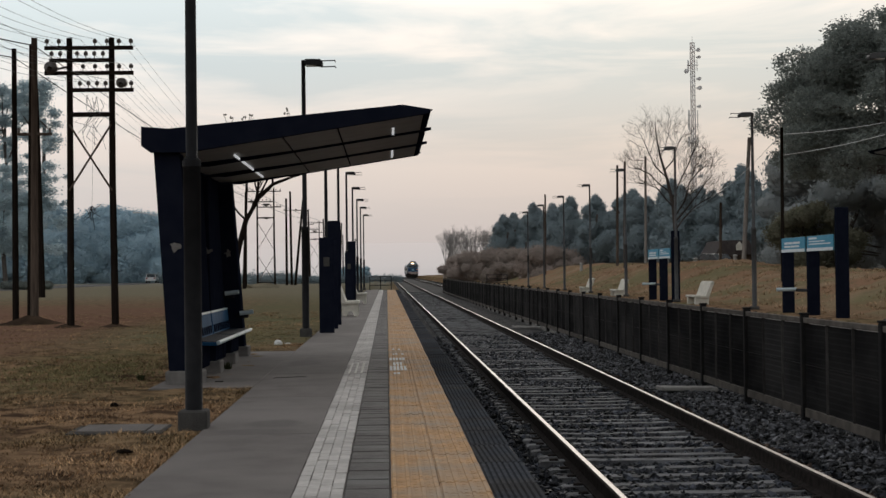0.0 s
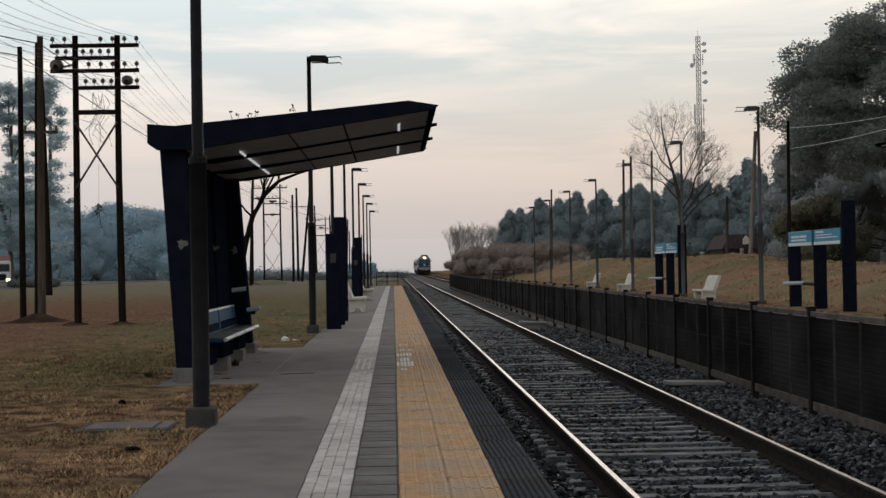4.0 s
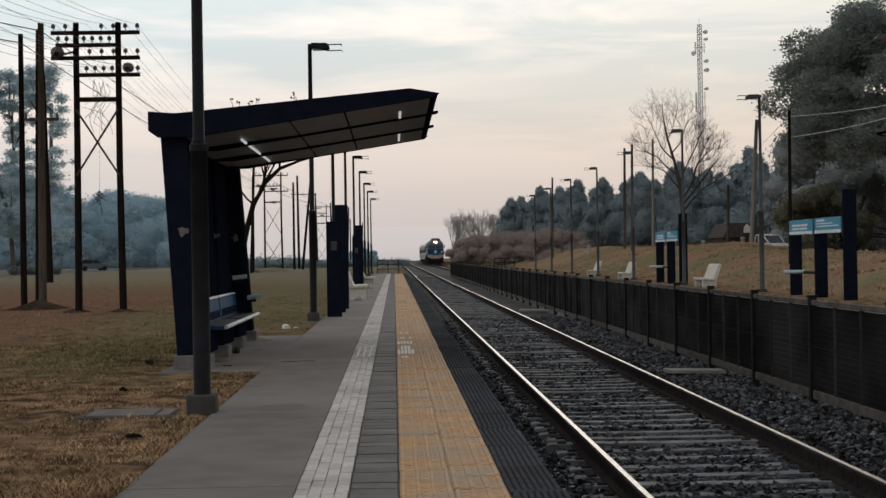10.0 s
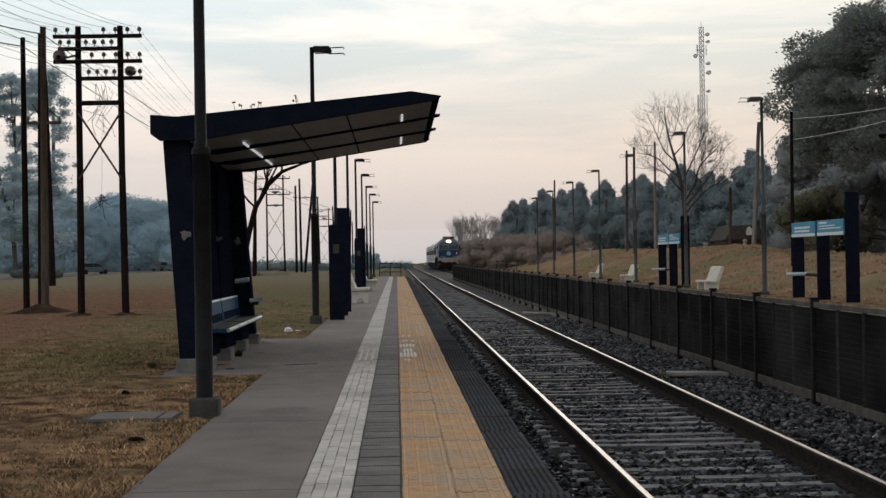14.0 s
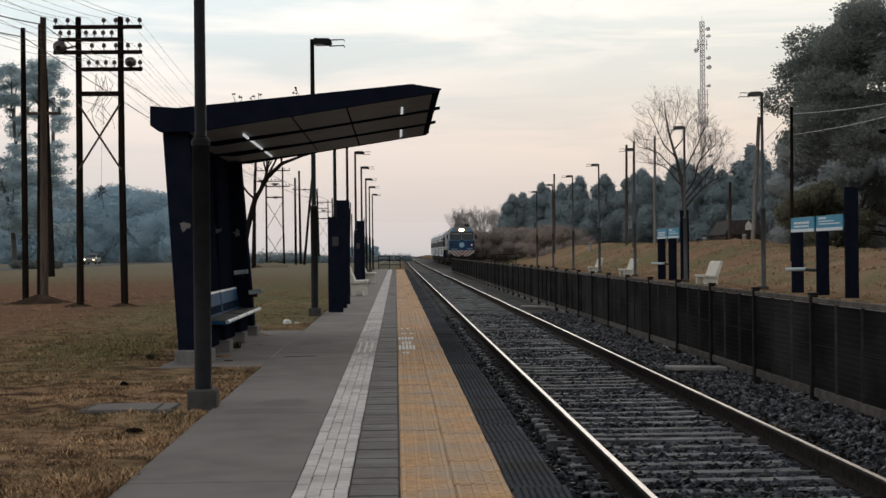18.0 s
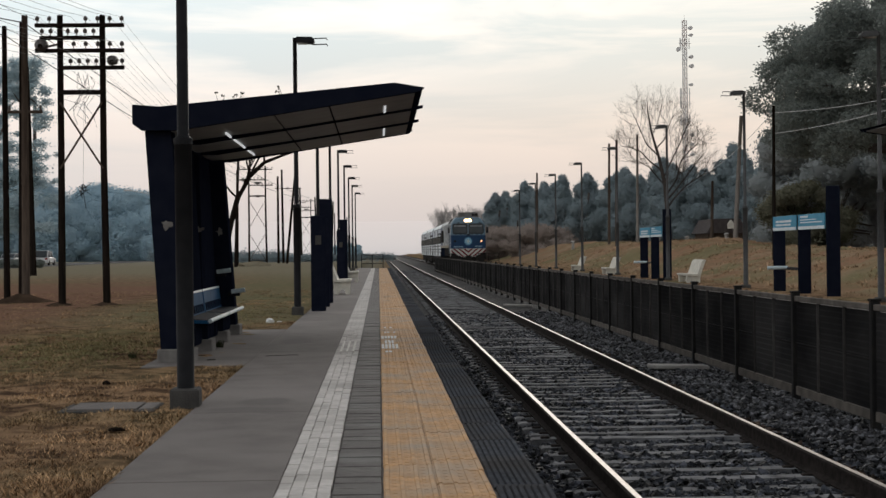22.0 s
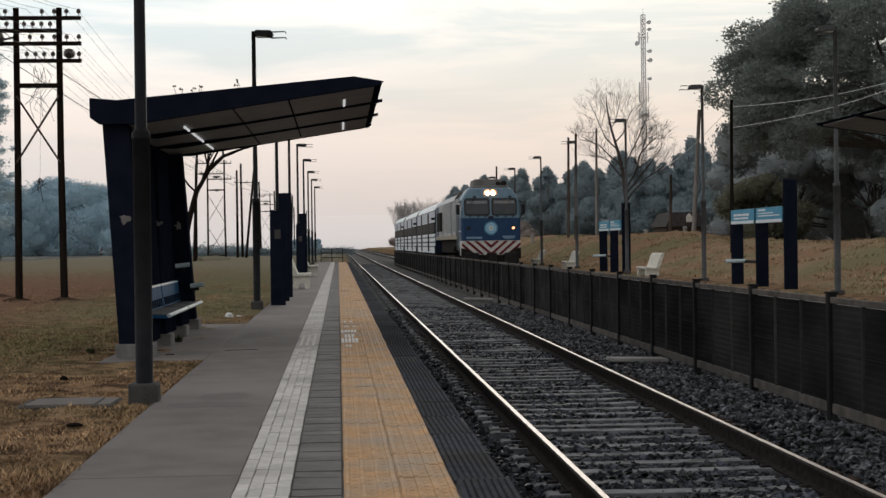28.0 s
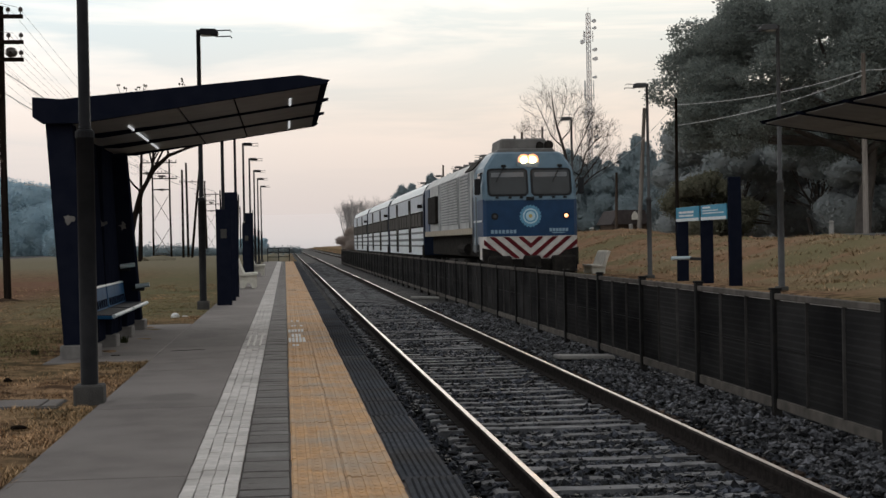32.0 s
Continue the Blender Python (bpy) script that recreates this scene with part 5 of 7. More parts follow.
def make_loco(m):
    t = thing("diesel_locomotive", "blue and pale-grey diesel locomotive with lit headlights and red-white chevrons", "locomotive", m)
    L = 18.4
    hw = 1.45

    def face(z):
        return 0.0 if z < 2.9 else (z - 2.9) * 0.24

    # cab: lower front, brow and chamfered roof
    secs = []
    for z, w, y in ((1.05, 1.45, 0.06), (1.75, 1.45, 0.0), (2.88, 1.45, 0.0), (3.3, 1.45, face(3.3)), (3.86, 1.36, face(3.86)), (4.28, 1.08, face(4.28)), (4.34, 1.02, face(4.34) + 0.12)):
        secs.append((z, w, y))
    def hull(lo, hi, y1, name, mat, label, open_front=False):
        bm = bmesh.new()
        rows = [s for s in secs if lo - 0.001 <= s[0] <= hi + 0.001]
        rings = []
        for z, w, y in rows:
            c = 0.10
            rings.append([bm.verts.new(p) for p in ((-w, y1, z), (-w, y + c, z), (-w + c, y, z), (w - c, y, z), (w, y + c, z), (w, y1, z))])
        for a, b in zip(rings, rings[1:]):
            for i in range(5):
                bm.faces.new((a[i], a[i + 1], b[i + 1], b[i]))
            bm.faces.new((a[5], a[0], b[0], b[5]))
        bm.faces.new(rings[0][::-1])
        bm.faces.new(rings[-1])
        bmesh.ops.recalc_face_normals(bm, faces=bm.faces)
        return part(name, bm, mat, t, label)
    hull(1.75, 2.88, 2.3, "cab_front", "loco_blue", "deep blue lower cab front")
    upper = hull(2.88, 4.34, 2.3, "cab", "loco_pale", "pale blue-grey cab with a chamfered brow")
    hull(1.05, 1.75, 0.9, "apron", "stripe_white", "white lower front with red chevrons")
    # pale line between blue and glass
    part("waist_line", plate(-1.40, 2.85, 1.40, 2.90, face, 0.008), "loco_pale", t)
    # windscreens in thick rubber seals, with wipers
    for s in (-1, 1):
        seal = part("windscreen_seal", rounded(0.67 * s, 3.40, 1.26, 0.86, 0.14, face, 0.018), "rubber_seal", t, "black rubber seal")
        part("windscreen", rounded(0.67 * s, 3.40, 1.13, 0.73, 0.10, face, 0.026), "window_dark", seal, "dark windscreen glass")
        part("sun_blind", plate(0.67 * s - 0.5, 3.56, 0.67 * s + 0.5, 3.70, face, 0.029), "coach_grey", seal, "raised grey sun blind")
        a = (0.05 if s > 0 else -0.35)
        part("wiper", tube([(0.67 * s + a + 0.25, face(3.86) - 0.05, 3.86), (0.67 * s + a, face(3.45) - 0.05, 3.42)], 0.014, 5), "rubber_seal", t, "windscreen wiper")
        part("wiper_boss", box((0.67 * s + a + 0.18, face(3.9) - 0.06, 3.86), (0.67 * s + a + 0.32, face(3.9) + 0.02, 3.94), 0.01), "rubber_seal", t)
        for q in (-0.35, 0.05, 0.4):
            part("step_bracket", box((0.67 * s + q - 0.05, -0.05, 2.90), (0.67 * s + q + 0.05, 0.01, 2.96), 0.008), "rubber_seal", t)
    part("centre_latch", box((-0.12, -0.05, 2.84), (0.12, 0.01, 2.95), 0.01), "rubber_seal", t)
    # twin headlights in the brow
    hb = part("headlight_housing", rounded(0.0, 4.08, 0.80, 0.42, 0.18, face, 0.03), "loco_pale", t, "pale headlight housing")
    for s in (-0.135, 0.135):
        part("reflector", tube([(s, face(4.08) - 0.045, 4.08), (s, face(4.08), 4.08)], 0.18, 16), "reflector", hb, "added glowing disc that paints the headlight's orange halo")
        part("headlight", tube([(s, face(4.08) - 0.06, 4.08), (s, face(4.08), 4.08)], 0.088, 16), "head_light", hb, "glowing warm headlight")
    # marker lamps
    for s, mt, lb in ((-1.10, "window_dark", "unlit round marker lamp"), (1.10, "marker_light", "glowing orange marker lamp")):
        ring = part("marker_ring", disc(s, 2.36, 0.105, face, 0.03), "rubber_seal", t, "dark lamp ring")
        part("marker_lamp", disc(s, 2.36, 0.058, face, 0.05), mt, ring, lb)
    # round emblem
    em = part("emblem", disc(0, 2.36, 0.30, face, 0.012, 28), "emblem_blue", t, "round pale-blue emblem")
    for k in range(20):
        a = k * math.pi / 10
        part("emblem_ray", tube([(0.30 * math.cos(a), -0.010, 2.36 + 0.30 * math.sin(a)), (0.30 * math.cos(a), 0.0, 2.36 + 0.30 * math.sin(a))], 0.042, 8), "emblem_blue", em)
    part("emblem_halo", disc(0, 2.36, 0.235, face, 0.015, 28), "emblem_pale", em)
    part("emblem_ring", disc(0, 2.36, 0.19, face, 0.018, 28), "emblem_blue", em)
    part("emblem_disc", disc(0, 2.36, 0.145, face, 0.024, 24), "emblem_pale", em)
    part("emblem_heart", disc(0, 2.36, 0.06, face, 0.030, 16), "emblem_gold", em, "gold centre")
    # unreadable writing as bars
    bm = bmesh.new()
    for i in range(7):
        plate(-1.22 + i * 0.115, 1.84, -1.22 + i * 0.115 + 0.085, 1.95, face, 0.006, bm)
    part("number_bars", bm, "letter_pale", t, "pale bars in place of a running number")
    bm = bmesh.new()
    for i in range(6):
        plate(0.58 + i * 0.10, 1.88, 0.58 + i * 0.10 + 0.075, 1.98, face, 0.006, bm)
    plate(0.66, 1.83, 1.05, 1.855, face, 0.006, bm)
    part("lettering", bm, "letter_pale", t, "pale bars of lettering")
    # red chevrons over the white apron, meeting at the middle
    for k in range(6):
        top = 2.33 - k * 0.365
        for s in (-1, 1):
            bm = bmesh.new()
            # clip the slanted band to the apron
            band = []
            for i in range(25):
                x = 1.44 * i / 24
                lo = top - 0.95 + x * 0.85
                hi = lo + 0.155
                lo2, hi2 = max(lo, 1.08), min(hi, 1.735)
                if hi2 > lo2 + 0.004:
                    band.append((x, lo2, hi2))
            if len(band) < 2:
                bm.free()
                continue
            fr = [[bm.verts.new((s * x, lerp(0.05, 0.0, (z - 1.05) / 0.7) - 0.012, z)) for z in (a, b)] for x, a, b in band]
            for p, q in zip(fr, fr[1:]):
                bm.faces.new((p[0], q[0], q[1], p[1]))
            bmesh.ops.solidify(bm, geom=bm.faces[:], thickness=0.004)
            part("chevron", bm, "stripe_red", t, "dark red chevron band")
    # buffers, coupler, plough
    for s in (-1, 1):
        part("buffer_box", box((s * 0.98 - 0.36, -0.30, 0.62), (s * 0.98 + 0.36, 0.10, 1.16), 0.06), "under_black", t, "black buffer guard")
        part("step", box((s * 1.2 - 0.22, -0.02, 0.30), (s * 1.2 + 0.22, 0.3, 0.62), 0.02), "under_black", t)
    for s in (-1, 1):
        bm = extrude([(s * 0.50, 0.86), (s * 1.46, 0.86), (s * 1.46, 1.40), (s * 1.05, 1.30)], "y", -0.03, 0.3)
        part("corner_guard", bm, "under_black", t, "black lower corner guard")
    part("coupler", box((-0.24, -0.42, 0.78), (0.24, 0.1, 1.16), 0.05), "under_black", t, "black knuckle coupler")
    part("plough", extrude([(-1.25, 0.28), (1.25, 0.28), (1.05, 1.06), (-1.05, 1.06)], "y", 0.02, 0.16, bevel=0.02), "under_black", t, "black plough plate")
    for s in (-0.62, 0.62):
        part("air_hose", tube([(s, -0.02, 1.05), (s, -0.12, 0.92), (s * 0.95, -0.06, 0.70)], 0.03, 6), "under_black", t)
    # cab sides: window, door, mirror, handrails
    for s in (-1, 1):
        x = s * (hw + 0.006)
        part("side_window", box((min(x, x - s * 0.03), 0.55, 3.05), (max(x, x - s * 0.03), 1.15, 3.72), 0.01), "window_dark", upper, "dark cab side window")
        part("cab_door", box((min(x, x - s * 0.03), 1.35, 1.5), (max(x, x - s * 0.03), 2.02, 3.75), 0.01), "loco_pale", upper, "pale cab door")
        mr = part("mirror", box((s * 1.60 - 0.09, 0.06, 3.02), (s * 1.60 + 0.09, 0.20, 3.52), 0.03), "rubber_seal", t, "tall black mirror")
        part("mirror_arm", tube([(s * 1.42, 0.3, 3.7), (s * 1.56, 0.16, 3.6)], 0.02, 5), "rubber_seal", mr)
        for y in (1.28, 2.1):
            part("handrail", tube([(s * 1.50, y, 1.3), (s * 1.50, y, 3.0)], 0.02, 6), "coach_grey", t)
        part("cab_side_stripe", box((min(x, x + s * 0.004), 0.3, 2.2), (max(x, x + s * 0.004), 2.25, 2.26)), "coach_white", t)
    # lower cab side, long hood, sill
    part("cab_side", box((-1.44, 0.9, 1.5), (1.44, 2.3, 1.78), 0.02), "loco_grey", t)
    for s in (-1, 1):
        for k, z in enumerate((0.55, 0.9, 1.25)):
            part("cab_step", box((min(s * 1.15, s * 1.42), 1.35, z), (max(s * 1.15, s * 1.42), 2.0, z + 0.05)), "under_black", t)
        part("air_tank", tube([(s * 1.18, 5.6, 1.35), (s * 1.18, 7.6, 1.35)], 0.2, 10), "under_black", t)
        part("sandbox", box((s * 1.22 - 0.14, 2.5, 1.25), (s * 1.22 + 0.14, 3.1, 1.75), 0.03), "coach_grey", t)
    prof = [(-1.42, 1.95), (1.42, 1.95), (1.42, 3.86), (1.12, 4.20), (0.8, 4.32), (-0.8, 4.32), (-1.12, 4.20), (-1.42, 3.86)]
    body = part("body", extrude(prof, "y", 2.3, L), "loco_grey", t, "pale grey ribbed engine body")
    # louvred grilles and doors along the side
    for s in (-1, 1):
        for y0, y1, z0, z1, n in ((3.7, 6.0, 2.28, 3.80, 15), (6.8, 9.4, 2.25, 3.82, 16), (9.55, 12.1, 2.25, 3.82, 16)):
            # dark plate just under the louvres paints the shade in their gaps
            part("grille_back", box((min(s * 1.40, s * 1.424), y0 - 0.03, z0 - 0.03), (max(s * 1.40, s * 1.424), y1 + 0.03, z1 + 0.03)), "coach_grey", body, "dark plate added behind the louvres to darken their gaps")
            for k in range(n):
                z = lerp(z0, z1, k / n)
                part("louvre", box((min(s * 1.42, s * 1.455), y0, z), (max(s * 1.42, s * 1.455), y1, z + 0.055)), "loco_grey", body)
        for y in (2.6, 3.4, 6.35, 12.4, 12.9):
            part("seam_rib", box((min(s * 1.42, s * 1.46), y, 2.0), (max(s * 1.42, s * 1.46), y + 0.09, 3.85)), "loco_grey", body)
        part("dark_grille", box((min(s * 1.42, s * 1.56), 13.3, 2.34), (max(s * 1.42, s * 1.56), 16.2, 3.42), 0.02), "under_black", body, "dark open grille")
        part("rear_cab_side", box((min(s * 1.42, s * 1.46), 16.6, 2.0), (max(s * 1.42, s * 1.46), L - 0.02, 3.8), 0.01), "loco_blue", body, "deep blue rear cab side")
        part("sill", box((min(s * 1.30, s * 1.48), 2.3, 1.84), (max(s * 1.30, s * 1.48), L, 2.05), 0.01), "sill_rust", t, "dusty tan side sill")
        part("chamfer_window", extrude([(s * 1.40, 3.90), (s * 1.14, 4.19), (s * 1.17, 4.22), (s * 1.43, 3.93)], "y", 2.5, 4.6), "under_black", t, "black sloping roof hatch")
    # roof gear
    part("roof_box", extrude([(-0.78, 4.30), (0.78, 4.30), (0.72, 4.80), (-0.72, 4.80)], "y", 1.1, 2.9, bevel=0.05), "loco_roof", t, "grey-brown rooftop unit")
    part("roof_edge", extrude([(-0.98, 4.30), (0.98, 4.30), (0.84, 4.46), (-0.84, 4.46)], "y", 0.6, 3.1, bevel=0.03), "loco_roof", t)
    for x, y, r in ((0.46, 0.95, 0.12), (0.72, 0.85, 0.15)):
        part("horn", tube([(x, y - 0.2, 4.56), (x, y + 0.2, 4.54)], [r, r * 0.5], 12), "under_black", t, "black roof horn")
    for k, y in enumerate((3.6, 4.4, 5.2, 6.4, 8.0, 9.6, 11.0, 13.0)):
        part("roof_fitting", tube([(-0.72, y, 4.3), (-0.72, y, 4.44)], 0.14, 10), "loco_roof", t)
        part("roof_hatch", box((-0.7, y + 0.1, 4.31), (0.7, y + 0.7, 4.42), 0.02), "loco_roof", t)
    part("frame", box((-1.15, 0.4, 1.1), (1.15, L - 0.2, 1.95), 0.03), "under_black", t)
    part("fuel_tank", box((-1.35, 6.6, 0.30), (1.35, 11.4, 1.0), 0.15), "under_black", t, "black fuel tank")
    for y in (3.4, L - 3.4):
        bogie(t, y)
    return t


COACH_LENGTH, COACH_PITCH = 21.5, 21.85


def make_coach(m, first=True):
    t = thing("passenger_coach", "silver-white passenger coach with a dark window band and dark doors", "railway coach", m, "train coaches")
    L = COACH_LENGTH
    prof = [(-1.44, 1.05), (1.44, 1.05), (1.45, 3.2), (1.43, 3.70), (1.28, 4.02), (0.95, 4.24), (0.5, 4.35), (0, 4.38), (-0.5, 4.35), (-0.95, 4.24), (-1.28, 4.02), (-1.43, 3.70), (-1.45, 3.2)]
    bd = part("body", extrude(prof, "y", 0.3, L - 0.3), "coach_white", t, "silver-white coach body")
    for a, b in ((0.12, 0.62), (L - 0.62, L - 0.12)):
        part("end_wall", extrude([(u * 1.006, v * 1.002 - 0.004) for u, v in prof], "y", a, b), "coach_end", t, "dark navy coach end")
    part("gangway", box((-0.55, -0.16, 1.1), (0.55, L + 0.16, 3.3), 0.05), "under_black", t, "black gangway bellows")
    for s in (-1, 1):
        def strip(name, y0, y1, z0, z1, mat, d=0.012, lab=""):
            return part(name, box((min(s * 1.41, s * (1.452 + d)), y0, z0), (max(s * 1.41, s * (1.452 + d)), y1, z1)), mat, bd, lab)
        strip("upper_band", 0.64, L - 0.64, 3.0, 3.66, "coach_pale", 0.004, "pale grey upper side")
        strip("window_band", 0.64, L - 0.64, 2.26, 2.97, "under_black", 0.008, "dark window band")
        for y in np.arange(1.6, L - 1.2, 1.55):
            strip("window", y, y + 1.25, 2.34, 2.9, "coach_glass", 0.014)
        for z, h in ((1.40, 0.09), (1.66, 0.12), (1.98, 0.10)):
            strip("grey_line", 0.64, L - 0.64, z, z + h, "coach_grey", 0.006, "thin grey line")
        for y in (L * 0.345 - 0.65, L * 0.71 - 0.65):
            dr = strip("door", y, y + 1.25, 1.12, 3.62, "under_black", 0.020, "dark sliding door")
            part("door_pane", box((min(s * 1.47, s * 1.476), y + 0.12, 2.2), (max(s * 1.47, s * 1.476), y + 1.13, 3.1)), "coach_glass", dr)
        part("gutter", tube([(s * 1.44, 0.3, 3.70), (s * 1.44, L - 0.3, 3.70)], 0.03, 5), "coach_grey", t)
        part("side_lamp", box((min(s * 1.45, s * 1.66), 0.8, 3.1), (max(s * 1.45, s * 1.66), 1.15, 3.26), 0.02), "under_black", t)
        part("corner_step", box((min(s * 1.3, s * 1.5), 0.15, 0.9), (max(s * 1.3, s * 1.5), 0.7, 1.5), 0.02), "under_black", t)
    part("underframe", box((-1.25, 0.4, 0.75), (1.25, L - 0.4, 1.07), 0.02), "under_black", t)
    part("equipment_box", box((-1.3, 7.5, 0.3), (1.3, 13.5, 0.8), 0.05), "under_black", t)
    for y in (3.3, L - 3.3):
        bogie(t, y, wheel_r=0.46, axles=(-1.25, 1.25))
    for y in range(3, 20, 4):
        part("roof_vent", box((-0.35, y, 4.34), (0.35, y + 0.9, 4.46), 0.03), "coach_pale", t)
    return t


LOCO = make_loco(pose(TRACK_TWO, 44.4, RAIL_Z))
COACH = make_coach(pose(TRACK_TWO, 64, RAIL_Z))
COACHES = [COACH] + [copy_thing(COACH, pose(TRACK_TWO, 64 + COACH_PITCH * k, RAIL_Z)) for k in (1, 2)]

# the train's front by the second
TRAIN = [(0, 419), (1, 402.5), (2, 386), (3, 369.5), (6, 322), (7, 307.5), (8, 293), (9, 278.8), (10, 264.8), (11, 251), (12, 237.2), (13, 223), (14, 209.5), (17, 177.5), (18, 165.5), (19, 153.5), (20, 142.2), (21, 131.6), (22, 122), (23, 112.8), (24, 103.8), (27, 78.9), (28, 71.4), (29, 64.3), (30, 57.1), (31, 50.3), (32, 44.2)]

# ---- vehicles on the two roads ----
M["car_white"] = material("car_white", (0.62, 0.62, 0.62), (0.52, 0.52, 0.52), 2.0, 0.3)
M["car_dark"] = material("car_dark", (0.06, 0.065, 0.07), (0.08, 0.085, 0.09), 2.0, 0.35)
M["car_grey"] = material("car_grey", (0.22, 0.23, 0.24), (0.18, 0.19, 0.20), 2.0, 0.35)
# dark car paint with haze painted in, lifted to grey-blue
M["car_haze"] = material("car_haze", (0.10, 0.125, 0.145), (0.085, 0.105, 0.125), 2.0, 0.35)
M["truck_red"] = material("truck_red", (0.30, 0.17, 0.16), (0.24, 0.13, 0.125), 2.0, 0.5)
M["tyre"] = material("tyre", (0.015, 0.015, 0.016), rough=0.9)
M["car_lamp"] = material("car_lamp", (0.9, 0.85, 0.7), rough=0.3, emit=((1.0, 0.80, 0.45), 7.0))
M["tail_lamp"] = material("tail_lamp", (0.25, 0.02, 0.02), rough=0.4)
M["asphalt"] = material("asphalt", (0.085, 0.085, 0.087), (0.065, 0.065, 0.067), 4.0, 0.85, space="World", col3=(0.11, 0.108, 0.105), scale3=0.3)


def make_car(name, label, paint, tall=1.5, lit=False, bed=False):
    """A car along local y; its nose points to negative y."""
    t = thing(name, label, "car", pose(0, -300, 0))
    w = 0.86
    low = [(-2.05, 0.28), (2.05, 0.30), (2.08, 0.62), (2.0, 0.92), (-1.0, 0.95), (-1.95, 0.78), (-2.08, 0.55)]
    part("body", extrude(low, "x", -w, w, bevel=0.06), paint, t)
    cab = [(-1.0, 0.93), (-0.35, tall - 0.06), (0.55 if bed else 1.45, tall), (0.75 if bed else 2.0, 0.93)]
    top = part("cabin", extrude(cab, "x", -w + 0.12, w - 0.12, bevel=0.05), "window_dark", t, "dark glazed cabin")
    part("roof", extrude([(-0.38, tall - 0.08), (0.55 if bed else 1.45, tall - 0.02), (0.55 if bed else 1.45, tall + 0.03), (-0.36, tall - 0.02)], "x", -w + 0.12, w - 0.12), paint, top)
    for x in (-w + 0.1, w - 0.14):
        for a, b in (((-1.0, 0.93), (-0.35, tall - 0.05)), ((0.2, 0.93), (0.25, tall - 0.03)), ((2.0 if not bed else 0.75, 0.93), (1.45 if not bed else 0.55, tall - 0.02))):
            part("pillar", tube([(x + 0.02, *a), (x + 0.02, *b)], 0.045, 5), paint, top)
    for y in (-1.28, 1.30):
        for s in (-1, 1):
            part("wheel", tube([(s * (w - 0.2), y, 0.31), (s * (w + 0.01), y, 0.31)], 0.31, 14), "tyre", t)
    for s in (-0.62, 0.62):
        part("headlight", box((s - 0.11, -2.10, 0.60), (s + 0.11, -2.02, 0.72), 0.03), "car_lamp" if lit else "board_white", t)
        part("tail_light", box((s - 0.15, 2.02, 0.68), (s + 0.15, 2.10, 0.86), 0.02), "tail_lamp", t)
    part("rear_glass", extrude([(1.52, tall - 0.12), (1.93, 1.0), (2.0, 1.0), (1.58, tall - 0.1)], "x", -0.6, 0.6), "window_dark", t) if not bed else part("load_bed", box((-w + 0.1, 0.8, 0.9), (w - 0.1, 1.95, 0.98), 0.02), "tyre", t)
    return t


CAR_A = make_car("car", "white hatchback driving away on the misty road", "car_white", 1.5)
CAR_D = make_car("car", "dark estate car painted hazy grey-blue on the misty road", "car_haze", 1.45)
CAR_E = make_car("car", "dark saloon painted hazy grey-blue on the misty road", "car_haze", 1.4)
CAR_F = make_car("car", "pale car with lit headlights on the misty road", "car_grey", 1.45, True)
CAR_G = make_car("car", "white sport-utility car driving away on the road", "car_white", 1.7)
CAR_H = make_car("car", "dark car with lit headlights on the bank road", "car_dark", 1.5, True)
CAR_I = make_car("pickup_truck", "white pickup truck on the bank road", "car_white", 1.6, False, True)


def make_truck():
    t = thing("truck", "white truck cab with a faded red trailer on the misty road", "truck", pose(0, -300, 0))
    part("cab", box((-1.2, -2.0, 0.5), (1.2, 0.0, 2.8), 0.12), "car_white", t, "white truck cab")
    part("windscreen", box((-1.05, -2.03, 1.65), (1.05, -1.98, 2.45), 0.02), "window_dark", t)
    part("grille", box((-0.7, -2.03, 0.7), (0.7, -1.98, 1.4), 0.02), "tyre", t)
    part("trailer", box((-1.22, 0.4, 0.9), (1.22, 9.0, 3.4), 0.05), "truck_red", t, "faded red trailer box")
    part("chassis", box((-0.6, -1.5, 0.45), (0.6, 9.0, 0.9), 0.03), "tyre", t)
    for s in (-0.9, 0.9):
        part("headlight", box((s - 0.2, -2.05, 0.62), (s + 0.2, -1.98, 0.85), 0.02), "car_lamp", t)
        for y in (-1.2, 1.6, 6.6, 7.8):
            part("wheel", tube([(s * 1.05, y, 0.48), (s * 1.32, y, 0.48)], 0.48, 14), "tyre", t)
    return t


TRUCK = make_truck()
ROAD_X, ROAD_Z, BANK_ROAD = -41.0, 0.0, 28.6
bm = bmesh.new()
box((ROAD_X - 4.5, 60, -0.3), (ROAD_X + 4.5, 1200, 0.03), 0.0, bm)
structure("road", bm, "asphalt", "pale grey asphalt road in the mist", "road")
verts, faces = [], []
for k, y in enumerate(np.arange(20, 260, 4.0)):
    z = 0.04 + max(bank(BANK_ROAD - 3, y), bank(BANK_ROAD, y), bank(BANK_ROAD + 3, y))
    for x, dz in ((BANK_ROAD - 3, -0.5), (BANK_ROAD - 2.6, 0), (BANK_ROAD + 2.6, 0), (BANK_ROAD + 3, -0.5)):
        verts.append((x, y, z + dz))
    if k:
        faces += [(4 * k - 4 + i, 4 * k - 3 + i, 4 * k + 1 + i, 4 * k + i) for i in range(3)]
structure("bank_road", raw("bank_road", verts, faces, "asphalt"), None, "narrow asphalt road along the top of the bank", "road")

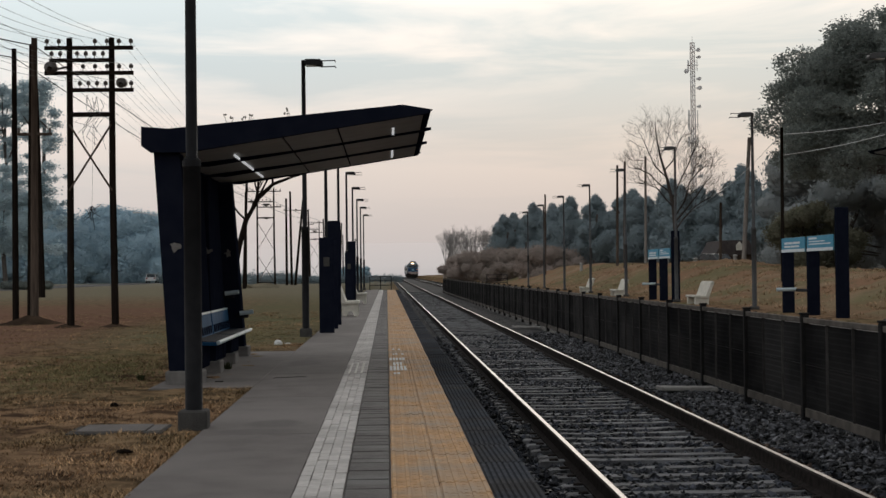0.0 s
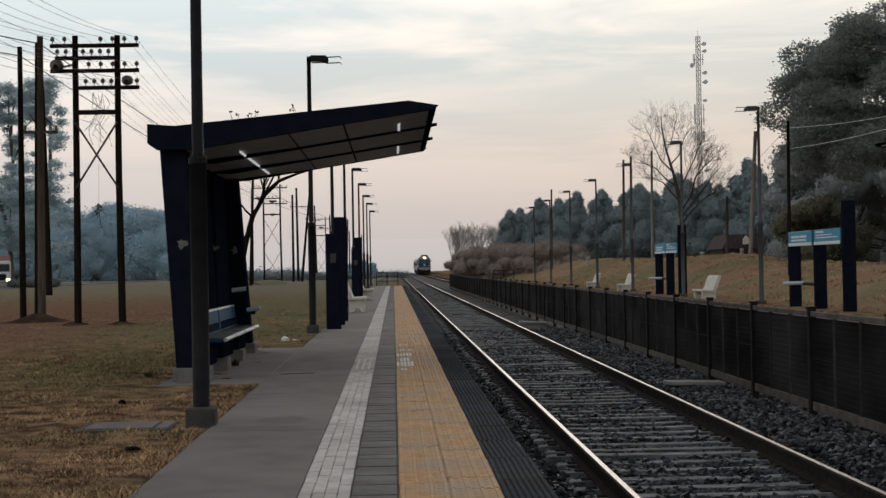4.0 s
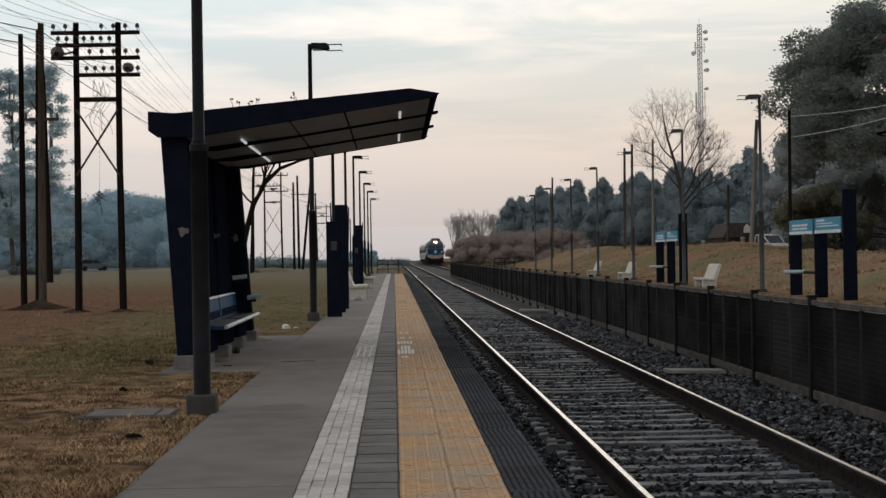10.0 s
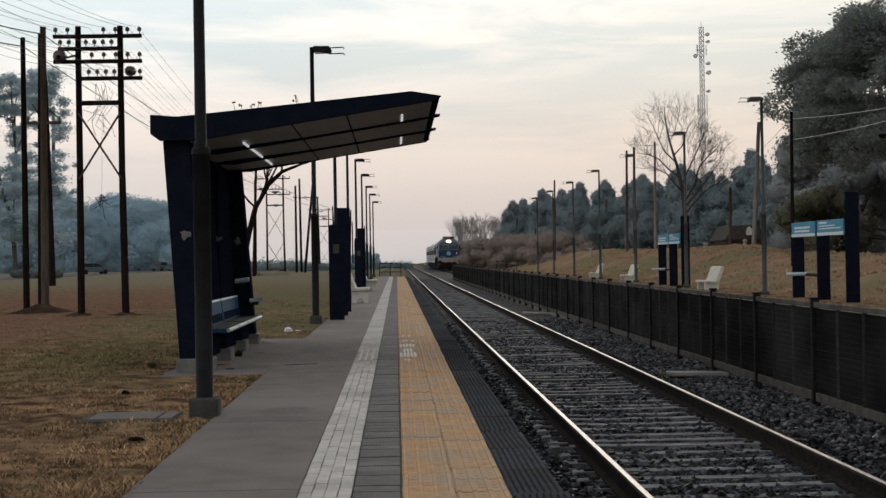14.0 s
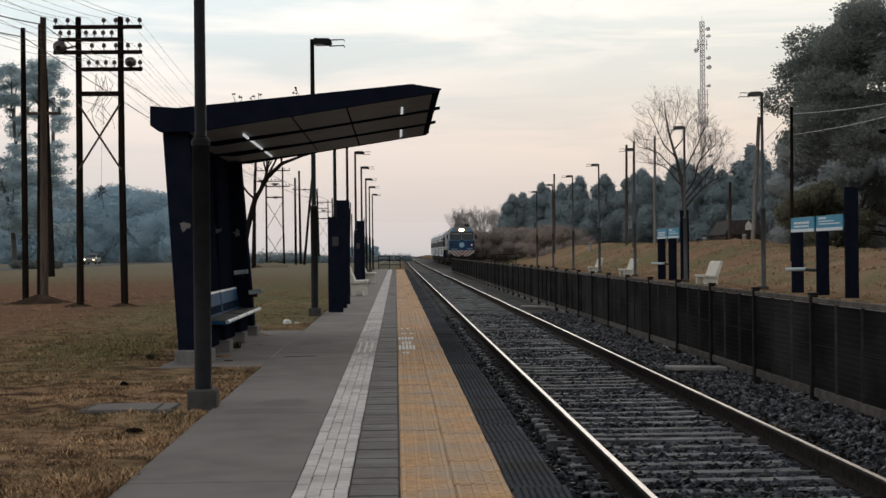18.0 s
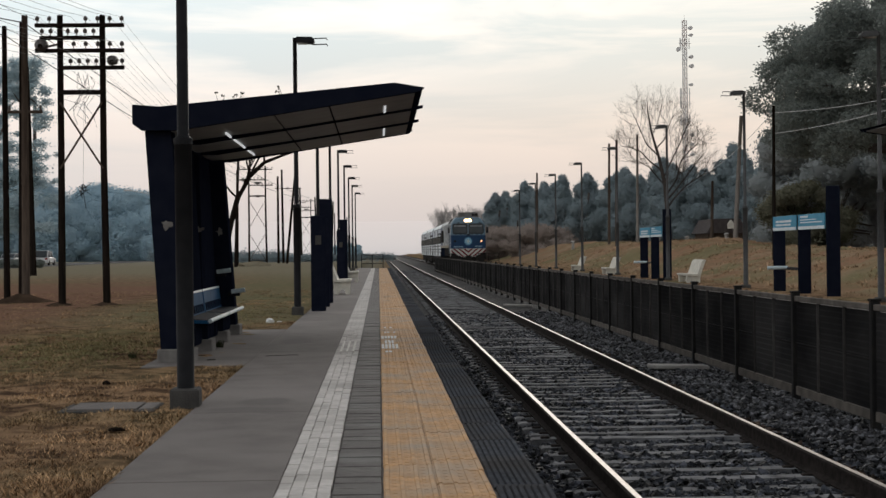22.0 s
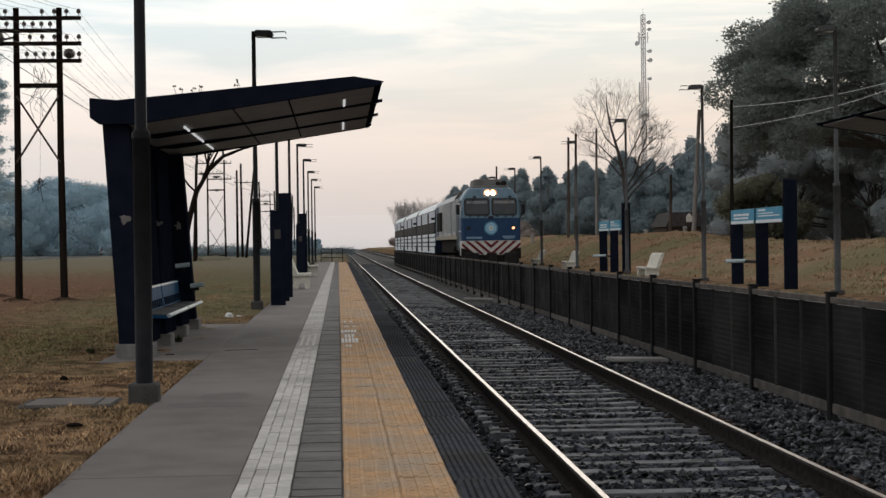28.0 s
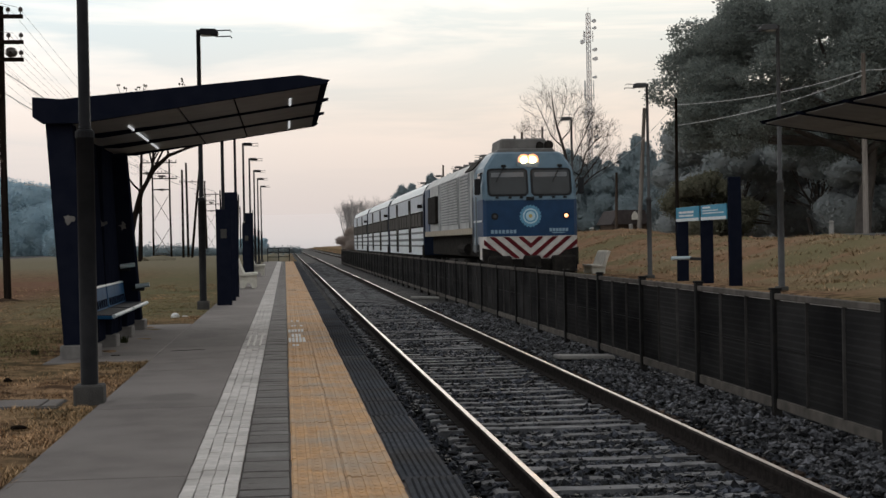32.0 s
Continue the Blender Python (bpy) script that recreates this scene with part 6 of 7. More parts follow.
# distance: a plain glowing wall, pale mist painted into its emission, where land and sky meet
def make_backdrop():
    m = bpy.data.materials.new("mist")
    m.use_nodes = True
    nt = m.node_tree
    b = nt.nodes["Principled BSDF"]
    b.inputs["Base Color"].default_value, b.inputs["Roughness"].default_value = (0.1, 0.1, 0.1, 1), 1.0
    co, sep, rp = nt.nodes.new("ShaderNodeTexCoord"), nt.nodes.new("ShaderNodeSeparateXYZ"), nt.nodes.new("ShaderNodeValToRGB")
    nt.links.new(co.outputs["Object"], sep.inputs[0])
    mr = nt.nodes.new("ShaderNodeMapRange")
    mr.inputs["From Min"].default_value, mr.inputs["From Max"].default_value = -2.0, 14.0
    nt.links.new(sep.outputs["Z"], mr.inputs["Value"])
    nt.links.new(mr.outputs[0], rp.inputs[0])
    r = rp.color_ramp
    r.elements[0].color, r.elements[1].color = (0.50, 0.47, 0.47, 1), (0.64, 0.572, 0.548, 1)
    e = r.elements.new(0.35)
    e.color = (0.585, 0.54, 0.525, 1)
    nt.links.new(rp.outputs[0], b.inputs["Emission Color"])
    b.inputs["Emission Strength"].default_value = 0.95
    M["mist"] = m
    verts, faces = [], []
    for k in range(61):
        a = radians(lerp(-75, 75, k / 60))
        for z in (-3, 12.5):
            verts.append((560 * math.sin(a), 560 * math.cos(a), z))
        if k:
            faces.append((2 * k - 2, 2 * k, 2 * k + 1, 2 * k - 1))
    structure("backdrop", raw("backdrop", verts, faces, "mist"), None, "glowing backdrop band painted as pale mist where land meets sky", "backdrop")


make_backdrop()

# ---- small things ----
t = thing("inspection_cover", "weathered concrete inspection cover let into the grass", "cover", pose(-2.29, 12.64, -0.012))
part("frame", box((-0.40, -0.33, -0.1), (0.40, 0.33, 0.006), 0.01), "footing", t)
part("hatch", box((0.265, -0.25, 0.0), (0.38, 0.25, 0.016), 0.006), "concrete", t, "narrow concrete strip beside the lid")
part("lid", box((-0.32, -0.27, 0.0), (0.25, 0.27, 0.020), 0.006), "concrete", t, "grey concrete lid")
rg = random.Random(5)


def scrap(name, m, size, mat, label, category):
    bm = bmesh.new()
    bmesh.ops.create_icosphere(bm, subdivisions=2, radius=1.0)
    for v in bm.verts:
        v.co = Vector((v.co.x * size[0], v.co.y * size[1], max(v.co.z, -0.4) * size[2])) * (1 + 0.45 * noise.noise(v.co * 2.3 + Vector((size[0] * 9, 0, 0))))
    ob = tagged(new(name, mesh_of(bm, mat)), label, category)
    ob.matrix_basis = m
    return ob


scrap("plastic_bag", pose(-2.0, 27.0, 0.03), (0.075, 0.065, 0.06), "tube", "crumpled white plastic bag on the grass", "litter")
scrap("paper_scrap", pose(-1.86, 27.5, 0.0), (0.05, 0.05, 0.012), "tube", "flat scrap of white paper on the grass", "litter")
scrap("earth_clod", pose(-1.95, 10.95, 0.0), (0.06, 0.07, 0.02), "wood_pole", "dark clod of earth at the paving's edge", "earth")
scrap("earth_clod", pose(-2.75, 14.9, 0.0), (0.04, 0.04, 0.03), "wood_pole", "small dark clod of earth on the grass", "earth")
def make_weed(m):
    rg = random.Random(3)
    bm = bmesh.new()
    for i in range(70):
        a, h, w = rg.random() * 6.283, rg.uniform(0.06, 0.19), rg.uniform(0.008, 0.02)
        x, y, d = rg.gauss(0, 0.05), rg.gauss(0, 0.06), rg.uniform(0.03, 0.12)
        c, s = math.cos(a), math.sin(a)
        bm.faces.new([bm.verts.new(p) for p in ((x - s * w, y + c * w, -0.02), (x + s * w, y - c * w, -0.02), (x + c * d * 0.6 + s * w, y + s * d * 0.6 - c * w, h * 0.7), (x + c * d, y + s * d, h))])
    tagged(new("weed_tuft", mesh_of(bm, "weed_green")), "dark green weed growing at the shelter's foot", "weed").matrix_basis = m


def make_sprig(m, seed):
    rg = random.Random(seed)
    bm = bmesh.new()
    for i in range(2):
        p = Vector((rg.gauss(0, 0.05), rg.gauss(0, 0.03), -0.02))
        q = p + Vector((rg.gauss(0, 0.05), 0, rg.uniform(0.05, 0.13)))
        tube([p, p.lerp(q, 0.5) + Vector((rg.gauss(0, 0.012), 0, 0)), q], [0.004, 0.003, 0.002], 4, bm)
        for k in range(3):
            c = q + Vector((rg.gauss(0, 0.02), rg.gauss(0, 0.01), rg.gauss(0, 0.015)))
            bm.faces.new([bm.verts.new(c + Vector(v)) for v in ((-0.014, 0, 0), (0, 0.004, -0.012), (0.014, 0, 0.002), (0.002, -0.004, 0.013))])
    tagged(new("dry_sprig", mesh_of(bm, "weed_green")), "dry weed sprig growing on the shelter roof", "weed").matrix_basis = m


M["green_blade"] = material("green_blade", (0.20, 0.185, 0.095), (0.26, 0.22, 0.11), 1.5, 0.9, island=0.35, spec=0.05, space="World")
M["weed_green"] = material("weed_green", (0.05, 0.058, 0.028), (0.035, 0.04, 0.02), 8.0, 0.85, spec=0.05)
make_weed(pose(-2.24, 20.4, -0.02) @ Matrix.Scale(0.7, 4))
make_weed(pose(-3.13, 18.75, -0.02) @ Matrix.Scale(0.45, 4))
for x, k in ((0.76, 1), (0.90, 2), (1.50, 4)):
    make_sprig(SHELTER @ pose(x, 0.12, lerp(3.035, 3.30, (x - 0.08) / 2.78)), k)


def heap(m, r, h, seed, label):
    """A low heap that runs out flat at its rim."""
    rings, n = 9, 26
    verts = [(0, 0, h)]
    for i in range(1, rings + 1):
        u = i / rings
        for k in range(n):
            a = 2 * math.pi * k / n
            q = 1 + 0.22 * noise.noise(Vector((math.cos(a) * 1.3, math.sin(a) * 1.3, seed)))
            z = h * (1 - u * u) ** 2 * (1 + 0.5 * noise.noise(Vector((math.cos(a) * u * 3, math.sin(a) * u * 3, seed + 5))))
            verts.append((r * u * q * math.cos(a), r * 1.3 * u * q * math.sin(a), z - 0.03 * u))
    faces = [(0, 1 + k, 1 + (k + 1) % n) for k in range(n)]
    for i in range(rings - 1):
        b = 1 + i * n
        faces += [(b + k, b + n + k, b + n + (k + 1) % n, b + (k + 1) % n) for k in range(n)]
    ob = tagged(new("earth_mound", raw("earth_mound", verts, faces, "earth", True)), label, "earth")
    ob.matrix_basis = m


heap(pose(-9.85, 41.2, 0.0), 1.0, 0.2, 1, "heap of dark bare earth round the wooden poles")
heap(pose(-8.25, 38.3, 0.0), 0.45, 0.07, 2, "low patch of dark earth at a pole's foot")
heap(pose(-7.05, 38.3, 0.0), 0.45, 0.07, 3, "low patch of dark earth at a pole's foot")
scrap("grass_mound", pose(-11.6, 139, -0.1), (1.5, 1.3, 0.6), "grass", "low grassy mound under the telegraph pole", "mound")
for x, y, w, r in ((4.35, 21.3, 0.85, 8), (4.3, 45.5, 0.9, -6)):
    t = tagged(new("concrete_slab", mesh_of(box((-w / 2, -0.16, 0), (w / 2, 0.16, 0.06), 0.012), "concrete_pale")), "pale broken concrete slab lying on the ballast", "slab")
    t.matrix_basis = pose(x, y, SLEEPER_TOP + 0.03, 0, 2, r)


def make_railing(m, w, h, label):
    t = thing("railing", label, "railing", m)
    for x in np.linspace(0, w, 3):
        part("post", tube([(x, 0, -0.3), (x, 0, h)], 0.03, 8), "dark_steel", t)
    for z in (h * 0.35, h * 0.68, h):
        part("rail", tube([(0, 0, z), (w, 0, z)], 0.026, 8), "dark_steel", t)
    return t


make_railing(pose(-1.3, 111.0, 0), 1.62, 1.0, "dark tubular railing across the platform's end")
make_railing(pose(8.3, 122.0, 0), 1.7, 1.0, "dark tubular railing at the far platform's end")
for x, y in ((20.1, 95), (22.7, 95), (18.4, 96), (27.0, 70.5), (17.0, 128)):
    top = max(0.3, 1.98 - bank(x, y))
    t = tagged(new("marker_post", mesh_of(tube([(0, 0, -0.2), (0, 0, top - 0.12), (0, 0, top - 0.1), (0, 0, top)], [0.13, 0.13, 0.19, 0.07], 8), "concrete_pale")), "small white-painted marker post on the bank", "marker post")
    t.matrix_basis = pose(x, y, bank(x, y))

t = thing("bungalow", "low dark-roofed bungalow among the pines", "house", pose(34.6, 148, 0.6))
part("wall", box((-1.8, -3, -0.5), (1.8, 3, 2.1), 0.02), "pale_pole", t, "brown wall")
part("roof", extrude([(-2.1, 2.05), (2.1, 2.05), (1.3, 3.5), (-1.3, 3.5)], "y", -3.6, 3.6, bevel=0.03), "roof_tile", t, "dark red-brown hipped roof")
part("dormer", extrude([(0.0, 2.5), (0.75, 2.5), (0.75, 2.85), (0.3, 3.4), (0.0, 3.0)], "y", -3.9, -3.2, bevel=0.02), "white_bench", t, "small white dormer")
for x in (-1.5, 0.3):
    w = part("window", box((x, -3.05, 0.5), (x + 1.1, -2.98, 1.5), 0.01), "window_dark", t)
    part("window_frame", box((x - 0.08, -3.07, 0.42), (x + 1.18, -3.02, 0.5), 0.0), "white_bench", w)

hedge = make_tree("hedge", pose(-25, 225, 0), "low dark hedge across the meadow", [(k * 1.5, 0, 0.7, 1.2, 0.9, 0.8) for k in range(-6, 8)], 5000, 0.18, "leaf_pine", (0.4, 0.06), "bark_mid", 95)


make_tree("hedge", pose(-36.4, 150, -0.05), "low dark clipped hedge beside the road", [(k * 0.7, 0, 0.45, 0.65, 0.5, 0.5) for k in range(-3, 4)], 9000, 0.07, "leaf_dark", (0.3, 0.05), "bark_mid", 97, loose=0.15, hug=0.6, core=0.75)
for x, y in ((-10.5, 190), (-14.5, 205), (-6.0, 230), (-20.0, 215)):
    copy_thing(hedge, pose(x, y, -0.2, 0, 0, 8) @ Matrix.Scale(0.75, 4))
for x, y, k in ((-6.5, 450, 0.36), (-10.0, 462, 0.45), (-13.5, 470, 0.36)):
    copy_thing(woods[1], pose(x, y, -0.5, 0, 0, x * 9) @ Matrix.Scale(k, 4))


def make_street_light(m):
    t = thing("road_lamp", "thin road lamp with a long curved arm", "street lamp", m)
    part("pole", tube([(0, 0, -0.2), (0, 0, 7.0)], [0.1, 0.07], 8), "tower_steel", t)
    part("arm", tube([(0, 0, 7.0), (-0.6, 0, 7.7), (-2.6, 0, 8.1)], [0.06, 0.05, 0.045], 6), "tower_steel", t)
    part("head", box((-3.4, -0.16, 8.04), (-2.5, 0.16, 8.2), 0.04), "tower_steel", t)


make_street_light(pose(-24.0, 160, 0))


# ---- grass blades near the camera ----
def make_tufts():
    rg = np.random.default_rng(9)
    n = 300000
    y = 6.6 + 44 * rg.random(n) ** 1.9
    x = -1.575 - (0.31 * y + 0.6) * rg.random(n) ** 1.15
    keep = ~((x > -2.78) & (y > 17.0) & (y < 25.0)) & ~((x > -2.62) & (x < -1.96) & (y > 12.38) & (y < 12.92))
    x, y = x[keep], y[keep]
    clump = np.array([noise.noise(Vector((a * 1.4, b * 0.9, 7.0))) for a, b in zip(x, y)])
    fine = np.array([noise.noise(Vector((a * 5.0, b * 3.2, 1.0))) for a, b in zip(x, y)])
    keep = rg.random(len(x)) < 0.45 + 0.7 * clump + 0.8 * fine
    x, y, clump = x[keep], y[keep], clump[keep]
    n = len(x)
    h = rg.uniform(0.007, 0.030, n) * (1 + 1.5 * clump)
    a = rg.random(n) * 6.283
    d = rg.uniform(0.6, 3.0, n) * h
    w = rg.uniform(0.003, 0.008, n)
    z = np.array([ground_z(p, q) for p, q in zip(x, y)])
    dx, dy = np.cos(a), np.sin(a)
    v = np.stack([np.stack([x - dy * w, y + dx * w, z - 0.01], 1), np.stack([x + dy * w, y - dx * w, z - 0.01], 1), np.stack([x + dx * d, y + dy * d, z + h], 1)], 1).reshape(-1, 3)
    me = raw("grass_blades", v.tolist(), np.arange(3 * n).reshape(-1, 3).tolist(), "straw")
    tagged(new("grass_blades", me), "short dry straw-coloured grass blades", "grass", kind="stuff")


M["straw"] = material("straw", (0.46, 0.295, 0.165), (0.17, 0.105, 0.060), 1.2, 0.9, island=0.8, spec=0.1, space="World", col3=(0.10, 0.09, 0.042), scale3=0.22)
make_tufts()


def make_bank_tufts():
    """Rough dry grass on the bank across the tracks."""
    rg = np.random.default_rng(29)
    n = 110000
    y = 32 + 100 * rg.random(n) ** 1.25
    x = 11.9 + 13.5 * rg.random(n)
    clump = np.array([noise.noise(Vector((a * 0.8, b * 0.55, 3.0))) for a, b in zip(x, y)])
    keep = rg.random(n) < 0.25 + 1.6 * clump
    x, y = x[keep], y[keep]
    n = len(x)
    h, a, w = rg.uniform(0.02, 0.10, n), rg.random(n) * 6.283, rg.uniform(0.010, 0.035, n)
    d = rg.uniform(0.4, 2.2, n) * h
    z = np.array([bank(p, q) for p, q in zip(x, y)])
    dx, dy = np.cos(a), np.sin(a)
    v = np.stack([np.stack([x - dy * w, y + dx * w, z - 0.03], 1), np.stack([x + dy * w, y - dx * w, z - 0.03], 1), np.stack([x + dx * d, y + dy * d, z + h], 1)], 1).reshape(-1, 3)
    tagged(new("bank_grass", raw("bank_grass", v.tolist(), np.arange(3 * n).reshape(-1, 3).tolist(), "bank_straw")), "rough dry straw-coloured grass on the bank", "grass", kind="stuff")


M["bank_straw"] = material("bank_straw", (0.43, 0.293, 0.185), (0.29, 0.187, 0.118), 0.35, 0.9, island=0.5, spec=0.0, space="World", col3=(0.22, 0.185, 0.11), scale3=0.12)
make_bank_tufts()


def make_green_patch():
    """Greener grass in the lee of the shelter and along the apron."""
    rg = np.random.default_rng(19)
    n = 13000
    u = rg.normal(size=(n, 2))
    x, y = -4.2 + 0.6 * u[:, 0] - 0.12 * u[:, 1], 20.6 + 1.4 * u[:, 1]
    k = n // 3
    x[:k], y[:k] = -3.4 + 0.9 * u[:k, 0], 31.5 + 4.5 * u[:k, 1]
    keep = ((x < -2.85) | (y > 25.2)) & (x < -1.62)
    x, y = x[keep], y[keep]
    n = len(x)
    h, a, w = rg.uniform(0.012, 0.038, n), rg.random(n) * 6.283, rg.uniform(0.006, 0.014, n)
    d = rg.uniform(0.5, 2.0, n) * h
    z = np.array([ground_z(p, q) for p, q in zip(x, y)])
    dx, dy = np.cos(a), np.sin(a)
    v = np.stack([np.stack([x - dy * w, y + dx * w, z - 0.01], 1), np.stack([x + dy * w, y - dx * w, z - 0.01], 1), np.stack([x + dx * d, y + dy * d, z + h], 1)], 1).reshape(-1, 3)
    tagged(new("green_grass", raw("green_grass", v.tolist(), np.arange(3 * n).reshape(-1, 3).tolist(), "green_blade")), "patch of short green grass beside the shelter", "grass", kind="stuff")


make_green_patch()

# cracks in the paving
for pts in (((-1.42, 18.42), (-1.33, 18.5), (-1.24, 18.47), (-1.15, 18.55), (-1.02, 18.52)), ((-2.4, 18.7), (-2.28, 18.73), (-2.2, 18.7)), ((-2.1, 17.95), (-2.0, 17.97))):
    bm = bmesh.new()
    for p, q in zip(pts, pts[1:]):
        tube([(*p, 0.0), (*q, 0.0)], 0.006, 4, bm)
    tagged(new("crack", mesh_of(bm, "under_black")), "thin dark crack across the concrete paving", "crack")


# ---- pieces of the pavement and the track ----
EDGE_SLAB = bpy.data.objects["platform_edge_slab"]


def strip_pieces(name, y0, y1, pitch, xs, dy, mesh_at, objects_to, seed, label, wobble=0.0):
    """Pieces in rows along the platform: objects near the camera, the rest joined."""
    rg = random.Random(seed)
    far_v, far_f = [], []
    cells = [mesh_at(i) for i in range(len(xs))]
    first = True
    y = y0
    while y < y1:
        for i, x in enumerate(xs):
            off = dy[i % len(dy)]
            z = rg.gauss(0, 0.0016)
            if 6.5 < y < objects_to:
                part(name, cells[i], None, EDGE_SLAB, label if first else "", pose(x + rg.gauss(0, wobble), y + off, z, rg.gauss(0, 0.3), rg.gauss(0, 0.3), rg.gauss(0, 0.45)))
                first = False
            else:
                k = len(far_v)
                far_v += [(v.co.x + x, v.co.y + y + off, v.co.z + z) for v in cells[i].vertices]
                far_f += [tuple(q + k for q in p.vertices) for p in cells[i].polygons]
        y += pitch
    if far_v:
        me = raw(name, far_v, far_f, cells[0].materials[0].name)
        o = part(name, me, None, EDGE_SLAB)
        tagged(o, kind="stuff")


def block(w, l, z0, z1, mat, bev=0.004):
    """A bevel-topped block from (0, 0)."""
    v = [(0, 0, z0), (w, 0, z0), (w, l, z0), (0, l, z0), (bev, bev, z1), (w - bev, bev, z1), (w - bev, l - bev, z1), (bev, l - bev, z1)]
    f = [(4, 5, 6, 7), (0, 1, 5, 4), (1, 2, 6, 5), (2, 3, 7, 6), (3, 0, 4, 7)]
    return raw(mat, v, f, mat)


strip_pieces("white_tile", 6.6 - 52 * 0.24, P_END, 0.24, [X_WHITE[0] + 0.0745 * i for i in range(4)], (0.0, 0.07, 0.03, 0.11), lambda i: block(0.0736, 0.2375, -0.005, 0.003, "white_tile", 0.003), 24.0, 1, "small white paving block", 0.0008)
strip_pieces("rubber_plank", 6.6 - 61 * 0.205, P_END, 0.205, [X_RUBBER[0]], (0.0,), lambda i: block(0.274, 0.196, -0.02, 0.003, "rubber_plank", 0.007), 32.0, 2, "dark grey ribbed rubber plank")


def yellow_mesh(i):
    w, l = 0.2965, 0.4575
    v, f = [], []

    def cell(x0, x1, a, b, z1, bev=0.004):
        k = len(v)
        v.extend([(x0, a, -0.012), (x1, a, -0.012), (x1, b, -0.012), (x0, b, -0.012), (x0 + bev, a + bev, z1), (x1 - bev, a + bev, z1), (x1 - bev, b - bev, z1), (x0 + bev, b - bev, z1)])
        f.extend([(k + 4, k + 5, k + 6, k + 7), (k, k + 1, k + 5, k + 4), (k + 1, k + 2, k + 6, k + 5), (k + 2, k + 3, k + 7, k + 6), (k + 3, k, k + 4, k + 7)])

    cell(0, w, 0, l, -0.002, 0.001)
    cols = 7
    for c in range(cols):
        x0, x1 = c * w / cols + 0.002, (c + 1) * w / cols - 0.002
        if c % 2:
            for q in range(4):
                cell(x0 + 0.004, x1 - 0.004, (q + 0.12) * l / 4, (q + 0.88) * l / 4, 0.0005, 0.004)
        else:
            cell(x0, x1, 0.001, l - 0.001, 0.0055, 0.009)
    return raw("yellow_tile", v, f, "yellow_tile")


strip_pieces("yellow_tile", 6.6 - 27 * 0.458, P_END, 0.458, [X_YELLOW[0], X_YELLOW[0] + 0.2975], (0.0, 0.21), yellow_mesh, 62.0, 3, "worn yellow tactile tile with raised bars")


def rib_mesh(i):
    v, f = [], []
    w, l, n = 0.297, 0.994, 8
    for c in range(n):
        x0, x1 = c * w / n, (c + 1) * w / n
        k = len(v)
        for y in (0, l):
            v.extend([(x0 + 0.001, y, -0.008), (x0 + 0.009, y, 0.006), (x1 - 0.009, y, 0.006), (x1 - 0.001, y, -0.008)])
        f.extend([(k, k + 1, k + 5, k + 4), (k + 1, k + 2, k + 6, k + 5), (k + 2, k + 3, k + 7, k + 6), (k, k + 3, k + 2, k + 1)])
    k = len(v)
    v.extend([(0, 0, -0.009), (w, 0, -0.009), (w, l, -0.009), (0, l, -0.009)])
    f.append((k, k + 1, k + 2, k + 3))
    return raw("edge_rubber", v, f, "edge_rubber")


strip_pieces("edge_rib_mat", -6.0, P_END, 1.0, [X_RIB[0]], (0.0,), rib_mesh, 111.0, 4, "dark ribbed rubber edge mat")

# worn white paint on a few bars of the strips
M["white_paint"] = material("white_paint", (0.66, 0.65, 0.62), (0.45, 0.42, 0.36), 30.0, 0.6, space="World")
for y0, y1, cs in ((18.75, 19.0, (1, 2)), (19.45, 20.35, (0, 1, 2, 3, 4)), (20.5, 21.2, (1, 2, 3)), (21.7, 22.3, (0, 1, 2, 3, 4)), (23.2, 23.45, (1, 2, 4)), (24.6, 24.9, (1, 3))):
    for c in cs:
        x = X_YELLOW[0] + 0.012 + c * 0.0475
        part("painted_bar", block(0.036, y1 - y0, 0.004, 0.0095, "white_paint", 0.003), None, EDGE_SLAB, "", pose(x, y0, 0))
for c in range(3):
    part("painted_bar", block(0.03, 2.2, 0.003, 0.008, "white_paint", 0.003), None, EDGE_SLAB, "", pose(X_WHITE[0] + 0.05 + c * 0.08, 19.0, 0))


def make_sleepers():
    prof = [(-1.12, -0.2), (1.12, -0.2), (1.12, -0.012), (1.10, 0.0), (0.6, 0.004), (0.5, 0.0), (-0.5, 0.0), (-0.6, 0.004), (-1.10, 0.0), (-1.12, -0.012)]
    me = mesh_of(extrude(prof, "y", -0.085, 0.085), "sleeper")
    clip = mesh_of(box((-0.045, -0.035, -0.01), (0.045, 0.035, 0.02), 0.012), "rail_side")
    rg = random.Random(2)
    for k in range(-24, 270):
        s = part("sleeper", me, None, TRACK, "", pose(rg.gauss(0, 0.012), 11.36 + (k - 10) * 0.48 + rg.gauss(0, 0.012), SLEEPER_TOP - RAIL_Z + rg.gauss(0, 0.006), 0, 0, rg.gauss(0, 0.5)))
        if -4 < k < 60:
            for x in (-0.98, -0.76, 0.76, 0.98):
                part("rail_clip", clip, None, s, "", pose(x, 0, 0))


make_sleepers()


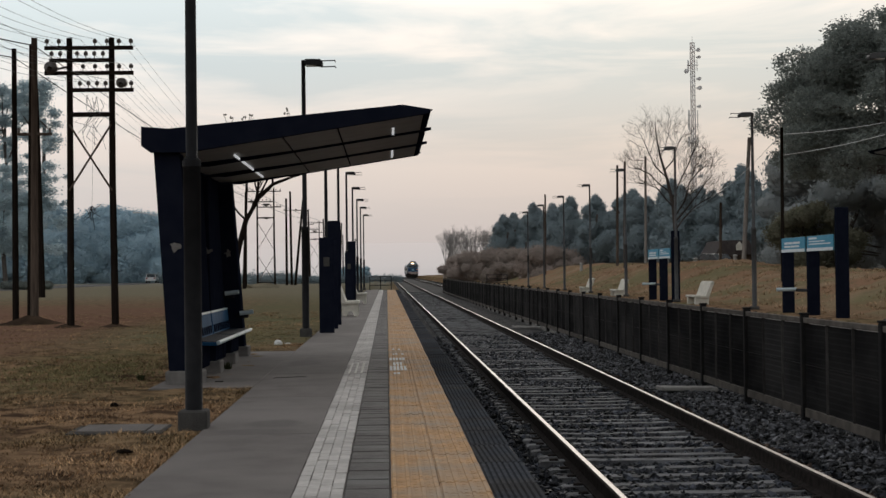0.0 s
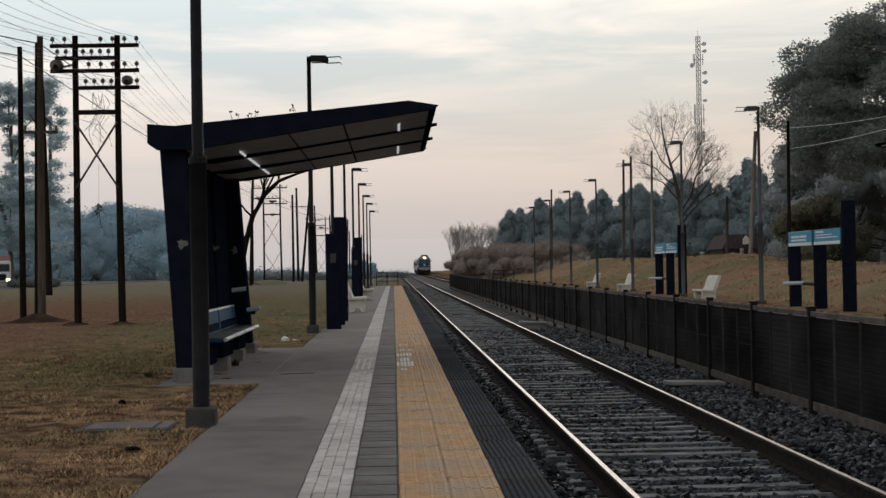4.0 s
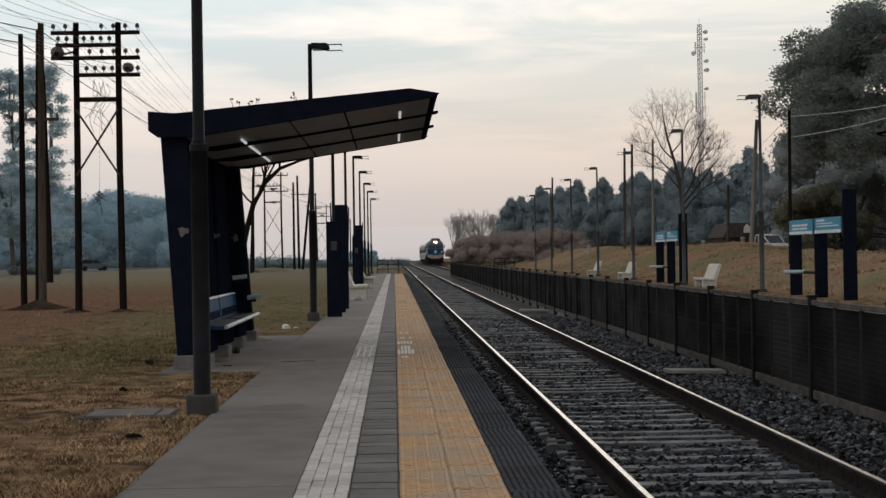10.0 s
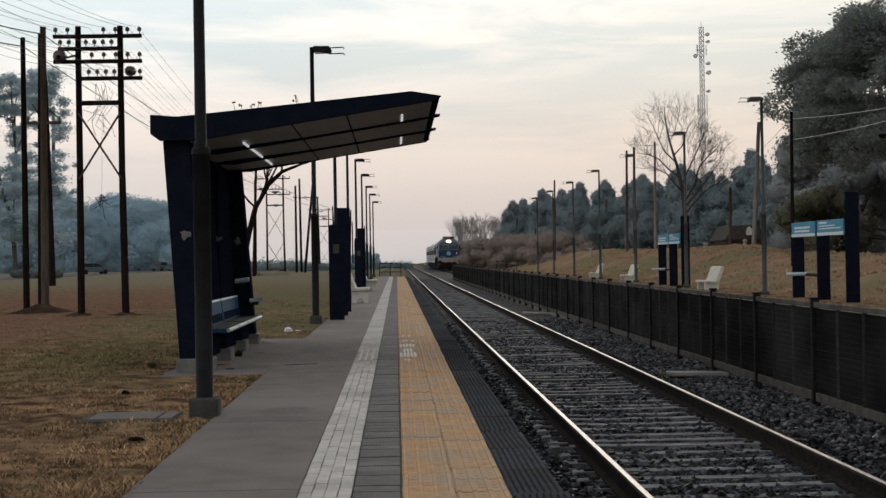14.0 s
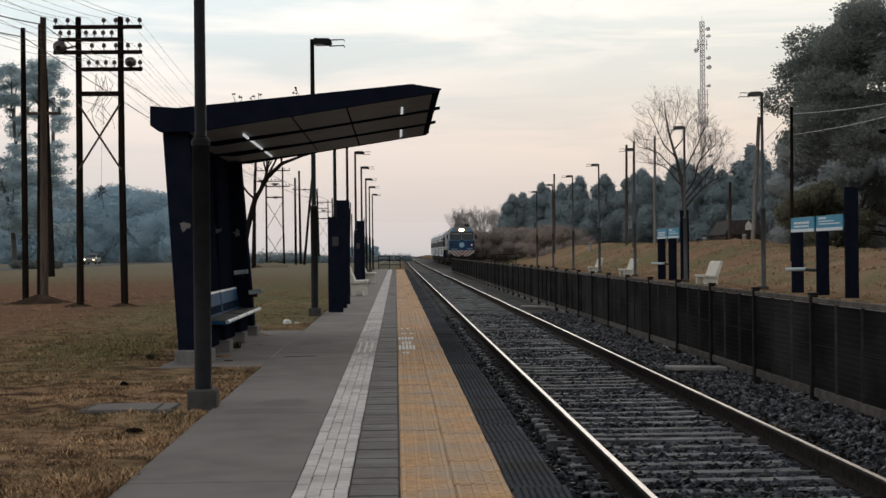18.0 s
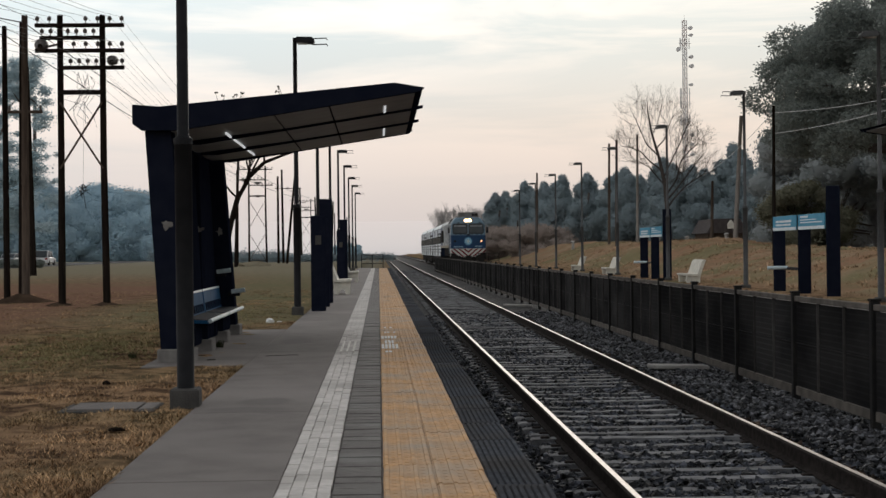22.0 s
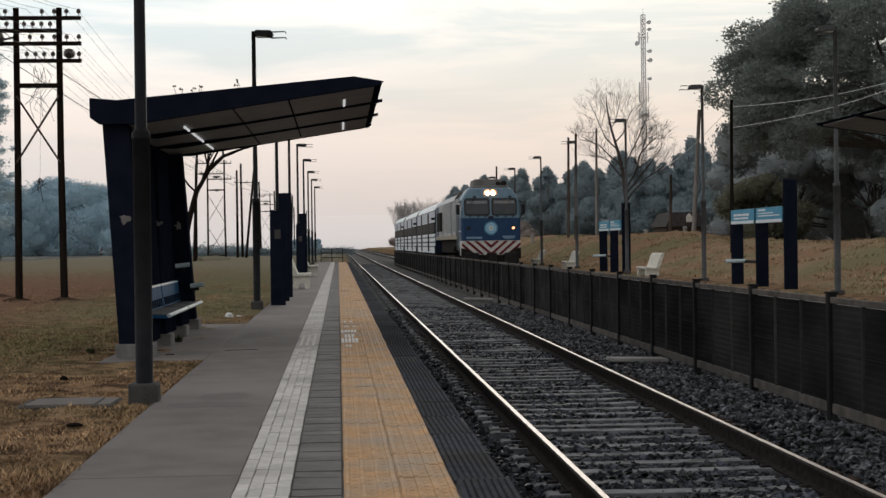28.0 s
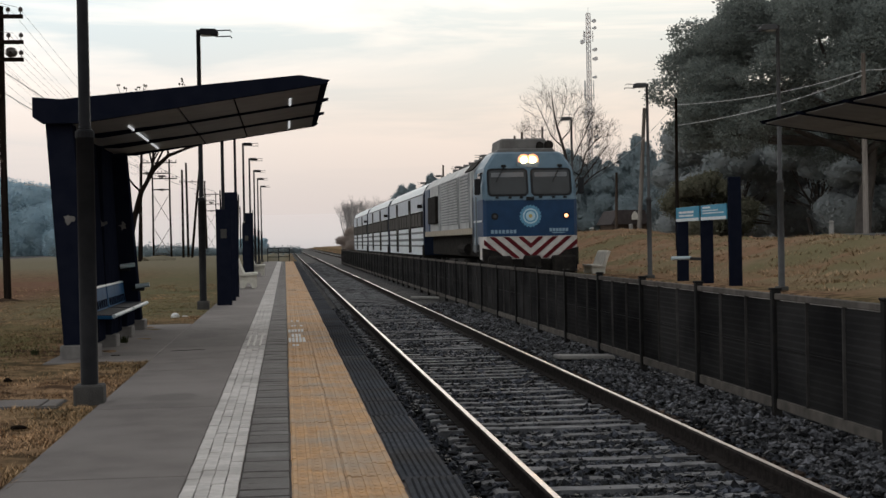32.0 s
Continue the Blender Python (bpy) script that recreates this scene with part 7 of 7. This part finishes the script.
def motions():
    walk(LOCO, [(t, pose(TRACK_TWO, y, RAIL_Z)) for t, y in TRAIN])
    for k, c in enumerate(COACHES):
        walk(c, [(t, pose(TRACK_TWO, y + 18.9 + COACH_PITCH * k, RAIL_Z)) for t, y in TRAIN])

    def drive(car, rows, x, z, away, height=None, turn=0):
        """Rows of seconds and distance along a road that runs beside the railway."""
        walk(car, [(t, pose(x, y, (height(y) if height else z) + 0.03, 0, 0, 180 if away else turn)) for t, y in rows])

    lane_out, lane_in = ROAD_X + 1.9, ROAD_X - 1.9
    drive(CAR_A, [(0, 247), (1, 258), (2, 270), (10, 318), (32, 335)], lane_out, ROAD_Z, True)
    def join(car, rows):
        """A car that swings on to the road from the side turning; rows of seconds, distance and heading."""
        walk(car, [(t, pose(lane_out, y, ROAD_Z + 0.03, 0, 0, a)) for t, y, a in rows])

    join(CAR_D, [(0, 70, 180), (5, 100, 150), (6.3, 116, 130), (7, 150, 118), (8, 171, 112), (9, 180, 115), (10, 192, 120), (11, 202, 128), (12, 221, 140), (13, 232, 150), (14, 246, 160), (20, 310, 176), (32, 330, 180)])
    join(CAR_E, [(0, 55, 180), (10, 132, 150), (12, 161, 118), (13, 177, 115), (14, 191, 120), (17, 236, 152), (20, 290, 172), (32, 316, 180)])
    drive(CAR_F, [(0, 345), (13, 318), (14.5, 284), (15.5, 246), (17, 215), (18, 209), (19, 200), (20, 190), (21, 184), (22, 173), (23, 166), (26, 140), (32, 80)], lane_in, ROAD_Z, False)
    drive(CAR_G, [(0, 40), (15, 95), (19, 140), (20, 150), (21, 158), (22, 174), (23, 188), (24, 200), (24.5, 206), (26.5, 234), (27, 242), (28, 252), (32, 310)], lane_out, ROAD_Z, True)
    walk(TRUCK, [(t, pose(x, y, ROAD_Z + 0.03, 0, 0, r)) for t, x, y, r in ((0, -56, 164, 16), (2, -47, 162, 16), (3, -43.4, 161, 16), (6, -42.3, 158.5, 16), (7, -42.3, 156, 13), (8, -42.4, 151, 4), (9, -42.6, 143, 0), (14, -42.9, 100, 0), (32, -42.9, 62, 0))])

    def top(y):
        return 0.04 + max(bank(BANK_ROAD - 3, y), bank(BANK_ROAD, y), bank(BANK_ROAD + 3, y))
    drive(CAR_H, [(0, 126), (1, 113), (2, 100.5), (2.5, 95), (3, 88), (3.5, 84), (5, 66), (8, 40), (32, 24)], BANK_ROAD, 0, False, top, 24)
    drive(CAR_I, [(0, 240), (6, 166), (9, 124), (10, 111.5), (11, 101), (11.5, 95), (12, 88.5), (12.5, 85.5), (14, 66), (17, 36), (32, 26)], BANK_ROAD, 0, False, top, 24)


motions()
